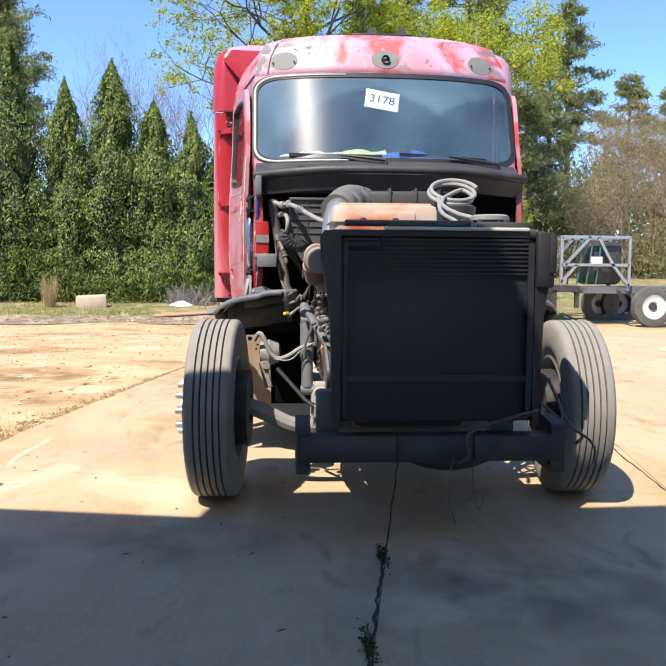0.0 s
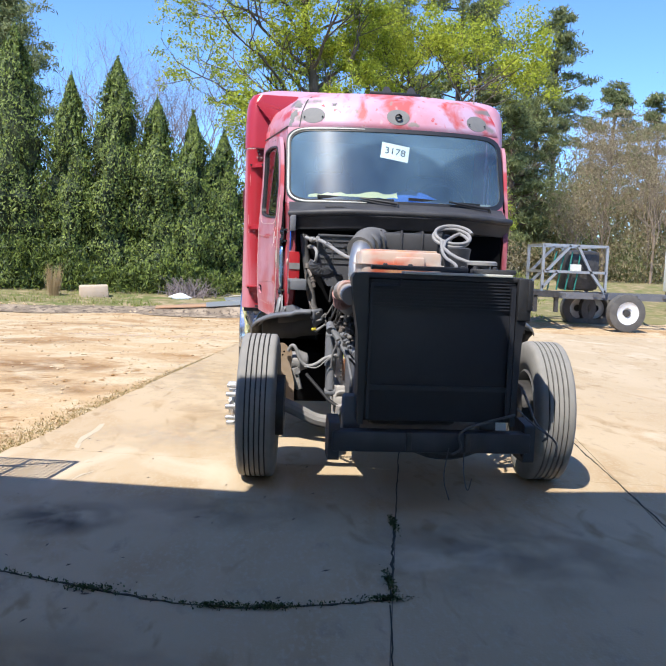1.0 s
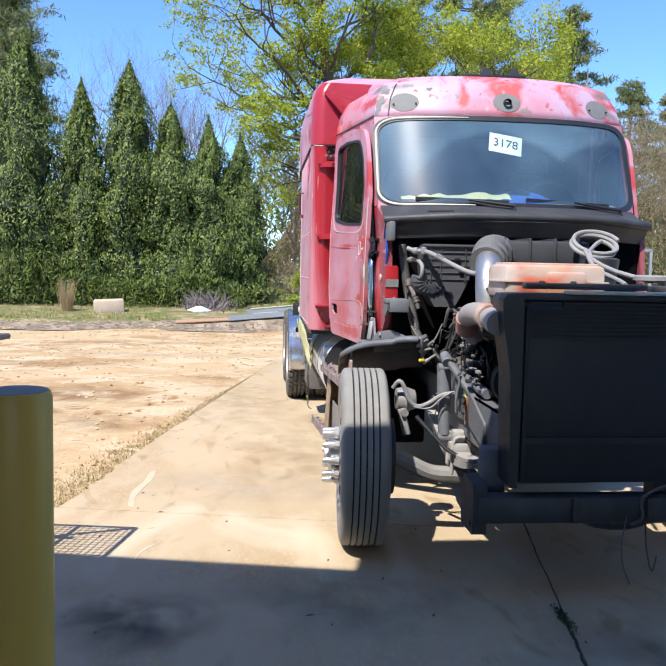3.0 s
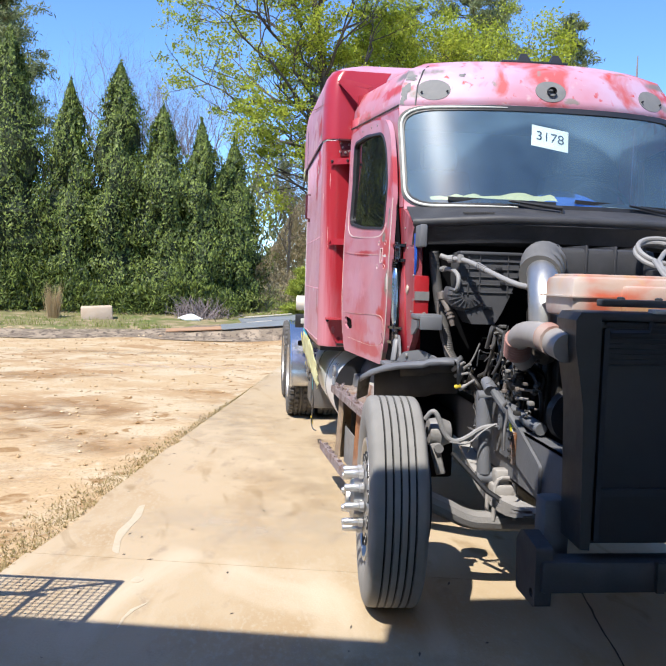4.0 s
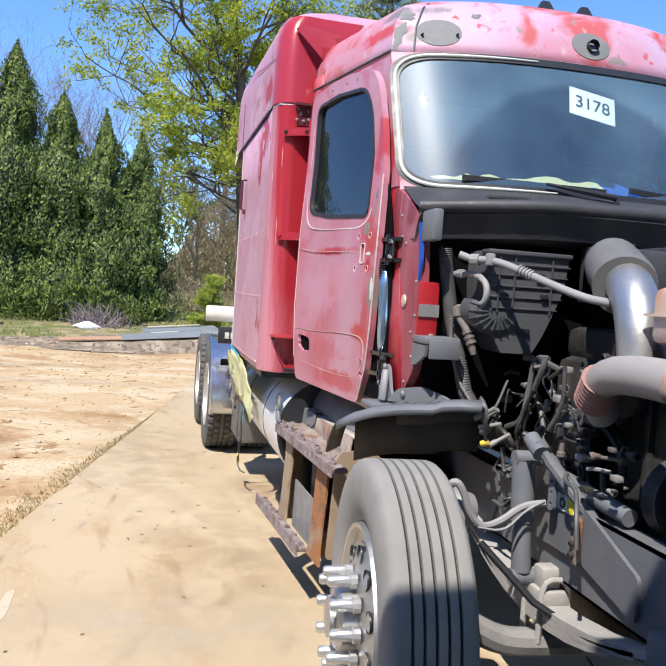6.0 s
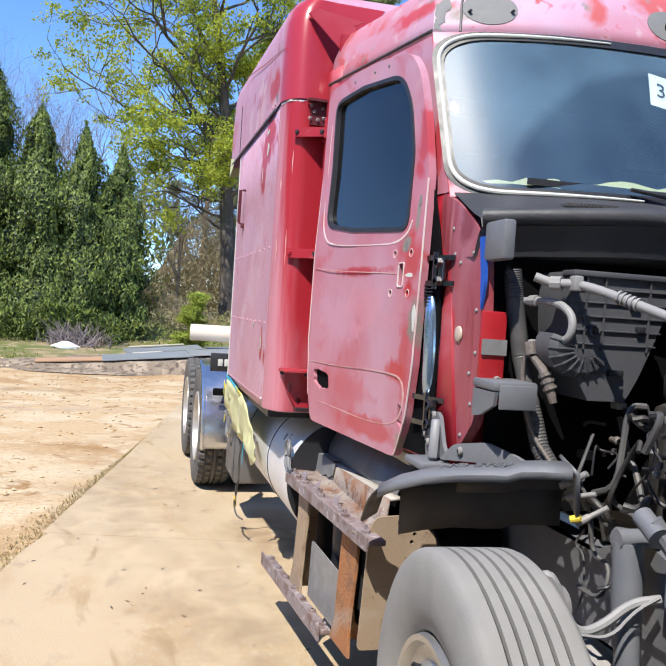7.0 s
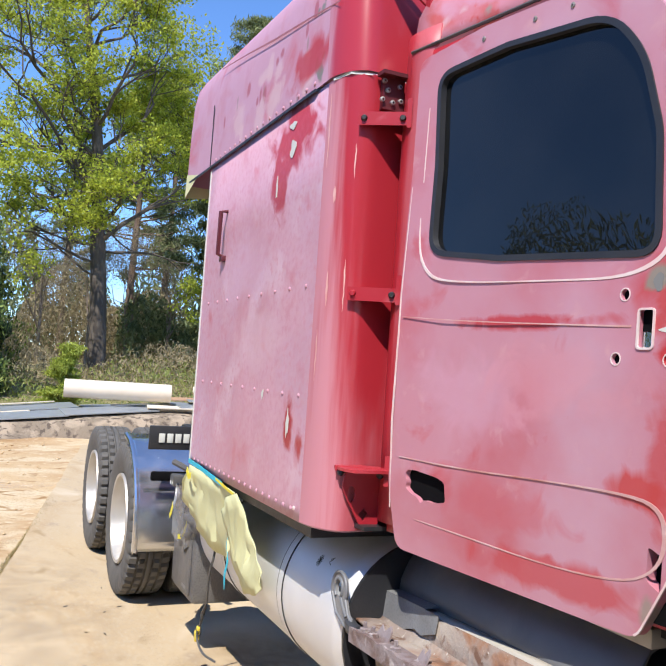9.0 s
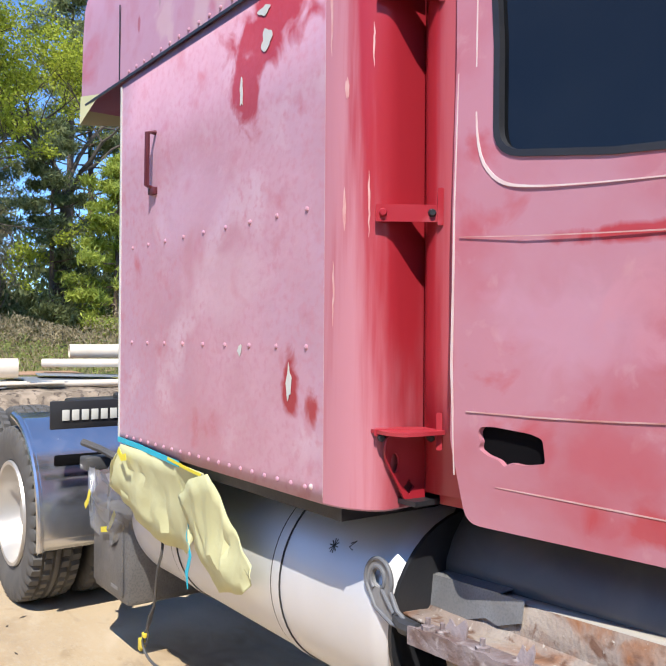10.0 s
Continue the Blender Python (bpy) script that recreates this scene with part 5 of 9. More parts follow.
paint_patch(M_SAND, 8.36, 1.43, 0.06, 0.14, (0.34, 0.04, 0.05), 1.0)
paint_patch(M_SAND, 8.24, 1.36, 0.05, 0.08, (0.36, 0.05, 0.06), 1.0)
paint_patch(M_SAND, 9.0, 2.05, 0.5, 0.25, (0.55, 0.36, 0.47), 0.5, 3.0)
paint_patch(M_SAND, 8.8, 1.75, 0.5, 0.2, (0.58, 0.40, 0.46), 0.45, 3.0)
for u, v, ru, rv_, sd in ((8.50, 2.505, 0.035, 0.032, 5), (8.52, 2.60, 0.03, 0.015, 8), (8.66, 2.37, 0.012, 0.045, 6), (8.36, 1.43, 0.012, 0.05, 7), (8.66, 1.525, 0.012, 0.018, 9)):
    part("filler_spot", Mesh().plate(blob(u, v, ru, rv_, sd, 18, 0.3), [], side_put(0.0016), 0.0008), M_FILLER, slp, "pale filler spot", 0)
for u, v, ru, rv_, col, st_ in ((6.86, 2.3, 0.06, 0.22, (0.42, 0.04, 0.05), 0.9), (6.86, 1.85, 0.10, 0.12, (0.42, 0.05, 0.05), 0.9), (6.86, 1.45, 0.07, 0.2, (0.42, 0.06, 0.07), 0.8), (7.3, 1.80, 0.35, 0.03, (0.40, 0.03, 0.04), 0.9),
                               (6.93, 1.42, 0.12, 0.06, (0.42, 0.04, 0.04), 0.9), (7.2, 1.17, 0.4, 0.06, (0.42, 0.05, 0.06), 0.8), (6.90, 1.89, 0.04, 0.04, (0.22, 0.22, 0.18), 0.9), (6.81, 1.62, 0.045, 0.12, (0.20, 0.20, 0.17), 0.9),
                               (7.5, 1.6, 0.3, 0.15, (0.52, 0.27, 0.36), 0.5), (7.35, 1.3, 0.3, 0.08, (0.44, 0.10, 0.13), 0.6), (7.2, 1.65, 0.3, 0.14, (0.54, 0.24, 0.29), 0.45), (6.84, 2.02, 0.02, 0.10, (0.22, 0.22, 0.18), 0.9), (6.86, 1.72, 0.04, 0.05, (0.42, 0.03, 0.035), 1.0), (6.90, 1.16, 0.03, 0.05, (0.25, 0.22, 0.18), 0.8)):
    paint_patch(M_DOORP, u, v, ru, rv_, col, st_)

# rear wall and floor of the sleeper, cab-to-sleeper brackets
bw = Mesh().box(SX0 + 0.02, 2 * XC - SX0 - 0.02, 9.69, 9.72, 1.1, 2.67)
part("sleeper_back", bw, M_SAND, truck)
sf = Mesh().box(SX0 + 0.02, 2 * XC - SX0 - 0.02, 8.12, 9.7, 1.06, 1.11)
part("sleeper_floor", sf, M_BLACK, truck)
# welded gusset high up between cab roof and sleeper cap, and the bolted recess under it
gus = Mesh().plate(rounded([(0.385, 3.105), (0.60, 3.03), (0.60, 2.86), (0.53, 2.93)], 0.012, 3), [], lambda u, v, w: (u, 8.035 - 0.55 * (u - 0.385) - w, v), 0.010)
gus.plate([(0.385, 3.105), (0.60, 3.035), (0.64, 3.05), (0.42, 3.13)], [], lambda u, v, w: (u, 8.035 - 0.55 * (u - 0.385) + w, v), 0.012)
part("roof_gusset", gus, M_RED, truck, "red welded gusset between cab roof and sleeper")
rec = Mesh()
rec.box(0.42, 0.50, 7.985, 8.095, 2.545, 2.665)
rec.box(0.40, 0.505, 7.95, 8.0, 2.655, 2.668)
# a solid dark red box takes the place of the open recess
rco = part("bolted_recess", rec, mat("recess_dark_red", (0.10, 0.012, 0.018), 0.5, var=(0.05, 0.01, 0.012), scale=12), truck, "dark red bolted hinge recess")
for x_, z_ in ((0.415, 2.575), (0.435, 2.61), (0.455, 2.57), (0.48, 2.63), (0.485, 2.58), (0.42, 2.64)):
    part("bolt", Mesh().lathe([(-0.010, 0.004), (-0.008, 0.009), (0.0, 0.009)], (x_, 7.985, z_), "y", 8), M_STEEL, rco)
boot = Mesh().box(0.66, 2 * XC - 0.66, 7.90, 8.10, 1.25, 2.75)
# added black strip that stops sun leaking through the gap onto the tank
part("gap_floor", Mesh().box(0.43, 2 * XC - 0.43, 7.94, 8.115, 1.118, 1.132), M_BLACK, truck)
part("gap_boot", boot, M_RED, truck, "red bellows wall between cab and sleeper")
A_, B_ = Vector((0.345, 8.012)), Vector((0.492, 7.912))      # sleeper end and cab end in plan
for zc, kind in ((2.525, 0), (1.925, 1), (1.325, 2)):
    bk = Mesh()
    dn = (B_ - A_).normalized()
    outn = Vector((dn.y, -dn.x))
    if outn.x > 0:
        outn = -outn

    def bput(u, v, w, zc=zc, dn=dn, outn=outn):
        p = A_ + dn * u + outn * w
        return (p.x, p.y, zc + v)

    L_ = (B_ - A_).length
    bk.plate(rounded([(0, 0), (L_, 0), (L_, -0.046 if kind < 2 else -0.018), (0, -0.046 if kind < 2 else -0.018)], 0.004, 2), [], bput, 0.006)
    bk.plate([(A_.x, A_.y), (B_.x, B_.y), (B_.x + 0.05, B_.y + 0.04), (A_.x + 0.05, A_.y + 0.03)], [], lambda u, v, w, zc=zc: (u, v, zc - 0.006 + w), 0.006)
    bk.plate(rounded([(L_ - 0.012, 0.045), (L_ + 0.004, 0.045), (L_ + 0.004, -0.055), (L_ - 0.012, -0.055)], 0.004, 2), [], lambda u, v, w, f=bput: f(u, v, w + 0.006), 0.004)
    if kind == 2:
        bk.plate(rounded([(0.352, 8.05), (0.342, 7.955), (0.36, 7.90), (0.495, 7.888), (0.50, 7.96), (0.40, 8.05)], 0.012, 3), [], lambda u, v, w: (u, v, 1.313 + w), 0.010)
        hole_l = [(0.40 + 0.014 * math.cos(a), 1.232 + 0.028 * math.sin(a)) for a in [2 * math.pi * k / 14 for k in range(14)]]
        hole_2 = [(0.447 + 0.012 * math.cos(a) * (1 + 0.5 * math.cos(4 * a)), 1.165 + 0.020 * math.sin(a)) for a in [2 * math.pi * k / 16 for k in range(16)]]
        bk.plate(rounded([(0.366, 1.25), (0.376, 1.312), (0.50, 1.312), (0.50, 1.115), (0.475, 1.105), (0.44, 1.12)], 0.025, 5), [hole_l, hole_2], lambda u, v, w: (u, 8.0 - w - 0.10 * (u - 0.37), v), 0.008)
    bo = part("sleeper_bracket", bk, M_RED, truck, "red steel bracket tying sleeper to cab")
    for u_ in (0.020, L_ - 0.026):
        p = bput(u_, -0.022, 0.006)
        bb = Mesh().cyl((p[0], p[1], p[2]), (p[0] + outn.x * 0.010, p[1] + outn.y * 0.010, p[2]), 0.012, 10, 0.008)
        part("bolt", bb, M_RED if u_ < 0.1 and kind == 1 else M_BLACK, bo)
pil = Mesh()
pil.loft([[(x + 0.02 * max(0, z - 2.5), y, z) for x, y in ((0.515, 7.80), (0.497, 7.87), (0.488, 7.925), (0.490, 7.962), (0.503, 7.988), (0.535, 8.0), (0.66, 8.0))] for z in (1.15, 1.5, 2.0, 2.4, 2.6, 2.72, 2.80)], closed=False)
so = part("cab_rear_pillar", pil, M_PILLAR, truck, "red rounded rear corner of the cab", 50).modifiers.new("sheet", "SOLIDIFY")
so.thickness, so.offset = 0.01, -1
dline = Mesh()
dline.strip([(7.853, 1.24), (7.853, 2.0), (7.862, 2.64)], [0.008, 0.007, 0.003], lambda u, v, w: (0.503 - w, u, v), 0.008)
part("cab_rear_flange", dline, M_SEAM, cab, "bare bright flange behind the door")

# rubbed streaks on the red corner, primer and crease marks on the cap, seams on the roof
M_STREAK = mat("rubbed_streak", (0.66, 0.45, 0.42), 0.45, var=(0.55, 0.2, 0.2), scale=20, amount=0.8)


def corner_put(out=0.0):
    """u runs round the sleeper's front corner, 0 at the seam to 1 at the front face."""
    def put(u, v, w):
        a = math.pi / 2 * u
        r_ = 0.17 + out + w
        return (SX0 - 0.003 + 0.17 * 0.62 - r_ * 0.62 * math.cos(a), 8.18 - 0.002 - r_ * math.sin(a), v)
    return put


srr = random.Random(61)
for u, z0, z1, w in ((0.30, 1.86, 1.98, 0.05), (0.62, 1.84, 2.02, 0.03), (0.33, 2.22, 2.28, 0.06), (0.10, 2.35, 2.62, 0.04), (0.15, 1.60, 1.78, 0.03), (0.68, 2.3, 2.42, 0.025)):
    n = 9
    stk = Mesh().strip([(u + srr.uniform(-0.008, 0.008), z0 + (z1 - z0) * k / n) for k in range(n + 1)], [0.004 + w * math.sin(math.pi * k / n) * srr.uniform(0.6, 1) for k in range(n + 1)], corner_put(0.0006), 0.0006)
    part("rubbed_streak", stk, M_STREAK, slp, "pale rubbed-through streak", 0)
for u, v, ru, rv_ in ((8.265, 2.735, 0.035, 0.045), (8.30, 2.765, 0.02, 0.05), (8.24, 2.79, 0.02, 0.02), (8.285, 2.985, 0.03, 0.03), (8.27, 3.02, 0.02, 0.03), (8.33, 2.99, 0.02, 0.02)):
    paint_patch(M_CAP, u, v, ru, rv_, PRIMER, 1.0, 12.0)
# a flat dark line paints the shading of the cap's soft ridge
crs = Mesh()
crs.strip([(8.12, 2.945), (8.4, 2.99), (8.8, 3.05), (9.2, 3.12), (9.64, 3.19)], [0.004, 0.007, 0.01, 0.007, 0.004], side_put(0.0065), 0.001)
part("crease", crs, mat("crease_shade", (0.30, 0.10, 0.12), 0.6, var=(0.4, 0.2, 0.22), scale=14), cap, "dark line painted for the soft ridge along the cap", 0)
# soft dark spots paint the shade of dents, with some greyish ones between
for k in range(12):
    u, v = srr.uniform(8.3, 9.6), srr.uniform(2.74, 3.06)
    paint_patch(M_CAP, u, v, srr.uniform(0.012, 0.035), srr.uniform(0.02, 0.06), (0.34, 0.08, 0.11) if k % 4 else (0.30, 0.2, 0.2), 0.8, 7.0)
for k in range(10):
    u, v = srr.uniform(8.3, 9.3), srr.uniform(2.72, 2.98)
    paint_patch(M_CAP, u, v, srr.uniform(0.05, 0.13), srr.uniform(0.05, 0.12), (0.56, 0.38, 0.42), 0.8, 8.0)
paint_patch(M_CAP, 8.35, 2.8, 0.25, 0.12, (0.40, 0.03, 0.04), 0.9, 5.0)
wht = Mesh()
wht.strip([(0.15, 2.665), (0.5, 2.672), (0.9, 2.66)], [0.008, 0.012, 0.004], corner_put(0.006), 0.002)
part("seam_sealer", wht, M_FILLER, cap, "white seam sealer", 0)


def roof_u(u, z, out=0.0):
    ring = cab_ring(z)[NS:NS + NF + 1]
    x = XC + u * (XC - ring[0][0])
    y = interp(x, [p[0] for p in ring], [p[1] for p in ring])
    return Vector((x, y - out, z))


rl = Mesh().tube([roof_u(-0.90, z, 0.003) for z in (2.725, 2.80, 2.86, 2.92, 2.97, 3.01)], 0.005, 6)
part("roof_seam", rl, M_HOSE, roof, "dark panel seam beside the windscreen")
for u, z, ru, rz, sd in ((-0.975, 2.83, 0.035, 0.05, 1), (-0.96, 2.92, 0.045, 0.02, 2), (-0.985, 2.76, 0.02, 0.03, 3), (-0.62, 2.93, 0.03, 0.012, 4)):
    pb = Mesh()
    ol = [roof_u(max(-0.999, uu), zz, 0.0025) for uu, zz in blob(u, z, ru, rz, 360 + sd, 18, 0.35)]
    n0 = len(ol)
    c0_ = sum(ol, Vector()) / n0
    pb.add(ol + [c0_ + Vector((-0.001, -0.003, 0.001))], [(k, (k + 1) % n0, n0) for k in range(n0)])
    part("primer_patch", pb, M_PRIMER, roof, "grey primer patch", 0)
ant = Mesh().tube([(2.35, 7.25, 3.02), (2.35, 7.25, 3.20)], [0.008, 0.004], 8)
part("antenna_stub", ant, M_STEEL, truck, "thin antenna stub")
for sgn in (1,):
    jamb = Mesh().plate(rounded([(6.70, 1.36), (6.675, 1.45), (6.675, 1.62), (6.70, 1.74), (6.715, 1.74), (6.72, 1.36)], 0.006, 3), [], lambda u, v, w: (0.70 - w, u, v), 0.01)
    part("door_jamb", jamb, M_FIRE, truck, "bright red unsanded door jamb")

# pink A-pillar skin, roof gutter and grime on the roof
for sgn in (1,):
    pil = Mesh()
    rows_p = []
    for z in (2.075, 2.2, 2.35, 2.5, 2.62, 2.71):
        ring = cab_ring(z)
        rows_p.append([(p[0] - 0.003, p[1] - 0.003, p[2]) for p in ring[NS - 3:NS + 1]])
    pil.loft(rows_p, closed=False)
    part("pillar_skin", pil, M_DOORP, cab, "sanded pink windscreen pillar", 40)
gut = Mesh().tube([(p[0] - 0.004, p[1], p[2]) for p in cab_ring(2.735)[:NS + 1]], 0.006, 6)
part("roof_gutter", gut, M_HOSE, roof, "dark gutter seam over the door")
for k, (u, v) in enumerate(((7.35, 2.648), (7.22, 2.64), (7.55, 2.655))):
    part("screw_head", Mesh().lathe([(-0.004, 0.003), (-0.003, 0.008), (0.0, 0.008)], door_put(1, 0.03)(u, v, 0), "x", 8), M_STEEL, door_left)

for u, v, ru, rv_, col, st_ in ((7.2, 2.86, 0.3, 0.05, (0.46, 0.04, 0.05), 0.9), (7.6, 2.85, 0.3, 0.06, (0.50, 0.26, 0.34), 0.8), (7.15, 2.95, 0.15, 0.04, (0.17, 0.17, 0.16), 0.9), (7.0, 2.80, 0.05, 0.06, (0.18, 0.18, 0.16), 0.8)):
    paint_patch(M_ROOF, u, v, ru, rv_, col, st_, 7.0)
for u, v, ru, rv_, col, st_ in ((8.09, 1.45, 0.05, 0.25, (0.50, 0.22, 0.27), 0.8), (8.12, 2.3, 0.04, 0.3, (0.50, 0.20, 0.24), 0.8), (8.06, 1.93, 0.012, 0.10, (0.62, 0.45, 0.43), 0.9), (8.1, 2.55, 0.05, 0.12, (0.48, 0.16, 0.19), 0.8)):
    paint_patch(M_RED, u, v, ru, rv_, col, st_, 8.0)
paint_patch(M_PANEL, 6.655, 1.55, 0.04, 0.20, (0.46, 0.008, 0.014), 1.0, 3.0)
paint_patch(M_PANEL, 6.60, 1.95, 0.10, 0.08, (0.20, 0.03, 0.04), 0.9, 8.0)

# --- wheels
# steel lightened in colour for the sun on springs and clamps
M_PALESTEEL = mat("sunlit_pale_steel", (0.40, 0.385, 0.37), 0.65, 0.1, var=(0.30, 0.28, 0.265), scale=12, bump=0.15, bump_scale=60)
M_SILL = mat("beige_sill_paint", (0.46, 0.43, 0.37), 0.5, var=(0.36, 0.33, 0.28), scale=6, amount=0.7, bump=0.05)


M_TANPLATE = layered("tan_rusty_plate", [(0.30, 0.225, 0.15), ((0.22, 0.15, 0.10), 9.0, 0.55, 0.7, 0.6), ((0.36, 0.29, 0.22), 4.0, 0.5, 0.66, 0.4), ((0.10, 0.07, 0.05), 30.0, 0.66, 0.72, 0.2)], rough=0.85, bump=0.12, bump_scale=110)


def wheel(name, cx, cy, side, drive=False, turn=0.0, dish=False):
    """side: -1 faces left. A steering or drive wheel with tyre, rim, hub and nuts."""
    w = thing(name, "", "")
    w.parent = truck
    w.location = (cx, cy, 0.515)
    w.rotation_euler = (0, 0, turn)
    R = 0.515
    if not drive:
        prof = [(-0.10, 0.30), (-0.125, 0.315), (-0.146, 0.37), (-0.15, 0.41), (-0.148, 0.45), (-0.141, 0.485), (-0.132, 0.503), (-0.122, 0.511), (-0.113, 0.514)]
        g = []
        for k, x in enumerate((-0.075, -0.038, 0.0, 0.038, 0.075)):
            g += [(x - 0.0055, R), (x - 0.004, R - 0.014), (x + 0.004, R - 0.014), (x + 0.0055, R)]
        prof = prof + g + [(-x, r_) for x, r_ in reversed(prof)]
        t = Mesh().lathe(prof, (0, 0, 0), "x", 72)
        tyre = part("tyre", t, M_TREAD, w, "dusty ribbed steer tyre", 40)
        gm = Mesh()
        for x in (-0.075, -0.038, 0.0, 0.038, 0.075):
            gm.lathe([(x - 0.0042, R - 0.0125), (x + 0.0042, R - 0.0125)], (0, 0, 0), "x", 60)
        part("tread_groove", gm, M_GROOVE, tyre)
    else:
        prof = [(-0.10, 0.30), (-0.125, 0.315), (-0.142, 0.38), (-0.146, 0.43), (-0.142, 0.485), (-0.130, 0.508), (-0.085, R), (-0.078, R - 0.02), (-0.070, R - 0.02), (-0.066, R), (-0.03, R), (-0.025, R - 0.02), (-0.015, R - 0.02), (-0.01, R)]
        prof = prof + [(-x, r_) for x, r_ in reversed(prof)]
        n = len(prof)

        def lug(j, s):
            j = min(j, n - 1 - j)
            return -0.022 if (s % 4 == 0 and j in (4, 5, 6)) or (s % 4 == 2 and j in (9, 10)) else 0.0

        t = Mesh().lathe(prof, (0, 0, 0), "x", 168, lug)
        tyre = part("tyre", t, M_RUBBER, w, "black lugged drive tyre", 40)
    s = side
    rim = Mesh()
    if not drive:
        rp = [(s * 0.12, 0.305), (s * 0.140, 0.30), (s * 0.138, 0.285), (s * 0.115, 0.275), (s * 0.110, 0.24), (s * 0.125, 0.22), (s * 0.148, 0.15), (s * 0.15, 0.10), (s * 0.05, 0.09)]
        rim.lathe(rp, (0, 0, 0), "x", 48)
        inner = [(-s * 0.12, 0.305), (-s * 0.13, 0.29), (s * 0.02, 0.27), (s * 0.03, 0.12)]
        rim.lathe(inner, (0, 0, 0), "x", 40)
        ro = part("rim", rim, M_ALU, w, "dull aluminium disc rim with hand holes")
        for k in range(10):
            a = 2 * math.pi * (k + 0.5) / 10
            hm = Mesh().lathe([(s * 0.134, 0.034), (s * 0.139, 0.033), (s * 0.115, 0.028), (s * 0.115, 0.0005)], (0, 0.205 * math.cos(a), 0.205 * math.sin(a)), "x", 12)
            part("hand_hole", hm, M_BLACK, ro)
        for k in range(10):
            a = 2 * math.pi * k / 10
            c = (s * 0.15, 0.142 * math.cos(a), 0.142 * math.sin(a))
            nm = Mesh().lathe([(0.0, 0.025), (s * 0.025, 0.025), (s * 0.028, 0.019), (s * 0.098, 0.0185), (s * 0.106, 0.014), (s * 0.108, 0.0005)], c, "x", 10)
            part("nut_cover", nm, M_NUT, ro, "dusty silver nut cover")
        hub = Mesh().lathe([(s * 0.12, 0.11), (s * 0.20, 0.105), (s * 0.215, 0.09), (s * 0.22, 0.07), (s * 0.24, 0.065), (s * 0.245, 0.0005)], (0, 0, 0), "x", 28)
        part("hub", hub, M_ALU, w, "aluminium hub cap")
        drum = Mesh().lathe([(-s * 0.05, 0.22), (-s * 0.20, 0.22), (-s * 0.205, 0.08)], (0, 0, 0), "x", 32)
        part("brake_drum", drum, M_ENGINE, w)
    else:
        rp = [(s * 0.125, 0.31), (s * 0.14, 0.305), (s * 0.138, 0.285), (s * 0.10, 0.275), (-s * 0.02, 0.262), (-s * 0.05, 0.24), (-s * 0.05, 0.12), (s * 0.05, 0.11), (s * 0.06, 0.0005)]
        rim.lathe(rp, (0, 0, 0), "x", 48)
        part("rim", rim, M_BRIGHT, w, "bright polished deep rim")
    return w


for cx, sd in ((0.495, -1), (2.62, 1)):
    fw_ = wheel("front_wheel", cx, 5.875, sd, turn=radians(-4))
    fw_.location.z, fw_.scale = 0.523, (0.92, 1.016, 1.016)
for cy in (11.28, 12.65):
    wheel("drive_wheel", 0.365, cy, -1, True)
    wheel("drive_wheel", 0.71, cy, -1, True)
    wheel("drive_wheel", 2.42, cy, 1, True)
    wheel("drive_wheel", 2.765, cy, 1, True)

# --- chassis
rails_m = []
for x0, x1 in ((1.13, 1.215), (1.925, 2.01)):
    fr = Mesh()
    fr.box(x0 if x0 < XC else x1 - 0.012, x0 + 0.012 if x0 < XC else x1, 5.05, 13.9, 0.62, 0.90)
    fr.box(x0, x1, 5.05, 13.9, 0.89, 0.90)
    fr.box(x0, x1, 5.05, 13.9, 0.62, 0.63)
    part("frame_rail", fr, M_FRAME, truck, "dusty dark steel frame rail")
for cy in (11.28, 12.65):
    ax = Mesh()
    ax.cyl((0.6, cy, 0.515), (2.54, cy, 0.515), 0.09, 16)
    ax.lathe([(-0.2, 0.08), (-0.12, 0.17), (0.0, 0.21), (0.12, 0.17), (0.2, 0.08)], (XC, cy, 0.515), "x", 20)
    part("drive_axle", ax, M_ENGINE, truck)
deck = Mesh()
deck.box(0.95, 2.2, 11.5, 12.6, 1.0, 1.08, 0.02)
deck.lathe([(0, 0.45), (0.05, 0.45), (0.07, 0.40), (0.07, 0.1)], (XC, 12.0, 1.08), "z", 28)
part("fifth_wheel", deck, M_ENGINE, truck, "greasy fifth wheel coupling")
axb = Mesh()
axb.tube([(0.66, 5.95, 0.52), (0.78, 5.95, 0.47), (0.92, 5.95, 0.395), (1.05, 5.95, 0.385), (XC, 5.95, 0.37), (2.10, 5.95, 0.385), (2.29, 5.95, 0.45), (2.42, 5.95, 0.52)], 0.05, 10, smooth=2)
part("front_axle", axb, M_STEEL, truck, "dusty cast front axle beam")
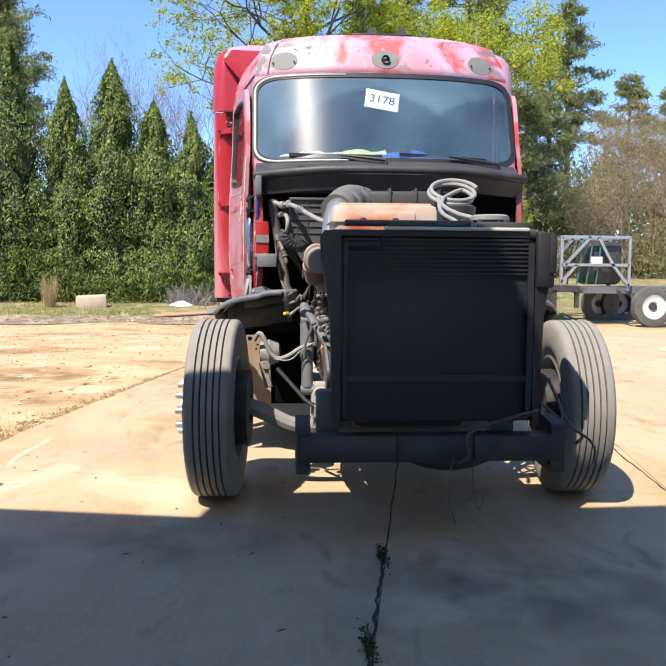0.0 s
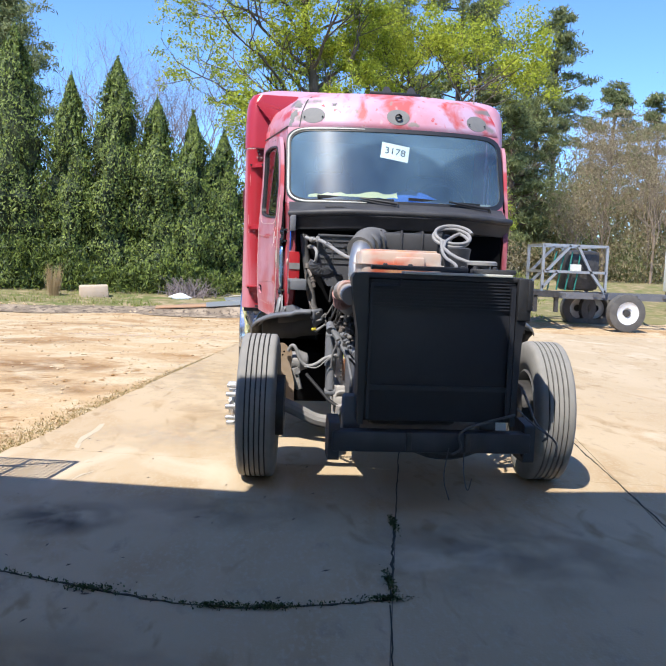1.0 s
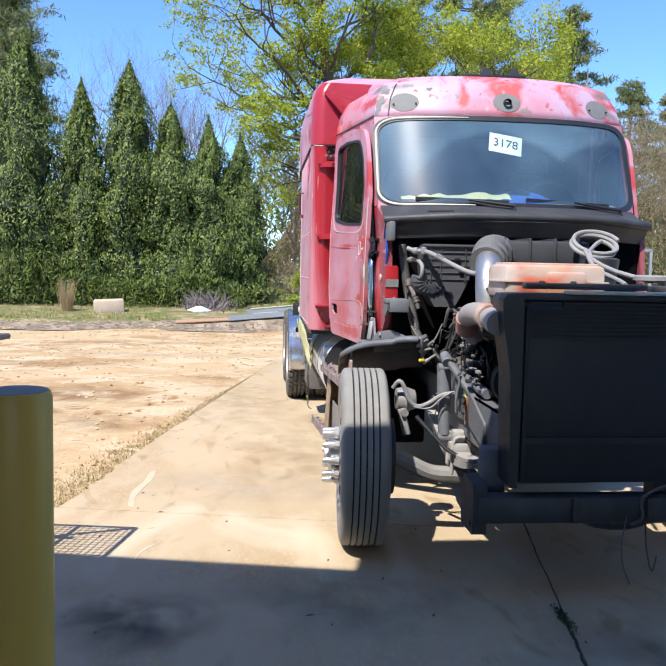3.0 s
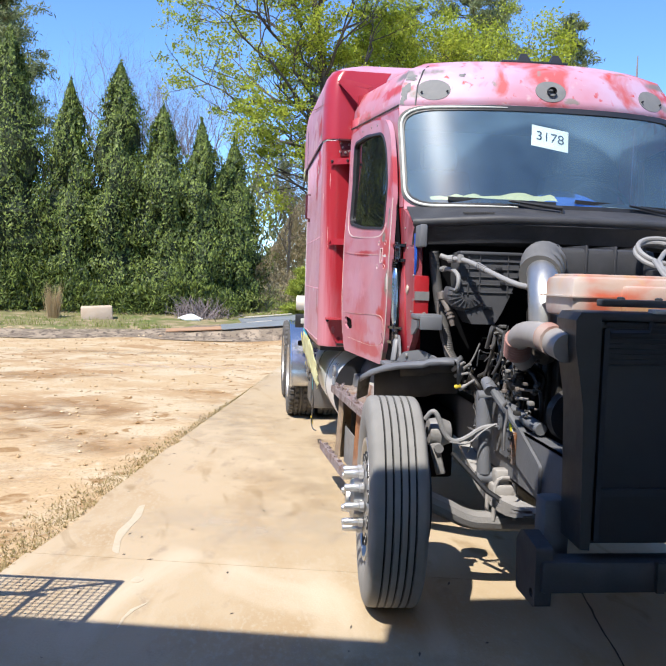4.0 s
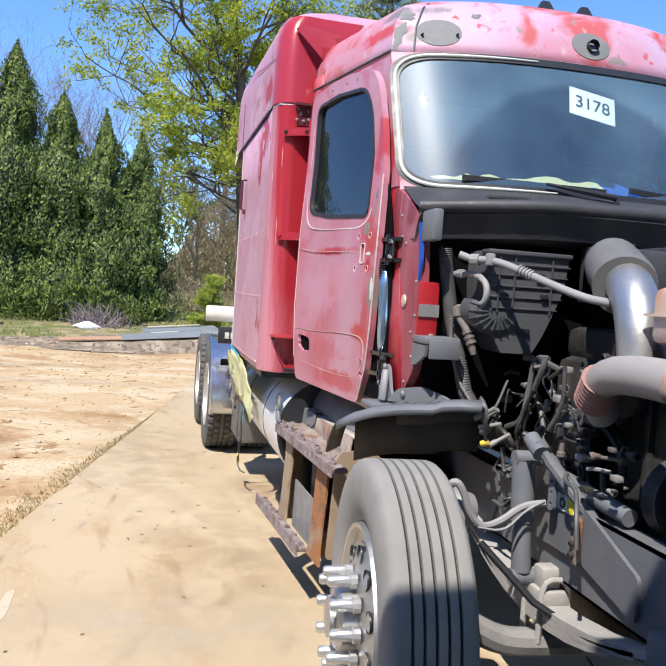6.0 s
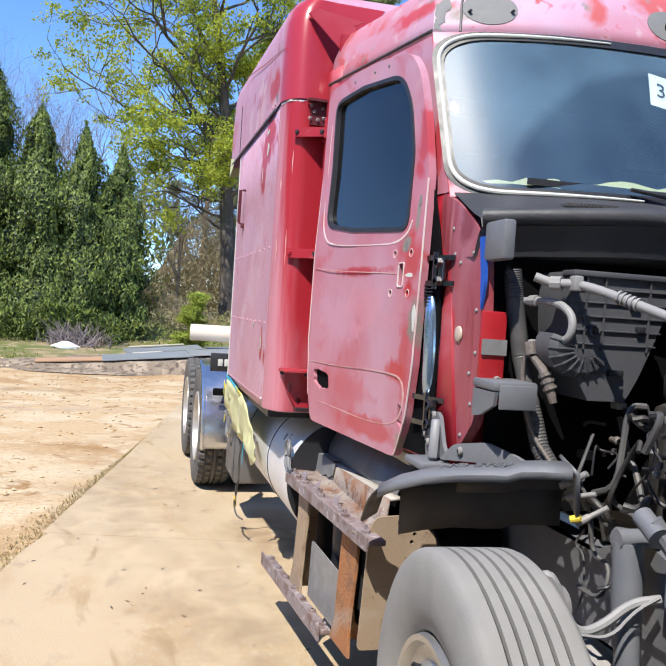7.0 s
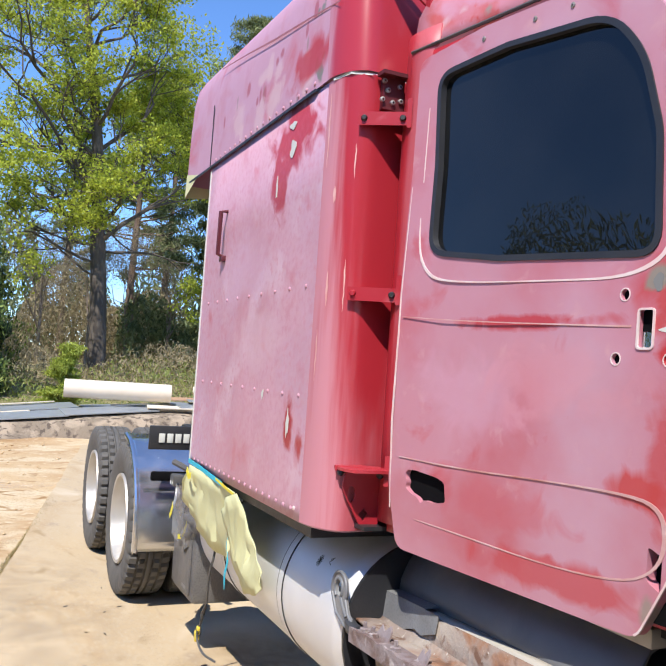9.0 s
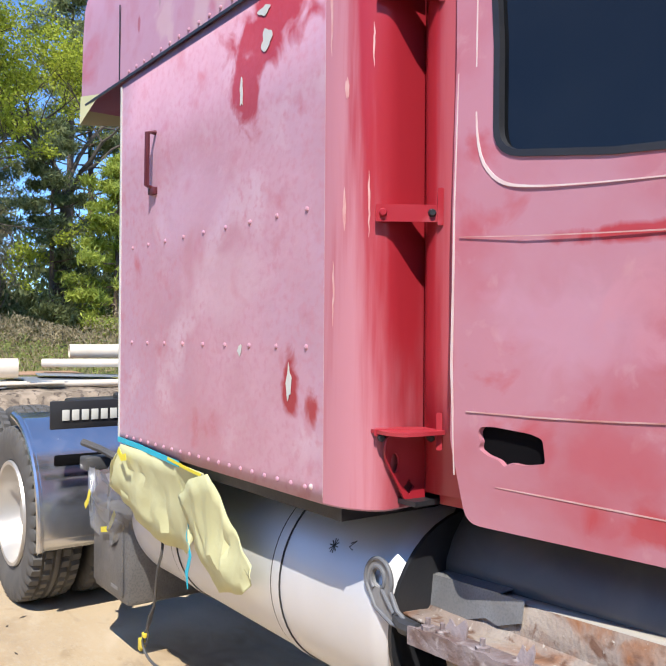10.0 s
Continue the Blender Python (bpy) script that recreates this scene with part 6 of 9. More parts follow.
for sx in (1.11, 2.03):
    sp = Mesh()
    for k, (dz, ln) in enumerate(((0.0, 0.72), (-0.025, 0.6), (-0.05, 0.48))):
        pts = []
        for j in range(9):
            t = -1 + 2 * j / 8
            pts.append((sx, 5.97 + t * ln, 0.52 + dz + 0.13 * t * t * ln / 0.72))
        for a, b in zip(pts, pts[1:]):
            sp.bar(a, b, 0.10, 0.022)
    spo = part("leaf_spring", sp, M_PALESTEEL, truck, "steel leaf spring, coloured pale as if sunlit")
    ub = Mesh()
    ub.box(sx - 0.06, sx + 0.06, 5.90, 6.04, 0.53, 0.585, 0.01)
    ub.box(sx - 0.045, sx + 0.035, 5.93, 6.01, 0.58, 0.66, 0.015)
    for y in (5.91, 6.03):
        ub.tube([(sx - 0.055, y, 0.40), (sx - 0.055, y, 0.58), (sx - 0.035, y, 0.625), (sx + 0.035, y, 0.625), (sx + 0.055, y, 0.58), (sx + 0.055, y, 0.40)], 0.011, 8, smooth=1)
    part("u_bolt_clamp", ub, M_PALESTEEL, spo)
    hg = Mesh().box(sx - 0.07, sx + 0.05, 5.18, 5.30, 0.40, 0.72, 0.02)
    part("spring_hanger", hg, M_FRAME, spo)
    sh = Mesh()
    xo = sx - 0.085 if sx < XC else sx + 0.085
    sh.cyl((xo, 6.02, 0.62), (xo, 6.04, 0.82), 0.036, 14)
    sh.cyl((xo, 6.04, 0.80), (xo, 6.06, 1.02), 0.044, 14)
    sh.cyl((xo - 0.04, 6.06, 1.03), (xo + 0.10, 6.06, 1.03), 0.03, 12)
    sh.cyl((xo - 0.04, 6.02, 0.60), (xo + 0.05, 6.02, 0.60), 0.032, 12)
    part("shock_absorber", sh, M_GREYPL, truck, "grey dusty shock absorber")
    st = Mesh()
    s = 1 if sx < XC else -1
    st.tube([(xo - 0.02 * s, 5.93, 1.12), (xo + 0.02 * s, 5.90, 1.05), (xo + 0.22 * s, 5.62, 0.72), (xo + 0.26 * s, 5.55, 0.62)], 0.024, 10)
    st.cyl((xo - 0.02 * s, 5.90, 1.08), (xo - 0.02 * s, 5.98, 1.12), 0.03, 12)
    part("diagonal_brace", st, M_GREYPL, truck, "grey diagonal engine brace")
    cm = Mesh()
    cxx = 0.79 if sx < XC else 2.35
    cm.lathe([(-0.06, 0.03), (-0.055, 0.07), (-0.01, 0.078), (0.0, 0.085), (0.01, 0.078), (0.06, 0.06), (0.07, 0.03)], (cxx, 6.10, 0.825), "x", 20)
    part("brake_chamber", cm, M_STEEL, truck, "dusty brake chamber")
    bh = Mesh()
    bh.tube([(cxx - 0.09 * s, 6.02, 0.91), (cxx - 0.06 * s, 5.99, 0.965), (cxx - 0.03 * s, 5.98, 0.93), (cxx + 0.0 * s, 5.98, 0.84), (cxx + 0.05 * s, 5.98, 0.795), (cxx + 0.12 * s, 5.98, 0.815), (cxx + 0.20 * s, 5.98, 0.875), (cxx + 0.28 * s, 5.96, 0.89)], 0.0135, 8, smooth=2)
    bh.tube([(cxx + 0.03 * s, 5.965, 0.80), (cxx + 0.13 * s, 5.96, 0.785), (cxx + 0.20 * s, 5.96, 0.86), (cxx + 0.27 * s, 5.95, 0.90)], 0.005, 6, smooth=2)
    part("brake_hose", bh, M_PALEHOSE, truck, "grey brake hose")
    sl = Mesh()
    sl.bar((cxx - 0.04 * s, 6.02, 0.78), (cxx + 0.0 * s, 6.0, 0.62), 0.02, 0.05, 0.006)
    sl.cyl((cxx - 0.02 * s, 6.02, 0.76), (cxx - 0.02 * s, 5.98, 0.76), 0.025, 10)
    part("slack_adjuster", sl, M_STEEL, truck)
    drl = Mesh()
    drl.tube([(cxx + 0.05 * s, 5.98, 0.74), (cxx + 0.22 * s, 5.88, 0.56), (cxx + 0.36 * s, 5.8, 0.48)], 0.014, 8)
    part("tie_rod", drl, M_BLACK, truck)
dl = Mesh().plate(rounded([(6.38, 0.77), (6.36, 0.90), (6.18, 0.995), (6.09, 1.01), (5.96, 0.975), (5.80, 0.935), (5.45, 0.80), (5.45, 0.66), (5.77, 0.735), (6.13, 0.73), (6.30, 0.74)], 0.02), [], lambda u, v, w: (1.125 - w, u, v), 0.015)
link = Mesh().plate(rounded([(5.935, 0.875), (5.935, 1.07), (5.895, 1.075), (5.895, 0.88)], 0.015, 3), [[(5.915 + 0.008 * math.cos(a), z_ + 0.008 * math.sin(a)) for a in [2 * math.pi * k / 8 for k in range(8)]] for z_ in (0.90, 0.94, 0.98, 1.045)], lambda u, v, w: (1.075 - w, u, v), 0.012)
part("drilled_link", link, M_GREYPL, truck, "grey drilled link bar")
rpl = Mesh().box(1.088, 1.108, 5.762, 5.808, 0.73, 0.89, 0.003)
rplo = part("rusty_tab", rpl, M_RUST, truck, "rusty bolted tab on the frame")
for z_ in (0.86, 0.80, 0.76):
    part("bolt", Mesh().lathe([(-0.016, 0.006), (-0.012, 0.012), (0.0, 0.012)], (1.088, 5.785, z_), "x", 8), M_ENGINE, rplo)
ut = Mesh().tube([(1.15, 6.30, 0.97), (1.14, 6.21, 0.985), (1.14, 6.06, 0.985), (1.15, 5.85, 0.965), (1.17, 5.60, 0.94)], 0.03, 12, smooth=1)
part("cross_tube", ut, M_GREYPL, truck, "blue-grey tube along the frame")
part("frame_gusset", dl, M_FRAME, truck, "grey frame gusset plate")
lab = Mesh().box(1.104, 1.109, 5.82, 5.94, 0.88, 0.935)
lb = part("warning_label", lab, M_WHITE, truck, "small white and yellow warning sticker")
lab = Mesh().box(1.100, 1.103, 5.825, 5.865, 0.885, 0.93)
part("yellow_field", lab, M_TAPE, lb)
lab = Mesh().lathe([(-0.002, 0.013), (-0.002, 0.018), (0.003, 0.018)], (1.103, 5.90, 0.908), "x", 16)
part("ring_mark", lab, M_INK, lb)

# --- radiator stack
core = Mesh()
core.box(1.10, 2.06, 4.965, 5.06, 0.60, 1.50, 0.012)
rad = part("radiator", core, M_CORE, truck, "black radiator and cooler stack")
rad.location.x = 0.035
for s in (-1, 1):
    side_l = Mesh()
    xi = 1.582 + s * 0.475
    xo = [0.555, 0.575, 0.572, 0.548, 0.528, 0.52, 0.515, 0.51]
    zz = [1.53, 1.50, 1.40, 1.27, 1.15, 0.95, 0.75, 0.58]
    r1 = [(1.582 + s * o, 4.955, z) for o, z in zip(xo, zz)]
    r0 = [(xi, 4.945, z) for z in zz]
    r2 = [(1.582 + s * (o - 0.01), 5.18, z) for o, z in zip(xo, zz)]
    r3 = [(xi, 5.20, z) for z in zz]
    side_l.loft([r0, r1, r2, r3], False)
    part("radiator_shroud", side_l, M_BLACK, rad, "black moulded side tanks")
topb = Mesh()
topb.box(1.06, 2.10, 4.95, 5.16, 1.50, 1.535, 0.01)
part("top_tank", topb, M_DUSTY, rad, "dusty top rail")
for k in range(9):
    z = 1.49 - k * 0.0205
    sl = Mesh().box(1.13, 2.02, 4.948, 4.966, z - 0.004, z + 0.004)
    part("cooler_slat", sl, M_CORE, rad)
fr2 = Mesh()
fr2.box(1.12, 1.14, 4.94, 4.966, 0.62, 1.47)
fr2.box(2.02, 2.05, 4.94, 4.966, 0.62, 1.47)
fr2.box(1.13, 2.04, 4.945, 4.966, 0.80, 0.83)
fr2.tube([(1.14, 4.94, 1.455), (1.30, 4.94, 1.46), (1.31, 4.94, 1.50)], 0.010, 6)
part("core_frame", fr2, M_CORE, rad)
strip_m = Mesh().box(1.32, 2.02, 4.935, 5.0, 1.533, 1.55, 0.004)
part("pale_rail", strip_m, M_FILLER, rad, "pale top edge strip")
bpl = Mesh()
bpl.box(1.13, 1.75, 5.0, 5.06, 1.555, 1.585, 0.006)
bpl.box(1.78, 2.06, 5.0, 5.08, 1.55, 1.58, 0.006)
for x in (1.22, 1.38, 1.72, 1.80, 1.93):
    bpl.lathe([(0, 0.016), (0.012, 0.016), (0.016, 0.008)], (x, 5.03, 1.58), "z", 8)
part("mount_rail", bpl, M_DUSTY, rad, "dusty bolted mounting rail")
latch = Mesh().box(2.06, 2.15, 4.93, 5.04, 1.26, 1.53, 0.012)
latch.box(2.12, 2.155, 4.92, 5.0, 1.33, 1.52, 0.006)
part("latch_bracket", latch, M_BLACK, rad)
resv = Mesh()
resv.box(1.12, 1.66, 5.20, 5.52, 1.50, 1.675, 0.03)
resv.box(1.34, 1.54, 5.16, 5.25, 1.52, 1.64, 0.02)
resv.box(1.15, 1.63, 5.23, 5.49, 1.668, 1.685, 0.008)
resv.box(1.105, 1.67, 5.19, 5.53, 1.585, 1.592)
rs = part("coolant_reservoir", resv, M_TRANSL, truck, "stained translucent coolant reservoir")
rcap = Mesh().lathe([(0, 0.10), (0.02, 0.10), (0.028, 0.085), (0.028, 0.001)], (1.95, 5.28, 1.605), "z", 24)
part("filler_cap", rcap, M_PALEHOSE, truck, "flat grey cap")
coil = Mesh()
cp = []
for k in range(44):
    a = 2 * math.pi * k / 20
    cp.append((1.90 + 0.135 * math.cos(a) - 0.03 * k / 44, 5.90 + 0.10 * math.sin(a), 1.835 - 0.05 * k / 44 + 0.065 * math.sin(a)))
coil.tube(cp + [(1.76, 5.72, 1.74), (1.80, 5.50, 1.66), (1.90, 5.30, 1.61), (1.98, 5.2, 1.59)], 0.013, 8, smooth=1)
coil.tube([(1.78, 5.78, 1.77), (1.74, 5.55, 1.66), (1.78, 5.30, 1.60), (1.74, 5.15, 1.58)], 0.012, 8, smooth=2)
coil.tube([(1.70, 5.60, 1.68), (1.56, 5.45, 1.665), (1.46, 5.3, 1.63)], 0.008, 8, smooth=2)
part("coiled_hose", coil, M_PALEHOSE, truck, "coiled grey hose on the engine")
can = Mesh().lathe([(-0.12, 0.10), (0.0, 0.115), (0.04, 0.12), (0.05, 0.10), (0.05, 0.001)], (1.90, 5.86, 1.68), "z", 24)
part("air_cleaner_can", can, M_DUSTY, truck)

# crossmember at the front
cross = Mesh()
cross.box(0.95, 2.24, 4.94, 5.06, 0.40, 0.535, 0.02)
cx_o = part("front_crossmember", cross, M_DUSTY, truck, "dark front crossmember")
for x0, x1 in ((0.93, 1.0), (2.20, 2.28)):
    e = Mesh().plate(rounded([(4.96, 0.34), (4.96, 0.585), (5.14, 0.61), (5.20, 0.55), (5.18, 0.34)], 0.02), [[(5.0 + 0.02 * math.cos(a), 0.39 + 0.02 * math.sin(a)) for a in [2 * math.pi * k / 10 for k in range(10)]]], lambda u, v, w, x0=x0: (x0 + w, u, v), 0.07)
    part("end_plate", e, M_DUSTY, cx_o)
for x0 in (1.42, 1.80):
    tb = Mesh().box(x0, x0 + 0.035, 4.915, 4.945, 0.41, 0.535, 0.004)
    part("tow_bracket", tb, M_ENGINE, cx_o)
loomw = Mesh()
loomw.tube([(2.12, 4.93, 0.66), (1.95, 4.91, 0.62), (1.80, 4.90, 0.575), (1.74, 4.895, 0.53), (1.78, 4.90, 0.44), (1.72, 4.92, 0.40)], 0.009, 6, smooth=2)
loomw.tube([(2.16, 4.92, 0.82), (2.19, 4.86, 0.72), (2.22, 4.82, 0.62), (2.30, 4.78, 0.56), (2.26, 4.80, 0.52)], 0.008, 6, smooth=2)
loomw.tube([(2.13, 4.93, 0.70), (2.2, 4.80, 0.62), (2.33, 4.72, 0.54), (2.32, 4.72, 0.44)], 0.006, 6, smooth=2)
loomw.tube([(1.80, 4.93, 0.44), (1.79, 4.90, 0.3), (1.82, 4.88, 0.15), (1.85, 4.90, 0.25)], 0.004, 6, smooth=2)
loomw.tube([(1.70, 4.93, 0.44), (1.66, 4.9, 0.25), (1.70, 4.86, 0.12)], 0.004, 6, smooth=2)
part("wiring_loom", loomw, M_HOSE, cx_o, "loose dangling wires")
sump = Mesh().tube([(1.5, 5.05, 0.42), (1.62, 5.03, 0.38), (1.78, 5.03, 0.38), (1.9, 5.05, 0.42)], 0.04, 10, smooth=1)
part("tow_loop", sump, M_ENGINE, cx_o)

# --- engine bay
eng = Mesh()
eng.box(1.30, 1.84, 5.45, 6.40, 0.75, 1.40, 0.05)
engo = part("engine_block", eng, M_ENGINE, truck, "greasy dark diesel engine")
part("rocker_cover", Mesh().box(1.34, 1.80, 5.40, 6.40, 1.38, 1.52, 0.04), M_ENGINE, engo)
part("oil_pan", Mesh().box(1.25, 1.90, 5.5, 6.3, 0.45, 0.78, 0.06), M_ENGINE, engo)
for k in range(6):
    y = 5.55 + k * 0.14
    rbm = Mesh().box(1.275, 1.31, y, y + 0.03, 0.85, 1.36, 0.008)
    part("block_rib", rbm, M_ENGINE, engo)
alt = Mesh()
alt.lathe([(-0.09, 0.05), (-0.08, 0.085), (-0.03, 0.095), (-0.025, 0.088), (0.03, 0.088), (0.035, 0.095), (0.08, 0.08), (0.09, 0.03)], (1.20, 5.95, 1.14), "y", 22)
alt.lathe([(-0.13, 0.06), (-0.125, 0.07), (-0.11, 0.055), (-0.10, 0.07), (-0.095, 0.06)], (1.20, 5.95, 1.14), "y", 22)
part("alternator", alt, M_ENGINE, truck, "greasy dark alternator")
pul = Mesh()
for (x, y, z, r_) in ((1.30, 5.52, 1.02, 0.13), (1.24, 5.60, 0.80, 0.07), (1.50, 5.42, 0.85, 0.15)):
    pul.lathe([(-0.04, r_ * 0.3), (-0.035, r_), (-0.012, r_ * 0.92), (0.012, r_ * 0.92), (0.035, r_), (0.04, r_ * 0.3)], (x, y, z), "y", 26)
part("pulley", pul, M_ENGINE, truck)
turbo = Mesh()
turbo.tube([(1.16, 5.72, 1.30), (1.18, 5.80, 1.34), (1.24, 5.88, 1.33)], 0.05, 14)
turbo.lathe([(-0.05, 0.03), (-0.04, 0.075), (0.0, 0.09), (0.04, 0.075), (0.05, 0.03)], (1.24, 5.80, 1.32), "x", 20)
for (x, y, z) in ((1.12, 5.80, 1.27), (1.16, 5.84, 1.22), (1.10, 5.74, 1.32)):
    turbo.lathe([(-0.03, 0.02), (-0.02, 0.03), (0.02, 0.03), (0.03, 0.02)], (x, y, z), "y", 10)
part("turbo_housing", turbo, M_CAST, truck, "cast turbo and fittings")
duct = Mesh()
duct.tube([(1.05, 5.05, 1.38), (1.04, 5.25, 1.41), (1.04, 5.45, 1.41), (1.04, 5.60, 1.39), (1.06, 5.68, 1.31), (1.12, 5.72, 1.25)], [0.060] * 3 + [0.058, 0.055, 0.05], 18, smooth=2)
dc = part("charge_air_pipe", duct, mat("dusty_pipe", (0.38, 0.36, 0.345), 0.55, 0.2, var=(0.28, 0.25, 0.24), scale=8), truck, "grey charge air elbow")
for a, b in (((1.04, 5.16, 1.40), (1.04, 5.24, 1.41)), ((1.045, 5.62, 1.375), (1.065, 5.69, 1.30))):
    cb = Mesh()
    A, B = Vector(a), Vector(b)
    cb.tube([A.lerp(B, k / 12) for k in range(13)], [0.063 if k % 2 else 0.067 for k in range(13)], 18)
    part("red_boot", cb, M_REDDUCT, dc, "ribbed red silicone boot")
inlet = Mesh()
inlet.tube([(1.16, 5.60, 1.42), (1.16, 5.62, 1.55), (1.18, 5.70, 1.66), (1.22, 5.86, 1.73)], [0.072, 0.075, 0.075, 0.075], 20, smooth=2)
part("intake_pipe", inlet, M_ALU, truck, "bare aluminium intake elbow")
elb = Mesh()
elb.tube([(1.195, 5.78, 1.685), (1.22, 5.88, 1.73), (1.28, 6.0, 1.765), (1.37, 6.14, 1.76)], [0.09, 0.096, 0.1, 0.1], 22, smooth=2)
for t_ in (0.0, 0.35, 0.75):
    p = Vector((1.195, 5.78, 1.685)).lerp(Vector((1.35, 6.1, 1.76)), t_)
    elb.tube([p - Vector((0.01, 0.018, 0.008)), p + Vector((0.01, 0.018, 0.008))], 0.105, 22)
part("intake_elbow", elb, mat("dusty_intake_rubber", (0.12, 0.12, 0.12), 0.65, var=(0.2, 0.195, 0.19), scale=7), truck, "dusty black rubber intake elbow")
acl = Mesh()
acl.box(1.36, 1.92, 6.02, 6.36, 1.62, 1.83, 0.03)
for x in (1.36, 1.52, 1.68, 1.84):
    acl.box(x, x + 0.015, 6.01, 6.36, 1.62, 1.845, 0.004)
part("air_cleaner", acl, M_DUSTY, truck, "dusty black air cleaner box")
hv = Mesh()
hv.loft([[(x, y, z) for x, y in ((a0, 6.28), (a1, 6.28), (a1 + 0.02, 6.484), (a0, 6.484))] for a0, a1, z in ((1.00, 1.13, 1.40), (0.955, 1.17, 1.47), (0.93, 1.21, 1.56), (0.92, 1.25, 1.66), (0.92, 1.265, 1.78), (0.93, 1.255, 1.80))], True, True, True)
hvo = part("heater_box", hv, M_HVAC, truck, "ribbed dark grey heater box on the firewall")
for k, (xa, xb) in enumerate(((0.925, 1.22), (0.922, 1.235), (0.92, 1.248), (0.92, 1.258), (0.92, 1.265))):
    b_ = Mesh().box(xa - 0.004, xb + 0.004, 6.272, 6.284, 1.575 + k * 0.043, 1.580 + k * 0.043, 0.001)
    part("box_rib", b_, M_HVAC, hvo)
for x_ in (0.965, 1.03, 1.19):
    part("vertical_rib", Mesh().box(x_, x_ + 0.005, 6.272, 6.283, 1.56, 1.785), M_HVAC, hvo)
part("box_boss", Mesh().lathe([(-0.014, 0.013), (-0.014, 0.019), (0.0, 0.020)], (1.0, 6.28, 1.62), "y", 14), M_HVAC, hvo)
part("box_flange", Mesh().box(0.915, 1.272, 6.265, 6.34, 1.785, 1.803, 0.004), M_HVAC, hvo)
sc = Mesh()
sc.loft([[(0.965 + r_ * math.cos(a), 6.285 - d_, 1.56 + 0.8 * r_ * math.sin(a)) for a in [radians(q) for q in range(150, 331, 12)]] for r_, d_ in ((0.115, -0.08), (0.11, 0.0), (0.09, 0.022), (0.03, 0.03))], False)
sco = part("fan_scroll", sc, M_HVAC, hvo, "curved ribbed fan scroll")
for q in range(160, 330, 20):
    a = radians(q)
    part("scroll_rib", Mesh().tube([(0.965 + 0.04 * math.cos(a), 6.252, 1.56 + 0.032 * math.sin(a)), (0.965 + 0.09 * math.cos(a), 6.258, 1.56 + 0.072 * math.sin(a)), (0.965 + 0.113 * math.cos(a), 6.285, 1.56 + 0.092 * math.sin(a))], 0.003, 5), M_HVAC, sco)
for x_, z_, w_ in ((1.12, 1.70, 0.035), (1.15, 1.62, 0.028), (1.06, 1.48, 0.05), (1.13, 1.36, 0.04)):
    part("box_clip", Mesh().box(x_, x_ + w_, 6.262, 6.285, z_, z_ + 0.02, 0.003), M_BLACK, hvo)
hz = Mesh()
hz.tube([(0.82, 6.335, 1.775), (0.866, 6.307, 1.757), (0.92, 6.24, 1.757), (0.97, 6.13, 1.725), (1.04, 5.97, 1.668), (1.10, 5.84, 1.627), (1.14, 5.755, 1.618)], 0.0145, 12, smooth=2)
for k in range(5):
    hz.cyl((0.975 + 0.006 * k, 6.12 - 0.0135 * k, 1.722 - 0.005 * k), (0.978 + 0.006 * k, 6.114 - 0.0135 * k, 1.720 - 0.005 * k), 0.020, 12)
hz.cyl((0.862, 6.31, 1.757), (0.885, 6.285, 1.757), 0.023, 10)
hz.box(0.895, 0.925, 6.225, 6.262, 1.735, 1.782, 0.006)
part("refrigerant_hose", hz, M_PALEHOSE, truck, "grey refrigerant hose with crimped collars")
hz = Mesh()
hz.tube([(0.845, 6.47, 1.70), (0.865, 6.40, 1.703), (0.89, 6.31, 1.70), (0.905, 6.255, 1.67), (0.905, 6.235, 1.63), (0.90, 6.25, 1.585), (0.875, 6.33, 1.568), (0.855, 6.40, 1.566)], 0.0125, 10, smooth=2)
hz.cyl((0.858, 6.425, 1.702), (0.866, 6.395, 1.703), 0.018, 8)
part("heater_hose", hz, M_PALEHOSE, truck, "bent grey heater hose")
hz = Mesh()
hz.cyl((0.84, 6.38, 1.57), (0.845, 6.37, 1.53), 0.020, 10)
hz.tube([(0.845, 6.37, 1.53), (0.87, 6.34, 1.49), (0.885, 6.32, 1.44), (0.90, 6.31, 1.385)], [0.010, 0.016, 0.018, 0.012], 10)
for k in range(3):
    hz.cyl((0.875 + 0.006 * k, 6.332 - 0.006 * k, 1.475 - 0.02 * k), (0.878 + 0.006 * k, 6.329 - 0.006 * k, 1.466 - 0.02 * k), 0.023, 10)
hz.tube([(0.84, 6.38, 1.56), (0.83, 6.40, 1.48), (0.845, 6.39, 1.38), (0.86, 6.36, 1.28), (0.90, 6.30, 1.20)], 0.007, 8, smooth=2)
part("drier_valve", hz, M_CAST, truck, "small tarnished valve and pipe")
hz = Mesh()
spine = [(0.81, 6.47, 1.80), (0.82, 6.46, 1.70), (0.85, 6.45, 1.52), (0.88, 6.41, 1.36), (0.90, 6.37, 1.23), (0.95, 6.30, 1.12)]
cor = []
for a, b in zip(spine, spine[1:]):
    A, B = Vector(a), Vector(b)
    cor += [A.lerp(B, k / 26) for k in range(26)]
hz.tube(cor, [0.0305 if k % 2 else 0.0285 for k in range(len(cor))], 12)
part("corrugated_hose", hz, M_HOSE, truck, "thick corrugated drain hose")
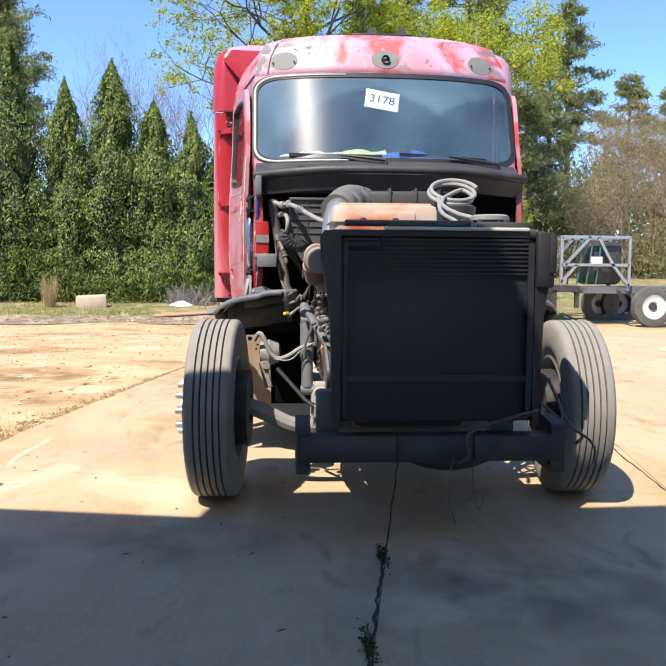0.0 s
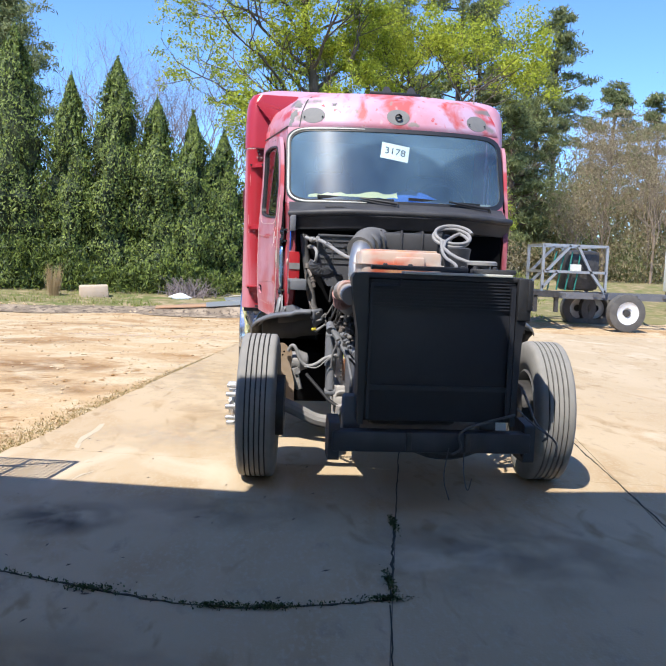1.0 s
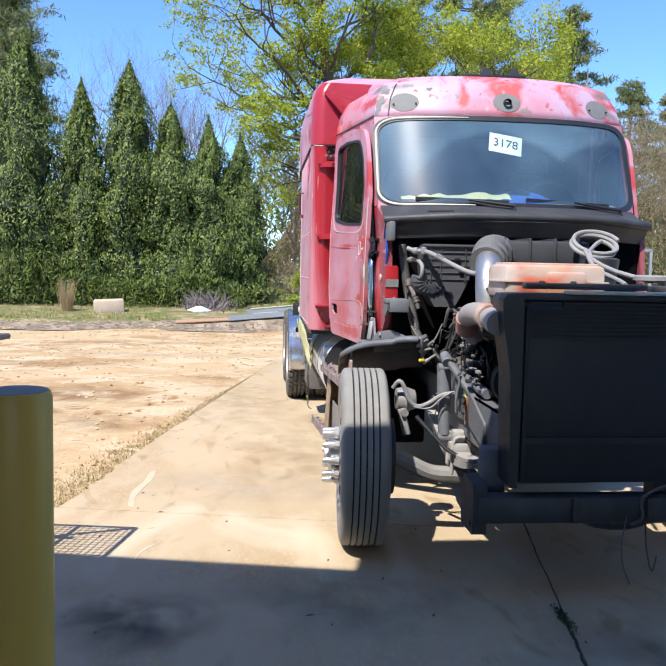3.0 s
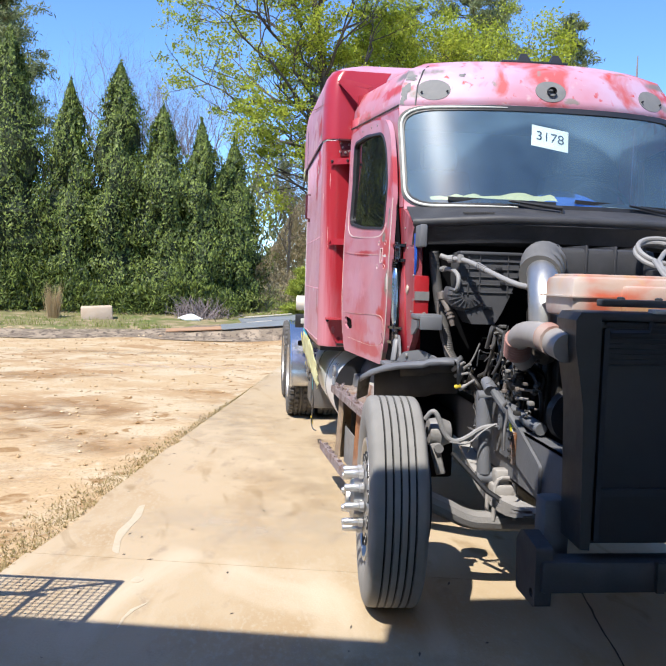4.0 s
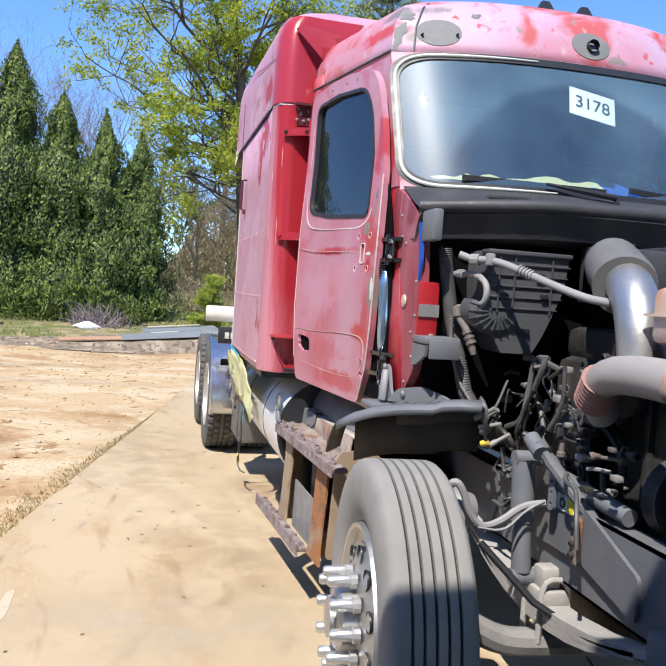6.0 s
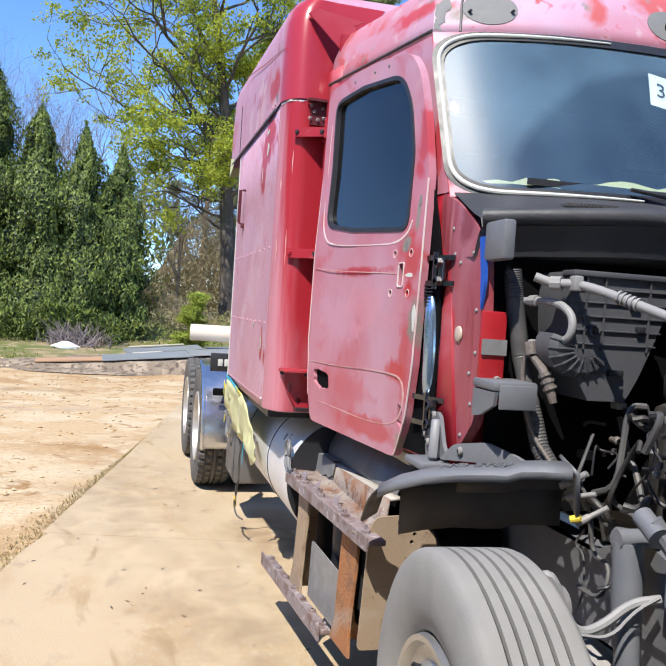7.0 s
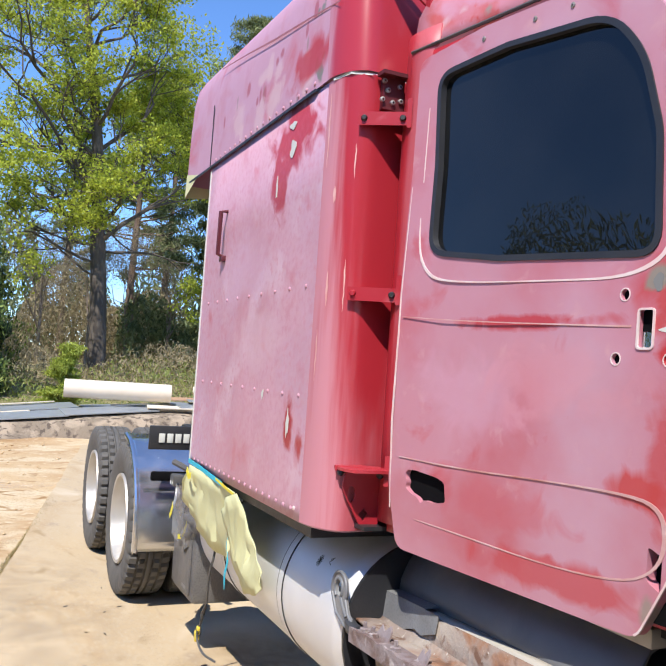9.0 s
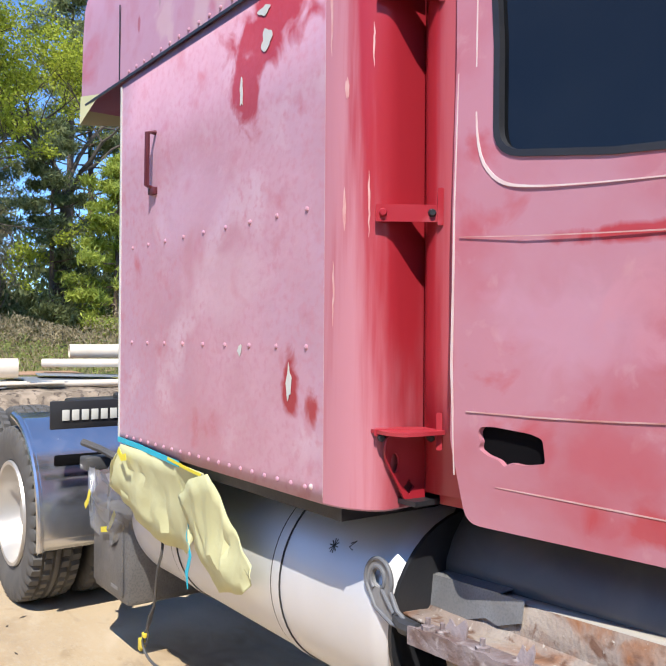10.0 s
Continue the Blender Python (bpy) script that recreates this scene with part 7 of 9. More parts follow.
for a, b, r_ in (((0.88, 6.2, 1.15), (0.93, 6.14, 1.20), 0.012), ((0.89, 6.18, 1.12), (0.95, 6.12, 1.145), 0.011), ((0.91, 6.15, 1.05), (0.98, 6.10, 1.11), 0.012), ((0.95, 6.30, 1.13), (0.99, 6.24, 1.18), 0.014)):
    fit_m = Mesh().tube([a, Vector(a).lerp(Vector(b), 0.4), Vector(a).lerp(Vector(b), 0.45), b], [r_, r_, r_ * 0.7, r_ * 0.7], 10)
    part("hose_fitting", fit_m, M_STEEL, truck, "loose hose fitting")
yc = Mesh().cyl((0.885, 6.14, 1.065), (0.905, 6.12, 1.075), 0.011, 10)
part("yellow_plug", yc, M_LEMON, truck, "yellow plug")
r2 = random.Random(11)
for k in range(34):                         # dark pipes and looms down the engine's side
    x, y, z = r2.uniform(1.02, 1.26), r2.uniform(5.75, 6.40), r2.uniform(0.95, 1.40)
    p = [(x, y, z)]
    for j in range(4):
        p.append((p[-1][0] + r2.uniform(-0.05, 0.05), p[-1][1] + r2.uniform(-0.10, 0.10), p[-1][2] + r2.uniform(-0.14, 0.05)))
    cm = Mesh().tube(p, r2.choice((0.004, 0.006, 0.008, 0.011)), 7, smooth=2)
    part("engine_hose", cm, r2.choice((M_HOSE, M_ENGINE, M_ENGINE, M_BLACK)), truck)
for cx_, cy_, cz_, n_, sp_ in ((1.16, 5.86, 1.33, 26, 0.09), (1.10, 5.88, 1.17, 20, 0.06), (1.20, 6.02, 1.02, 16, 0.09), (1.12, 5.62, 1.06, 12, 0.07), (1.16, 6.28, 1.25, 12, 0.10)):
    for k in range(n_):                     # clusters of bolts, unions and small castings
        x, y, z = r2.gauss(cx_, sp_ * 0.5), r2.gauss(cy_, sp_), r2.gauss(cz_, sp_ * 0.7)
        s = r2.uniform(0.007, 0.022)
        cm = Mesh()
        if k % 3 == 0:
            cm.box(x - s, x + s, y - s * 1.3, y + s * 1.3, z - s * 0.7, z + s * 0.7, s * 0.25)
        elif k % 3 == 1:
            cm.lathe([(-s, s * 0.5), (-s * 0.7, s * 0.8), (0, s * 0.8), (s * 0.2, s * 0.55), (s * 1.6, s * 0.5), (s * 1.7, 0.001)], (x, y, z), r2.choice("xyz"), 10)
        else:
            d_ = Vector((r2.gauss(0, 1), r2.gauss(0, 1), r2.gauss(0, 1))).normalized() * s * 3
            cm.tube([(x, y, z), (x + d_.x, y + d_.y, z), (x + d_.x, y + d_.y * 1.6, z - abs(d_.z))], s * 0.35, 7, smooth=1)
        part("engine_fitting", cm, r2.choice((M_STEEL, M_CAST, M_CAST, M_ENGINE)), truck)

inner = Mesh().box(0.70, 0.785, 6.43, 6.455, 1.36, 1.66, 0.006)
eo = part("inner_cowl_panel", inner, M_FIRE, truck, "bright red inner cowl panel with a pale label")
el = Mesh().box(0.70, 0.785, 6.422, 6.429, 1.52, 1.57)
part("label_band", el, M_STEPGREY, eo)
for z in (1.40, 1.44):
    bo_ = Mesh().lathe([(-0.012, 0.008), (-0.01, 0.013), (0.0, 0.013)], (0.76, 6.43, z), "y", 8)
    part("bolt", bo_, M_STEEL, eo)
bs = Mesh().plate(rounded([(6.46, 1.66), (6.44, 1.75), (6.45, 1.90), (6.50, 1.90), (6.475, 1.78)], 0.01, 3), [], lambda u, v, w: (0.70 + w, u, v), 0.01)
part("blue_edge", bs, M_MATTBLUE, truck, "bright blue protective strip")
ce = Mesh().box(0.698, 0.74, 6.32, 6.46, 1.82, 1.945, 0.01)
part("cowl_end_cap", ce, M_GREYPL, truck, "grey plastic cowl end cap")
tray = Mesh()
tray.box(0.69, 0.84, 6.30, 6.46, 1.415, 1.445, 0.008)
tray.plate([(6.46, 1.412), (6.30, 1.412), (6.31, 1.37), (6.40, 1.33), (6.46, 1.32)], [], lambda u, v, w: (0.695 + w, u, v), 0.012)
tray.box(0.71, 0.835, 6.294, 6.306, 1.36, 1.435, 0.004)
part("corner_bracket", tray, M_GREYPL, truck, "grey weathered corner bracket")

# --- inner wing over the wheel
WF = [(0.42, 6.53, 1.065), (0.46, 6.46, 1.105), (0.52, 6.39, 1.14), (0.60, 6.32, 1.165), (0.68, 6.255, 1.18), (0.72, 6.225, 1.185), (0.75, 6.20, 1.202), (0.80, 6.165, 1.21), (0.87, 6.12, 1.215)]
WB = [(0.47, 6.62, 1.06), (0.51, 6.56, 1.10), (0.57, 6.49, 1.135), (0.65, 6.43, 1.16), (0.73, 6.37, 1.172), (0.77, 6.35, 1.178), (0.81, 6.33, 1.195), (0.86, 6.30, 1.203), (0.93, 6.27, 1.208)]
for sgn in (1, -1):
    def mx(x):
        return x if sgn > 0 else 2 * XC - x

    def wing_row(t, dz=0.0, out=0.0):
        return [(mx(f[0] + (g[0] - f[0]) * t - out * 0.55), f[1] + (g[1] - f[1]) * t - out * 0.8, f[2] + (g[2] - f[2]) * t + dz) for f, g in zip(WF, WB)]

    fm = Mesh()
    fm.loft([wing_row(0, -0.032, 0.003), wing_row(0, -0.012, 0.003), wing_row(0.04, -0.002), wing_row(0.10, 0.002), wing_row(0.5, 0.004), wing_row(0.9, 0.002), wing_row(0.97, -0.004), wing_row(1.0, -0.02, -0.002)], False)
    wing = part("inner_wing", fm, M_GREYPL, truck, "weathered grey plastic inner wing with moulded lettering")
    so = wing.modifiers.new("sheet", "SOLIDIFY")
    so.thickness, so.offset = 0.008, 0
    el_ = Mesh()
    el_.loft([[(mx(0.87 + 0.09 * t), 6.118 + 0.235 * t, 1.215) for t in (0, 0.25, 0.5, 0.75, 1)], [(mx(0.885 + 0.09 * t), 6.116 + 0.235 * t, 1.20) for t in (0, 0.25, 0.5, 0.75, 1)], [(mx(0.892 + 0.09 * t), 6.116 + 0.235 * t, 1.08 + 0.03 * t) for t in (0, 0.25, 0.5, 0.75, 1)]], False)
    so = part("wing_end_lip", el_, M_GREYPL, wing).modifiers.new("sheet", "SOLIDIFY")
    so.thickness, so.offset = 0.012, 0
    arch = Mesh()
    arch.loft([[(mx(0.415), 6.53, 1.055), (mx(0.42), 6.60, 1.02), (mx(0.425), 6.67, 0.97), (mx(0.43), 6.73, 0.90)], [(mx(0.50), 6.60, 1.085), (mx(0.50), 6.67, 1.05), (mx(0.50), 6.73, 0.99), (mx(0.50), 6.78, 0.92)]], False)
    so = part("arch_flange", arch, M_BLACK, wing, "black curled arch flange").modifiers.new("sheet", "SOLIDIFY")
    so.thickness, so.offset = 0.01, 0
    M_SKIRT = mat("dusty_well_liner", (0.032, 0.029, 0.027), 0.75, var=(0.065, 0.055, 0.048), scale=9)
    sk = Mesh()
    sk.loft([wing_row(0.55, -0.02)[3:], wing_row(0.60, -0.05)[3:], wing_row(0.64, -0.075)[3:]], False)
    sk.loft([wing_row(1.0, -0.02)[1:], wing_row(1.06, -0.12)[1:], wing_row(1.14, -0.20)[1:]], False)
    so = part("wing_skirt", sk, M_SKIRT, wing, "dark ribbed skirt under the wing").modifiers.new("sheet", "SOLIDIFY")
    so.thickness = 0.008
    # cast bracket with a triangular back and a foot along the wing
    sb = Mesh()
    sb.plate(rounded([(6.76, 1.215), (6.66, 1.305), (6.62, 1.295), (6.575, 1.20), (6.53, 1.165), (6.69, 1.135), (6.72, 1.12), (6.74, 1.19)], 0.014, 3), [], lambda u, v, w: (mx(0.665 - w), u, v), 0.014)
    sb.bar((mx(0.645), 6.63, 1.28), (mx(0.62), 6.58, 1.15), 0.035, 0.03, 0.01)
    sb.plate(rounded([(6.56, 1.155), (6.52, 1.215), (6.44, 1.235), (6.36, 1.205), (6.33, 1.185), (6.36, 1.175)], 0.012, 3), [], lambda u, v, w: (mx(0.70 + 0.9 * (6.5 - u) - w), u, v), 0.014)
    sb.box(*sorted((mx(0.56), mx(0.68))), 6.53, 6.70, 1.12, 1.145, 0.008)
    wbk = part("wing_bracket", sb, M_GREYPL, wing, "cast grey wing bracket")
    for x_, y_, z_ in ((0.65, 6.66, 1.29), (0.65, 6.735, 1.215), (0.65, 6.70, 1.19), (0.685, 6.50, 1.195)):
        part("bolt", Mesh().lathe([(0.012 * -sgn, 0.006), (0.008 * -sgn, 0.013), (0.0, 0.014)], (mx(x_), y_, z_), "x", 10), M_STEEL, wbk)
    if sgn > 0:
        tx_c = bpy.data.curves.new("lettering", "FONT")
        tx_c.body = "NO STEP"
        tx_c.size, tx_c.extrude, tx_c.align_x = 0.058, 0.002, "CENTER"
        to = new("lettering", tx_c)
        to.matrix_world = pose(0.655, 6.325, 1.181, 2, -9, -39.5)
        to.data.materials.append(M_GREYPL)
        dg = bpy.context.evaluated_depsgraph_get()
        tme = bpy.data.meshes.new_from_object(to.evaluated_get(dg))
        tm = to.matrix_world.copy()
        bpy.data.objects.remove(to)
        to = new("lettering", tme)
        to.matrix_world = tm
        to.parent = wing

# --- tank, steps and side gear, left and right
for sgn in (1, -1):
    def mx(x):
        return x if sgn > 0 else 2 * XC - x
    TX, TZ, TR = 0.745, 0.745, 0.325
    tk = Mesh().lathe([(8.05, 0.001), (8.05, 0.22), (8.065, 0.29), (8.10, 0.32), (8.13, TR), (9.86, TR), (9.89, 0.32), (9.925, 0.29), (9.94, 0.22), (9.94, 0.001)], (mx(TX), 0, TZ), "y", 56)
    tank = part("fuel_tank", tk, M_TANK, truck, "brushed aluminium cylindrical fuel tank")
    # an added black disc keeps the tank's front end dark in the sun
    endp = [(TX + 0.318 * math.cos(a), TZ + 0.318 * math.sin(a)) for a in [2 * math.pi * k / 40 for k in range(40)]]
    part("tank_end_plate", Mesh().plate(endp, [], lambda u, v, w: (mx(u), 8.046 - w, v), 0.014), M_BLACK, tank, "black disc added to darken the tank's end")
    for y in (8.62, 9.42):
        bd = Mesh().lathe([(y - 0.024, TR + 0.001), (y - 0.022, TR + 0.005), (y + 0.022, TR + 0.005), (y + 0.024, TR + 0.001)], (mx(TX), 0, TZ), "y", 56)
        strap = part("tank_strap", bd, M_TANK, tank, "bright tank strap")
        ed = Mesh()
        for yy in (y - 0.026, y + 0.026):
            ed.lathe([(yy - 0.003, TR + 0.0005), (yy - 0.003, TR + 0.004), (yy + 0.003, TR + 0.004), (yy + 0.003, TR + 0.0005)], (mx(TX), 0, TZ), "y", 56)
        part("strap_liner", ed, M_BLACK, strap, "thin black rubber strap liner")
        an = radians(118)
        px_, pz_ = TX + (TR + 0.02) * math.cos(an), TZ + (TR + 0.02) * math.sin(an)
        part("strap_bolt", Mesh().box(*sorted((mx(px_ - 0.02), mx(px_ + 0.02))), y - 0.03, y + 0.03, pz_ - 0.02, pz_ + 0.02, 0.006).cyl((mx(px_), y, pz_), (mx(px_ - 0.05), y, pz_ + 0.05), 0.008, 8), M_HOSE, strap)
    tb_ = Mesh()
    tb_.box(*sorted((mx(0.90), mx(1.12))), 8.55, 8.70, 0.55, 0.95, 0.01)
    tb_.box(*sorted((mx(0.90), mx(1.12))), 9.35, 9.5, 0.55, 0.95, 0.01)
    part("tank_bracket", tb_, M_FRAME, tank)
    if sgn > 0:
        mk = Mesh()
        def tput(u, v, w):
            a = math.asin(max(-0.99, min(0.99, (v - TZ) / TR)))
            return (TX - (TR + w) * math.cos(a), u, TZ + (TR + w) * math.sin(a))
        for k in range(5):
            a = math.pi / 5 * k
            mk.strip([(8.36 - 0.02 * math.cos(a), 0.92 - 0.02 * math.sin(a)), (8.36 + 0.02 * math.cos(a), 0.92 + 0.02 * math.sin(a))], 0.003, tput, 0.001)
        part("ink_scrawl", mk, M_INK, tank, "small pen scrawl", 0)
        part("ink_scrawl", Mesh().strip([(8.29, 0.94), (8.27, 0.95), (8.29, 0.93), (8.27, 0.925)], 0.003, tput, 0.001), M_INK, tank, "small pen scrawl", 0)
    def taper(mesh, k):
        """The steps follow the cab, which narrows towards the front."""
        mesh.v = [(x + sgn * k * (8.0 - y), y, z) for x, y, z in mesh.v]
        return mesh

    # step box under the door: slanted rusty face, pale ledge, sill coloured dark as the door's shadow, pale flange
    ys = [6.92 + 1.16 * k / 10 for k in range(11)]

    def zf(y):
        return 0.93 - 0.055 * (y - 6.92) / 1.16

    wob = [0.006 * math.sin(7 * y) + 0.004 * math.sin(19 * y) for y in ys]
    sb = Mesh()
    sb.loft([[(mx(0.47 + w_), y, 0.803) for y, w_ in zip(ys, wob)], [(mx(0.565 + w_), y, 0.795 + w_) for y, w_ in zip(ys, wob)], [(mx(0.586), y, 0.815) for y in ys], [(mx(0.595), y, zf(y)) for y in ys]], False)
    sbo = part("step_frame", sb, M_RUST, truck, "rusty bent step frame")
    so = sbo.modifiers.new("sheet", "SOLIDIFY")
    so.thickness, so.offset = 0.008, 0
    tp = Mesh()
    yt = [7.70, 7.78, 7.82, 7.90, 8.0, 8.09]
    low = [0.55, 0.25, 0.35, 0.05, 0.12, 0.0]
    tp.loft([[(mx(0.575), y, 0.80 + (zf(y) - 0.80) * f) for y, f in zip(yt, low)], [(mx(0.585), y, zf(y) + 0.014) for y in yt]], False)
    tp.loft([[(mx(0.583), y, zf(y) + 0.014) for y in yt[1:]], [(mx(0.648), y, zf(y) + 0.018) for y in yt[1:]]], False)
    tp.loft([[(mx(0.645), y, zf(y) + 0.018) for y in (7.97, 8.03, 8.09)], [(mx(0.655), y, zf(y) + 0.06 - (0.02 if y > 8.05 else 0)) for y in (7.97, 8.03, 8.09)]], False)
    tp.loft([[(mx(0.575), 8.09, 0.79), (mx(0.66), 8.09, 0.79)], [(mx(0.583), 8.09, zf(8.09) + 0.014), (mx(0.648), 8.09, zf(8.09) + 0.018)]], False)
    so = part("torn_sheet", tp, mat("galvanised_sheet", (0.31, 0.325, 0.345), 0.45, 0.3, var=(0.20, 0.19, 0.18), scale=9, amount=0.8, fine=0.4), sbo, "torn grey metal sheet", 0).modifiers.new("sheet", "SOLIDIFY")
    so.thickness, so.offset = 0.004, 0
    skp = Mesh()
    skp.loft([[(mx(0.597), y, zf(y) + 0.002) for y in ys], [(mx(0.645), y, zf(y) + 0.006) for y in ys]], False)
    so = part("step_ledge", skp, M_SILL, sbo, "pale dusty ledge").modifiers.new("sheet", "SOLIDIFY")
    so.thickness = 0.01
    skp = Mesh()
    y2 = [6.98, 7.3, 7.6, 7.9, 8.10]
    skp.loft([[(mx(0.632), y, 0.885) for y in y2], [(mx(0.636), y, 0.93) for y in y2], [(mx(0.66), y, 0.985) for y in y2], [(mx(0.70), y, 1.04) for y in y2], [(mx(0.73), y, 1.055) for y in y2]], False)
    so = part("sill_panel", skp, mat("sill_shadow_grey", (0.10, 0.105, 0.12), 0.4, var=(0.18, 0.175, 0.17), scale=6, amount=0.8), truck, "sill panel with the door's shadow painted in as blue-grey").modifiers.new("sheet", "SOLIDIFY")
    so.thickness = 0.012
    skp = Mesh()
    skp.box(*sorted((mx(0.672), mx(0.73))), 6.95, 7.98, 1.052, 1.10, 0.006)
    part("sill_flange", skp, M_SILL, truck, "pale beige sill flange")
    ur = Mesh()
    ur.box(*sorted((mx(0.395), mx(0.47))), 6.80, 7.93, 0.785, 0.808, 0.006)
    jag = random.Random(17)
    lipo = [(6.80 + 1.13 * k / 40, 0.818 + jag.uniform(-0.004, 0.005)) for k in range(41)]
    ur.plate([(6.80, 0.768)] + lipo + [(7.93, 0.768)], [], lambda u, v, w: (mx(0.39 + w), u, v), 0.008)
    for y in (6.90, 7.13, 7.20, 7.46, 7.71, 7.84, 7.89):
        ur.lathe([(0, 0.018), (0.012, 0.018), (0.014, 0.008)], (mx(0.425), y, 0.808), "z", 6)
        ur.lathe([(0.012, 0.007), (0.032, 0.007), (0.034, 0.001)], (mx(0.425), y, 0.808), "z", 6)
    for y, w_ in ((7.30, 0.07), (7.58, 0.05), (7.78, 0.08)):
        ur.plate([(y, 0.80), (y + w_, 0.80), (y + w_ * 0.85, 0.842), (y + w_ * 0.55, 0.828), (y + w_ * 0.3, 0.85), (y + w_ * 0.1, 0.836)], [], lambda u, v, w: (mx(0.445 + w + 0.5 * (v - 0.81)), u, v), 0.005)
    part("upper_step_rail", taper(ur, 0.07), M_SCUFF, sbo, "scuffed mauve step rail with stripped bolts")
    lr = Mesh()
    lr.box(*sorted((mx(0.37), mx(0.42))), 7.20, 8.19, 0.295, 0.315, 0.004)
    lipo = [(7.20 + 0.99 * k / 40, 0.335 + jag.uniform(-0.004, 0.004)) for k in range(41)]
    lr.plate([(7.20, 0.272)] + lipo + [(8.19, 0.272)], [], lambda u, v, w: (mx(0.36 + w), u, v), 0.008)
    for k in range(7):
        y = 7.26 + k * 0.145
        lr.lathe([(0, 0.016), (0.012, 0.016), (0.014, 0.006)], (mx(0.40), y, 0.315), "z", 6)
    part("lower_step_rail", taper(lr, 0.075), M_SCUFF, sbo, "scuffed mauve lower step rail")
    for y, wd, lean, m_ in ((7.72, 0.17, 0.05, M_TANPLATE), (7.08, 0.20, 0.04, M_RUST2)):
        br = Mesh()
        edge_ = random.Random(int(y * 100))
        side_a = [(y - wd / 2 + lean * t / 6 + edge_.uniform(-0.012, 0.012), 0.30 + 0.49 * t / 6) for t in range(7)]
        side_b = [(y + wd / 2 + lean * t / 6 - 0.05 * math.sin(math.pi * t / 6) + edge_.uniform(-0.006, 0.006), 0.30 + 0.49 * t / 6) for t in range(6, -1, -1)]
        br.plate(side_a + side_b, [], lambda u, v, w: (mx(0.405 + w + 0.07 * (v - 0.3)), u, v), 0.012)
        br.plate([(0.405, 0.30), (0.52, 0.30), (0.53, 0.78), (0.44, 0.79)], [], lambda u, v, w, y=y, wd=wd: (mx(u), y + wd / 2 - 0.03 - w + 0.1 * (v - 0.3), v), 0.010)
        part("step_brace", taper(br, 0.075), m_, sbo, "rusted bent step brace")
    part("step_panel", taper(Mesh().plate(rounded([(7.20, 0.30), (7.20, 0.545), (7.62, 0.565), (7.64, 0.30)], 0.01, 2), [], lambda u, v, w: (mx(0.455 - w), u, v), 0.006), 0.07), M_STEPGREY, sbo, "blue-grey sheet panel between the braces")
    bxp = Mesh()
    hole_e = lambda cx_, cz_, r_: [(cx_ + r_ * math.cos(a), cz_ + r_ * math.sin(a)) for a in [2 * math.pi * k / 12 for k in range(12)]]
    bxp.plate(rounded([(0.50, 0.36), (0.52, 0.82), (0.545, 0.865), (0.70, 0.875), (0.79, 0.78), (0.80, 0.36)], 0.02), [hole_e(0.645, 0.845, 0.016), hole_e(0.70, 0.80, 0.008), hole_e(0.69, 0.77, 0.008)], lambda u, v, w: (mx(u), 6.915 - w, v), 0.012)
    part("step_end_plate", bxp, M_TANPLATE, sbo, "rusty tan end plate with holes")
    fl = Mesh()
    # box coloured near-black as the shade behind the steps
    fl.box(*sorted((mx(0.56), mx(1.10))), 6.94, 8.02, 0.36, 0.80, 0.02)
    part("battery_box", fl, M_GAP, truck, "box behind the steps, coloured near-black for shade")
    for cy_, z0_ in ((7.45, 0.45), (7.06, 0.45)):
        bl = Mesh().lathe([(z0_, 0.07), (z0_ + 0.015, 0.108), (0.71, 0.11), (0.74, 0.095), (0.755, 0.06), (0.757, 0.001)], (mx(0.64), cy_, 0), "z", 24)
        part("dark_canister", bl, M_BLACK, truck, "black air canister behind the steps")
    if sgn > 0:
        tear = [(8.092 + 0.056 * math.cos(a), 0.888 + 0.060 * math.sin(a)) for a in [radians(d) for d in range(-20, 211, 11)]] + [(8.01, 0.825), (7.965, 0.805), (7.97, 0.785), (8.03, 0.785), (8.10, 0.81)]
        tput2 = lambda u, v, w: (0.440 - w + 0.04 * (v - 0.9), u, v)
        ro = part("step_end_cap", Mesh().plate(tear, [[(8.094 + 0.024 * math.cos(a), 0.892 + 0.026 * math.sin(a)) for a in [2 * math.pi * k / 14 for k in range(14)]]], tput2, 0.010), M_STEPGREY, truck, "grey moulded teardrop step end cap")
        ringm = Mesh()
        ringm.tube([tput2(u, v, 0.010) for u, v in tear + tear[:1]], 0.006, 8)
        part("cap_rim", ringm, M_GREYPL, ro)
        ringm = Mesh()
        ringm.tube([tput2(8.094 + 0.030 * math.cos(a), 0.892 + 0.033 * math.sin(a), 0.011) for a in [radians(d) for d in range(-60, 245, 18)]] + [tput2(8.05, 0.84, 0.011), tput2(8.02, 0.815, 0.011)], 0.006, 8)
        part("cap_loop", ringm, M_GREYPL, ro)
        ringm = Mesh()
        ringm.tube([(0.44, 8.02, 0.80), (0.43, 7.98, 0.792), (0.425, 7.92, 0.795)], [0.018, 0.024, 0.022], 10)
        part("cap_neck", ringm, M_DUSTY, ro)
    # aux box behind the tank
    ab = Mesh()
    ab.box(*sorted((mx(0.41), mx(0.95))), 9.90, 10.36, 0.30, 0.72, 0.03)
    abo = part("aux_box", ab, M_BOXGREY, truck, "dusty dark grey auxiliary box")
    abl = Mesh().box(*sorted((mx(0.395), mx(0.415))), 9.94, 10.32, 0.34, 0.69, 0.012)
    part("box_lid", abl, M_BOXGREY, abo)
    part("box_label", Mesh().box(*sorted((mx(0.392), mx(0.396))), 9.98, 10.06, 0.37, 0.385), M_STEPGREY, abo)
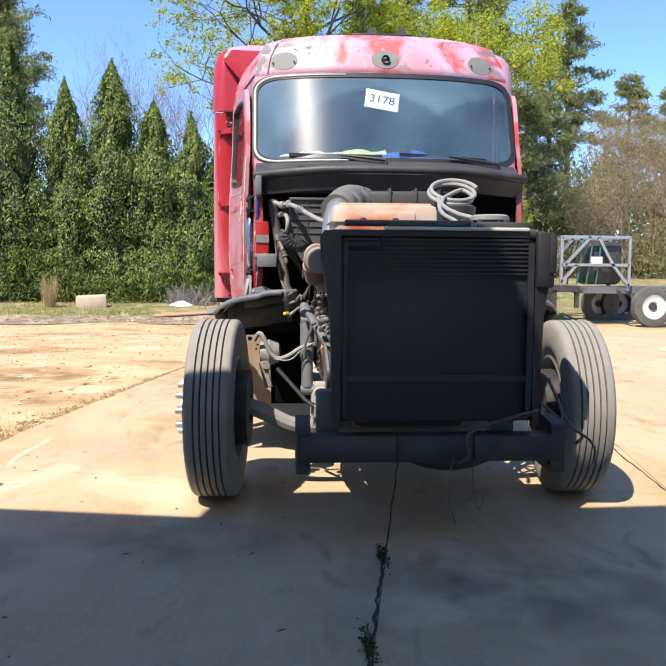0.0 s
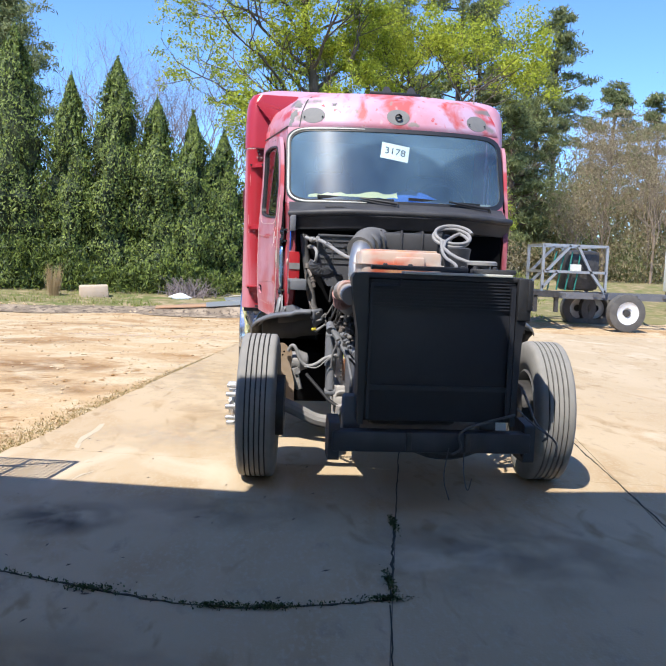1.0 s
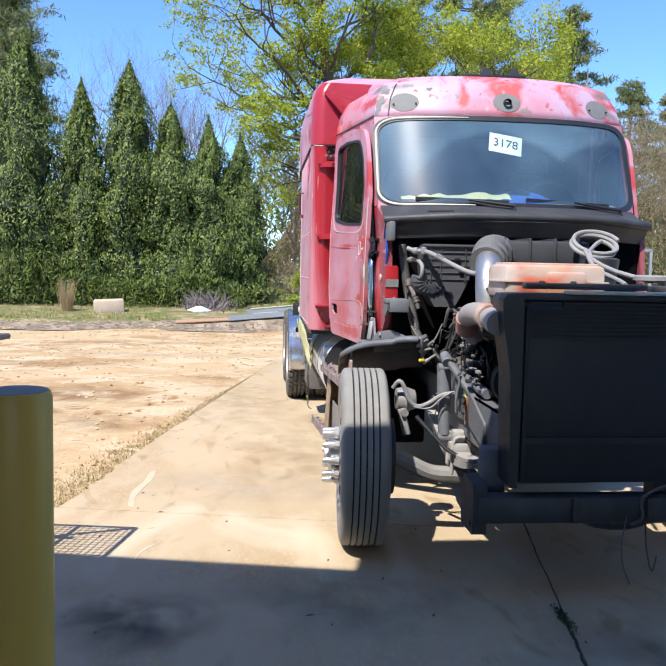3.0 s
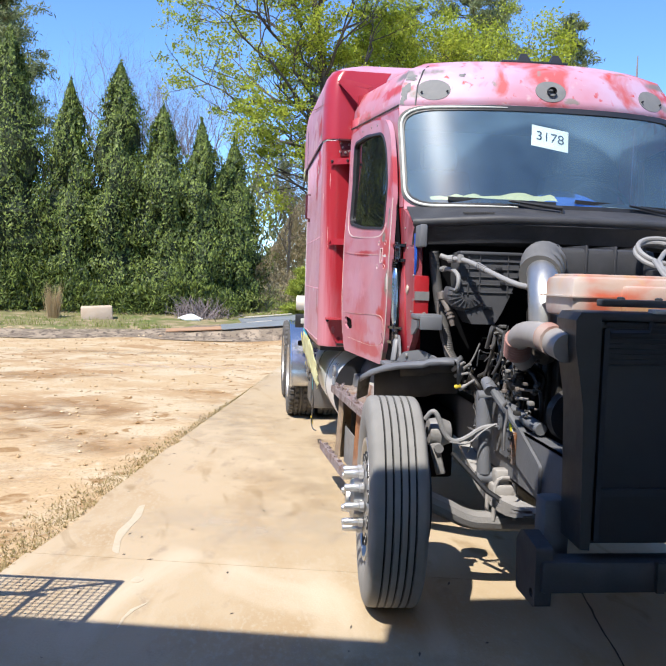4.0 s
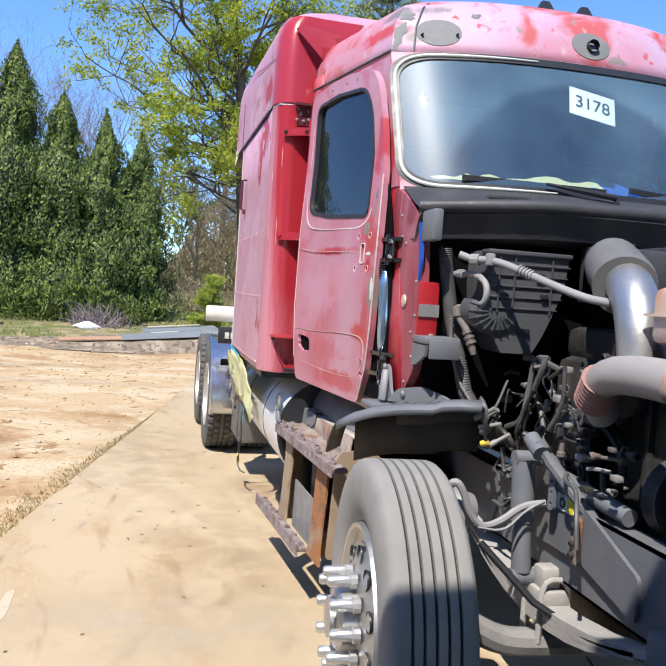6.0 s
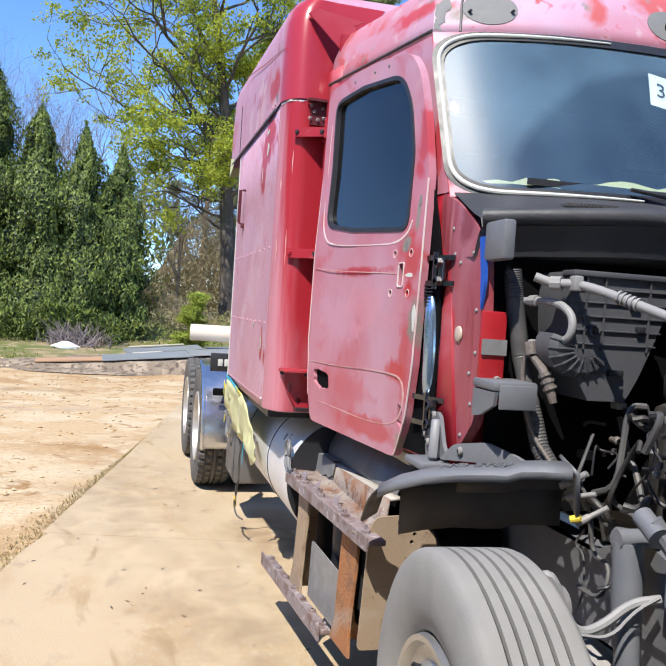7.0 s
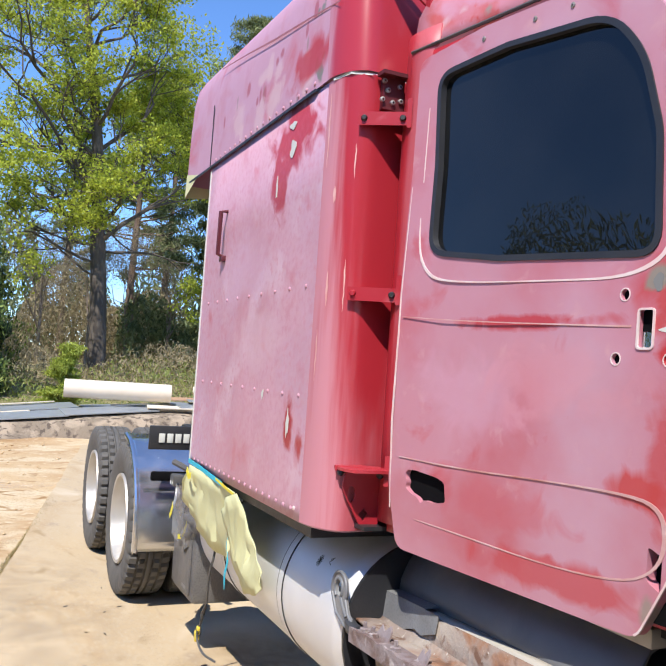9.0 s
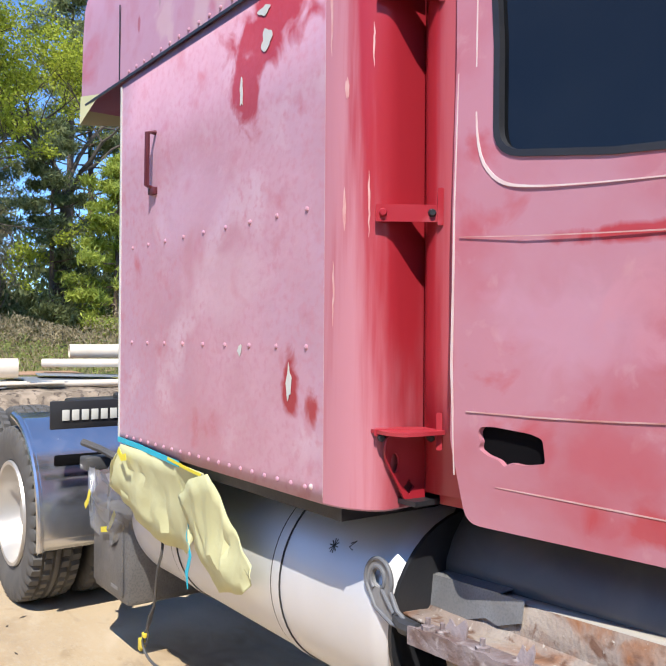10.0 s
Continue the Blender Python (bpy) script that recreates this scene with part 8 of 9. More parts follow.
    part("upper_canister", Mesh().lathe([(0.0, 0.02), (0.005, 0.10), (0.03, 0.12), (0.26, 0.12), (0.29, 0.10), (0.295, 0.001)], (mx(0.60), 9.98, 0.86), "y", 24), M_BLACK, abo, "black canister over the box")
    # mudguard in front of the drive wheel
    mg = Mesh()
    arc_ = [(11.28 + 0.585 * math.cos(a), 0.515 + 0.585 * math.sin(a)) for a in [radians(d) for d in range(100, 192, 6)]]
    arc_[0] = (11.25, 1.10)
    rows = [[(mx(x), y, z) for y, z in arc_] for x in (0.24, 0.245, 0.265, 0.9, 0.92)]
    rows[0] = [(x, y + 0.03, z - 0.03) for x, y, z in rows[0]]
    mg.loft(rows, False)
    mgo = part("mudguard", mg, M_GUARD, truck, "polished metal quarter mudguard")
    so = mgo.modifiers.new("sheet", "SOLIDIFY")
    so.thickness = 0.006
    fpl = Mesh()
    fpl.box(*sorted((mx(0.26), mx(0.94))), 10.60, 10.62, 1.07, 1.22, 0.006)
    fo = part("flap_plate", fpl, M_BLACK, truck, "black rubber flap with white block lettering")
    if sgn > 0:
        for k in range(9):
            x = 0.32 + k * 0.052
            part("white_bar", Mesh().box(x, x + 0.038, 10.592, 10.599, 1.115, 1.172, 0.002), M_FILLER, fo)
    gl_ = Mesh()
    gl_.tube([(mx(0.245), y + 0.012, z - 0.004) for y, z in arc_], 0.022, 10, smooth=1)
    part("rolled_edge", gl_, M_GUARD, mgo, "rolled bright edge")
    # the slot's dark inside is a near-black plate
    gs_ = Mesh().box(*sorted((mx(0.30), mx(0.62))), 10.655, 10.675, 0.865, 0.925, 0.012)
    part("guard_slot", gs_, M_GAP, mgo, "near-black plate standing for the mudguard's dark slot")
    hang = Mesh()
    hang.tube([(mx(0.55), 10.35, 0.92), (mx(0.48), 10.45, 0.97), (mx(0.42), 10.56, 1.0)], 0.02, 8)
    hang.box(*sorted((mx(0.40), mx(0.60))), 10.46, 10.56, 0.86, 0.93, 0.01)
    part("guard_stay", hang, M_HOSE, mgo)

# masking paper and film at the sleeper's rear corner
mp = thing("masking_paper", "crumpled yellow masking paper taped under the sleeper", "masking paper")


def crumpled(outline, seed, cuts=5, amp=0.012, top=None):
    """A creased sheet from an outline in (x, y, z); its top edge stays taped flat."""
    bm = bmesh.new()
    f = bm.faces.new([bm.verts.new(p) for p in outline])
    bmesh.ops.triangulate(bm, faces=[f])
    bmesh.ops.subdivide_edges(bm, edges=bm.edges[:], cuts=cuts, use_grid_fill=True)
    bmesh.ops.triangulate(bm, faces=bm.faces[:])
    for v in bm.verts:
        hold = min(1.0, max(0.0, (1.085 - v.co.z) / 0.08))
        q = v.co * 6 + Vector((seed, 0, 0))
        fold = abs(noise.noise(q)) * 2 - 0.6 + 0.5 * abs(noise.noise(q * 2.7))
        v.co.x -= fold * amp * 2.2 * hold
        v.co.y += noise.noise(q + Vector((0, 9, 0))) * amp * 0.8 * hold
        v.co.z += noise.noise(q + Vector((0, 0, 9))) * amp * 0.6 * hold
    m = Mesh()
    m.take(bm)
    return m


pm = crumpled([(0.292, 9.69, 1.10), (0.292, 9.45, 1.098), (0.292, 9.15, 1.093), (0.292, 8.90, 1.085), (0.335, 8.98, 0.98), (0.36, 9.10, 0.86), (0.375, 9.15, 0.735), (0.37, 9.42, 0.71), (0.345, 9.62, 0.78), (0.305, 9.86, 0.89), (0.28, 9.80, 0.98)], 3.0)
part("paper_sheet", pm, M_MASK, mp, "", 25)
pm = crumpled([(0.315, 9.16, 0.955), (0.28, 9.00, 1.05), (0.285, 8.86, 1.088), (0.33, 8.78, 0.93), (0.345, 8.67, 0.80), (0.35, 8.66, 0.755), (0.365, 8.74, 0.69), (0.37, 8.93, 0.64), (0.35, 9.06, 0.74)], 8.0)
part("hanging_flap", pm, M_MASK, mp, "", 25)
for o in mp.children:
    so = o.modifiers.new("sheet", "SOLIDIFY")
    so.thickness = 0.002
tp_ = Mesh()
tp_.strip([(9.72, 1.118), (9.5, 1.112), (9.3, 1.10), (9.1, 1.09)], 0.022, side_put(0.008), 0.002)
part("blue_tape", tp_, M_BLUETAPE, mp, "blue tape edge", 0)
for line, w_, o_ in (([(9.2, 1.10), (9.05, 1.085), (8.92, 1.075)], 0.012, 0.009), ([(9.66, 1.08), (9.62, 1.05), (9.57, 1.06)], 0.03, 0.03), ([(9.97, 0.74), (10.02, 0.68), (10.06, 0.645), (10.15, 0.625)], 0.026, -0.075), ([(10.30, 0.79), (10.33, 0.735), (10.37, 0.70)], 0.03, -0.07)):
    part("yellow_tape", Mesh().strip(line, w_, side_put(o_), 0.002), M_TAPE, mp, "yellow tape scrap", 0)
tp_ = Mesh()
tp_.strip([(9.14, 0.90), (9.16, 0.80), (9.13, 0.73), (9.16, 0.66), (9.15, 0.60)], [0.008, 0.014, 0.020, 0.024, 0.004], side_put(-0.055), 0.002)
part("blue_tape_tail", tp_, M_BLUETAPE, mp, "blue tape tail", 0)
film = Mesh()
rf = random.Random(8)
rows_ = []
for j in range(13):
    f = j / 12
    rows_.append([(0.31 + 0.09 * f + 0.035 * math.sin(2.1 * k + 4 * f) * f + rf.uniform(-0.012, 0.012), 9.70 + (0.16 + 0.62 * f) * k / 8 + rf.uniform(-0.012, 0.012), 1.12 - 0.02 * k - (0.50 - 0.026 * (k - 4) ** 2) * f + rf.uniform(-0.012, 0.012)) for k in range(9)])
film.loft(rows_, False)
part("plastic_film", film, glass_mat("plastic_film", (0.88, 0.9, 0.92), 0.12, 0.15, 0.4, 0.30, 0.3, (0.75, 0.77, 0.8)), mp, "clear crinkled plastic film", 12)
wr_ = Mesh()
wr_.tube([(0.44, 9.62, 0.80), (0.395, 9.46, 0.69), (0.38, 9.50, 0.58), (0.40, 9.56, 0.42), (0.40, 9.63, 0.30), (0.39, 9.69, 0.22), (0.40, 9.60, 0.15), (0.42, 9.42, 0.17)], 0.006, 6, smooth=2)
wr_.tube([(0.40, 9.56, 0.42), (0.38, 9.60, 0.34), (0.40, 9.62, 0.24), (0.40, 9.70, 0.20)], 0.004, 6, smooth=1)
part("dangling_wire", wr_, M_HOSE, truck, "dangling wires with yellow connectors")
for x0, x1, y0, y1, z0, z1 in ((0.39, 0.41, 9.68, 9.72, 0.19, 0.23), (0.385, 0.40, 9.64, 9.67, 0.25, 0.27), (0.395, 0.41, 9.71, 9.735, 0.17, 0.19)):
    part("wire_connector", Mesh().box(x0, x1, y0, y1, z0, z1, 0.003), M_LEMON, truck)

# ---------------------------------------------------------------- trees


def leaf_cloud(mesh, pts, size, rr, up=0.3, wid=0.55):
    """Small kinked leaves at the given places."""
    for p in pts:
        s = size * rr.uniform(0.6, 1.4)
        d = Vector((rr.gauss(0, 1), rr.gauss(0, 1), rr.gauss(0, 1) + up)).normalized()
        q = d.orthogonal().normalized()
        q = (q * math.cos(rr.random() * 6.28) + d.cross(q) * math.sin(rr.random() * 6.28)).normalized()
        n = len(mesh.v)
        mesh.v += [(p - d * s)[:], (p + q * s * wid)[:], (p + d * s)[:], (p - q * s * wid)[:]]
        mesh.f.append((n, n + 1, n + 2, n + 3))


def raw_part(name, mesh, material, parent, label="", kind=""):
    me = bpy.data.meshes.new(name)
    me.from_pydata(mesh.v, [], mesh.f)
    me.materials.append(material)
    ob = new(name, me)
    ob.parent = parent
    return tagged(ob, label, kind=kind)


def cypress(x, y, h, w, seed):
    z = ground_z(x, y)
    t = thing("cypress_tree", "tall dark green columnar cypress in a screen row", "tree", "cypress row", at=(x, y, z))
    rr = random.Random(seed)
    tr = Mesh().tube([(0, 0, -0.1), (0.03, 0, h * 0.5), (0, 0, h * 0.96)], [0.14, 0.08, 0.015], 8)
    part("trunk", tr, M_BARK, t)
    fol, core_m = Mesh(), Mesh()
    ph = [rr.uniform(0, 6.28) for _ in range(4)]

    def reach(u, a):
        """The crown's radius at height share u and bearing a: a lumpy spire."""
        base = min(1.0, 0.80 + 1.6 * u) * (1 - u ** 2.6) ** 0.95 * 0.93
        lump = noise.noise(Vector((math.cos(a) * 1.5 + seed, math.sin(a) * 1.5, u * h * 0.9))) * 0.75 + noise.noise(Vector((math.cos(a) * 4 + seed, math.sin(a) * 4, u * h * 2.6))) * 0.55
        return w * max(0.03, base * (1.0 + lump) + 0.02)

    # a solid core in dark green stands for the crown's shaded inside
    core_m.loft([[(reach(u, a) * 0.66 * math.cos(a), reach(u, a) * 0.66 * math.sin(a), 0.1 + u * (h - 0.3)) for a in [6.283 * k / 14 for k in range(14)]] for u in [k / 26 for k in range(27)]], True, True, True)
    part("inner_foliage", core_m, L_DEEP, t, "solid core, dark green for the shade inside the crown")
    for _ in range(27000):
        u = rr.random() ** 1.2
        a = rr.uniform(0, 6.283)
        r_ = reach(u, a) * (0.66 + 0.42 * rr.random() ** 0.8)
        p = Vector((r_ * math.cos(a), r_ * math.sin(a), 0.05 + u * (h - 0.05) + rr.uniform(-0.08, 0.08)))
        nrm = Vector((math.cos(a) + rr.gauss(0, 0.45), math.sin(a) + rr.gauss(0, 0.45), 0.35 + rr.gauss(0, 0.4))).normalized()
        ax = Vector((math.cos(a) * 0.5 + rr.gauss(0, 0.4), math.sin(a) * 0.5 + rr.gauss(0, 0.4), 0.9 + rr.gauss(0, 0.3)))
        ax = (ax - nrm * ax.dot(nrm)).normalized()
        sd_ = nrm.cross(ax)
        l_ = rr.uniform(0.035, 0.09)
        b_ = l_ * rr.uniform(0.2, 0.42)
        n = len(fol.v)
        fol.v += [(p - ax * l_ * 0.6)[:], (p + sd_ * b_)[:], (p + ax * l_)[:], (p - sd_ * b_)[:]]
        fol.f.append((n, n + 1, n + 2, n + 3))
    for _ in range(16):                     # loose spires above the crown
        a, u = rr.uniform(0, 6.283), rr.uniform(0.45, 0.95)
        c, ln = Vector((math.cos(a), math.sin(a), 0)) * reach(u, a) * 0.6, rr.uniform(0.3, 0.65)
        leaf_cloud(fol, [c * (1 - 0.4 * k / 40) + Vector((rr.gauss(0, 0.05 * (1.2 - k / 40)), rr.gauss(0, 0.05 * (1.2 - k / 40)), u * h + ln * k / 40)) for k in range(40)], 0.055, rr, 1.2, 0.3)
    leaf_cloud(fol, [Vector((rr.gauss(0, 0.05 * (1.1 - k / 60)), rr.gauss(0, 0.05 * (1.1 - k / 60)), h * 0.95 + 0.55 * k / 60)) for k in range(60)], 0.055, rr, 1.2, 0.3)
    raw_part("crown", fol, L_CYP, t)
    return t


for k, (x, y, h, w) in enumerate(((-9.3, 27.1, 7.2, 1.25), (-7.5, 26.9, 7.9, 1.35), (-5.75, 27.0, 6.5, 1.05), (-4.3, 27.1, 7.1, 1.1), (-3.0, 27.0, 5.9, 1.05), (-1.85, 27.2, 5.5, 1.0), (-0.85, 27.5, 5.0, 0.95))):
    cypress(x, y, h * 1.05, w * 1.04, 40 + k)


def grow(mesh, start, direction, length, radius, depth, rr, tips, bend=0.25, up=0.15, split=3, taper=0.62):
    """A limb that bends and forks; tips collects the ends of the twigs."""
    p, d = Vector(start), Vector(direction).normalized()
    pts, rads = [p.copy()], [radius]
    n = 4
    for i in range(n):
        d = (d + Vector((rr.gauss(0, bend), rr.gauss(0, bend), rr.gauss(0, bend * 0.6) + up * 0.3))).normalized()
        p = p + d * length / n
        pts.append(p.copy())
        rads.append(radius * (1 - (1 - taper) * (i + 1) / n))
    mesh.tube(pts, rads, 7 if radius > 0.05 else (5 if radius > 0.02 else 3), False)
    if depth == 0:
        tips += pts[1:]
        return
    for k in range(split):
        i = rr.choice((2, 3, 4)) if k else 4
        dd = (d + Vector((rr.gauss(0, 0.75), rr.gauss(0, 0.75), rr.gauss(0, 0.4) + up))).normalized()
        grow(mesh, pts[i], dd, length * rr.uniform(0.6, 0.82), rads[i] * 0.72, depth - 1, rr, tips, bend, up, split, taper)


def leafy_tree(name, label, x, y, h, trunk_h, r0, seed, leafm, barkm, leaves, size, spread, lean=(0, 0), depth=4, split=3, first=5):
    t = thing(name, label, "tree", at=(x, y, ground_z(x, y)))
    rr = random.Random(seed)
    wood = Mesh()
    tips = []
    top = Vector((lean[0], lean[1], trunk_h))
    wood.tube([(0, 0, -0.2), (0, 0, 0.15), top * 0.5, top], [r0 * 1.5, r0 * 1.1, r0, r0 * 0.85], 12, False, 1)
    ln = (h - trunk_h) * 0.36
    for k in range(first):
        a = 6.28 * k / first + rr.uniform(-0.3, 0.3)
        d = Vector((math.cos(a) * spread, math.sin(a) * spread, 1.0))
        if k == 0:
            d = Vector((0.1, 0, 1))
        grow(wood, top - Vector((0, 0, trunk_h * 0.15 * rr.random())), d, ln * rr.uniform(0.85, 1.15), r0 * 0.42, depth, rr, tips, 0.2, 0.18, split)
    part("trunk", wood, barkm, t)
    if leaves:
        fol = Mesh()
        pts = []
        for _ in range(leaves):
            c = rr.choice(tips)
            s = 0.22
            pts.append(c + Vector((rr.gauss(0, s), rr.gauss(0, s), rr.gauss(0, s * 0.8))))
        leaf_cloud(fol, pts, size, rr, 0.0)
        raw_part("crown", fol, leafm, t)
    return t




def tall_oak(x, y, seed):
    """A leader that runs to the top with long limbs in layers and clustered leaves."""
    t = thing("oak_tree", "broad hardwood tree with fresh yellow-green spring leaves", "tree", at=(x, y, ground_z(x, y)))
    rr = random.Random(seed)
    wood, tips = Mesh(), []
    axis = [(0, 0, -0.2), (-0.02, 0, 0.3), (-0.1, 0, 2.5), (-0.35, 0.1, 5.2), (-0.5, 0, 7.5), (-0.9, 0, 10), (-1.3, 0.1, 12.5), (-1.6, 0, 15)]
    wood.tube(axis, [0.42, 0.31, 0.27, 0.24, 0.19, 0.14, 0.09, 0.04], 12, False, 1)
    ax = [Vector(p) for p in axis]

    def at_z(z):
        for a, b in zip(ax, ax[1:]):
            if a.z <= z <= b.z:
                return a.lerp(b, (z - a.z) / (b.z - a.z))
        return ax[-1]

    for k in range(25):
        z = 4.4 + 9.8 * k / 24 + rr.uniform(-0.2, 0.2)
        a = k * 2.4 + rr.uniform(-0.4, 0.4)
        reach = (1.0 if z < 7 else 1.25 if z < 11 else 0.8) * rr.uniform(0.7, 1.25)
        rise = rr.uniform(0.25, 0.8) if z < 9 else rr.uniform(0.5, 1.1)
        grow(wood, at_z(z), (math.cos(a), math.sin(a) * 0.9, rise), 1.95 * reach, 0.085 * (1.25 - z / 20), 3, rr, tips, 0.22, 0.12, 3, 0.6)
    for k, (z, bx, by) in enumerate(((3.3, -1, 0.5), (3.8, -1, -0.3), (4.4, -0.9, 0.2), (4.9, -1, -0.6), (4.2, 0.9, -0.5))):
        grow(wood, at_z(z), (bx, by, 0.10), 2.4, 0.05, 3, rr, tips, 0.2, 0.05, 3, 0.6)
    for k, z in enumerate((5.6, 6.5, 7.4, 8.3, 9.3)):
        grow(wood, at_z(z), (-1, 0.35 * (-1) ** k, 0.22 + 0.02 * z), 3.6, 0.075, 3, rr, tips, 0.2, 0.1, 3, 0.6)
    part("trunk", wood, M_BARK, t)
    fol = Mesh()
    pts = []
    for c in tips:
        if rr.random() < 0.34:
            continue
        for _ in range(rr.randint(18, 44)):
            pts.append(c + Vector((rr.gauss(0, 0.16), rr.gauss(0, 0.16), rr.gauss(0, 0.10))))
    leaf_cloud(fol, pts, 0.060, rr, 0.0, 0.5)
    raw_part("crown", fol, L_SPRING, t)


tall_oak(3.0, 33.0, 5)
leafy_tree("oak_tree", "hardwood tree with fresh yellow-green spring leaves", 8.2, 37.0, 15, 6.0, 0.25, 15, L_SPRING, M_BARK, 30000, 0.062, 0.8, (0.4, 0), 4, 3, 5)


def pine(x, y, h, bare, w, seed, n=6500, leafm=None, r0=0.22, size=0.16, label="tall pine with a bare lower trunk", tuft=1.0):
    t = thing("pine_tree", label, "tree", "pines", at=(x, y, ground_z(x, y)))
    rr = random.Random(seed)
    wood = Mesh()
    lean = Vector((rr.uniform(-0.4, 0.4), rr.uniform(-0.4, 0.4), h))
    wood.tube([(0, 0, -0.2), lean * 0.4, lean * 0.75, lean], [r0, r0 * 0.8, r0 * 0.5, 0.03], 9, False)
    tufts = []
    m = int(26 + h)
    for k in range(m):
        u = bare + (1 - bare) * (k + rr.random()) / m
        base = lean * u
        a = rr.uniform(0, 6.28)
        v = (u - bare) / (1 - bare)
        ln = w * (0.45 + 0.75 * math.sin(math.pi * min(1, v * 0.85 + 0.15)) * rr.uniform(0.5, 1.2)) * (1.15 - 0.8 * v)
        tip = base + Vector((math.cos(a) * ln, math.sin(a) * ln, ln * rr.uniform(0.0, 0.5)))
        midp = base.lerp(tip, 0.5) + Vector((0, 0, -0.08 * ln))
        wood.tube([base, midp, tip], [0.05 * tuft, 0.035 * tuft, 0.012 * tuft], 4, False)
        for f in (0.45, 0.65, 0.8, 0.92, 1.0):
            c = base.lerp(tip, f)
            tufts.append((c + Vector((rr.gauss(0, 0.25) * tuft, rr.gauss(0, 0.25) * tuft, rr.gauss(0, 0.10) * tuft)), rr.uniform(0.25, 0.48) * tuft))
    part("trunk", wood, M_PBARK, t)
    fol = Mesh()
    pts = []
    for _ in range(int(n * 2.2)):
        c, s = rr.choice(tufts)
        pts.append(c + Vector((rr.gauss(0, s * 0.55), rr.gauss(0, s * 0.55), rr.gauss(0, s * 0.30))))
    leaf_cloud(fol, pts, size, rr, 0.6, 0.17)
    raw_part("crown", fol, leafm or L_PINE, t)
    return t


for k, (x, y, h, bare, w, n) in enumerate((
        (19.0, 50, 16.5, 0.45, 2.2, 6500), (11.5, 46, 19, 0.5, 2.6, 7500), (13.8, 49, 16.5, 0.35, 2.8, 8000), (9.0, 52, 17, 0.4, 2.8, 7000),
        (23.5, 52, 12.8, 0.3, 2.4, 6000), (27.5, 54, 12.5, 0.3, 2.6, 6000), (32, 50, 12, 0.3, 2.6, 5000), (15.8, 44, 11.5, 0.25, 2.2, 6500), (-8.6, 30, 10.4, 0.5, 1.5, 2600),
        (-11.5, 40, 12.5, 0.45, 2.2, 4500), (6.2, 47, 15, 0.3, 2.8, 6500), (4.0, 58, 15, 0.3, 2.6, 4500), (12.5, 38, 8.5, 0.12, 1.7, 6500), (37, 52, 13, 0.3, 2.6, 4500), (42, 48, 13, 0.3, 2.6, 4500))):
    pine(x, y, h, bare, w, 100 + k, n if y > 36 else 3 * n, size=0.0034 * y)
for k, (x, y, h, w) in enumerate(((1.05, 25.2, 1.5, 0.30), (9.2, 33.5, 6.8, 1.7), (7.6, 35.5, 8.2, 1.7))):
    pine(x, y, h, 0.03, w, 140 + k, 9000, L_YPINE if k != 2 else L_PINE, 0.03 if k == 0 else 0.1, 0.055 if k == 0 else 0.13, "bushy young pine with light green needles" if k != 2 else "dark green conifer with drooping boughs", tuft=0.3 if k == 0 else 0.8)


def bare_tree(x, y, h, seed, m, name="bare_tree", label="leafless grey tree behind the hedge", r0=0.12, depth=4, spread=0.45):
    t = thing(name, label, "tree", "bare trees", at=(x, y, ground_z(x, y)))
    rr = random.Random(seed)
    wood, tips = Mesh(), []
    wood.tube([(0, 0, -0.2), (0.05, 0, h * 0.3)], [r0, r0 * 0.8], 8, False)
    for k in range(5):
        a = 6.28 * k / 5 + rr.random()
        grow(wood, (0.05, 0, h * (0.2 + 0.1 * rr.random())), (math.cos(a) * spread, math.sin(a) * spread, 1), h * 0.27, r0 * 0.55, depth, rr, tips, 0.16, 0.3, 3, 0.6)
    part("trunk", wood, m, t)
    return t, tips


for k, (x, y, h) in enumerate(((-6.2, 44, 12.2), (-4.0, 46, 12.4), (-8.8, 43, 10.8), (-11.5, 47, 11), (-2.2, 49, 11.5))):
    bare_tree(x, y, h, 200 + k, M_TWIG, r0=0.15, depth=5)
for k, (x, y, h) in enumerate(((15.5, 38, 6.5), (17.6, 39, 8.5), (19.8, 38.5, 9.2), (21.5, 40, 9.0), (24.0, 39, 9.2), (26.5, 40, 8.8), (29, 39, 8.5), (13.9, 42, 7.5), (32.0, 40, 8.6), (3.4, 39.5, 6.0), (5.2, 41, 6.8), (1.4, 38, 6.2), (6.8, 40, 6.0), (16.6, 36.5, 5.0), (18.8, 36, 6.2), (20.9, 36.8, 5.6), (22.8, 37, 7.0), (25.2, 36.4, 6.4), (27.8, 37, 6.8), (14.9, 36, 4.2), (23.6, 41, 10.2), (18.2, 41.5, 9.6))):
    t, tips = bare_tree(x, y, h, 230 + k, M_BROWNTWIG, "thicket_tree", "brown leafless thicket tree", 0.07, 4, 0.30)
    rr = random.Random(900 + k)
    fol = Mesh()
    leaf_cloud(fol, [rr.choice(tips) + Vector((rr.gauss(0, 0.3), rr.gauss(0, 0.3), rr.gauss(0, 0.3))) for _ in range(3600)], 0.055, rr, 0.4, 0.22)
    raw_part("crown", fol, L_BRUSH, t)

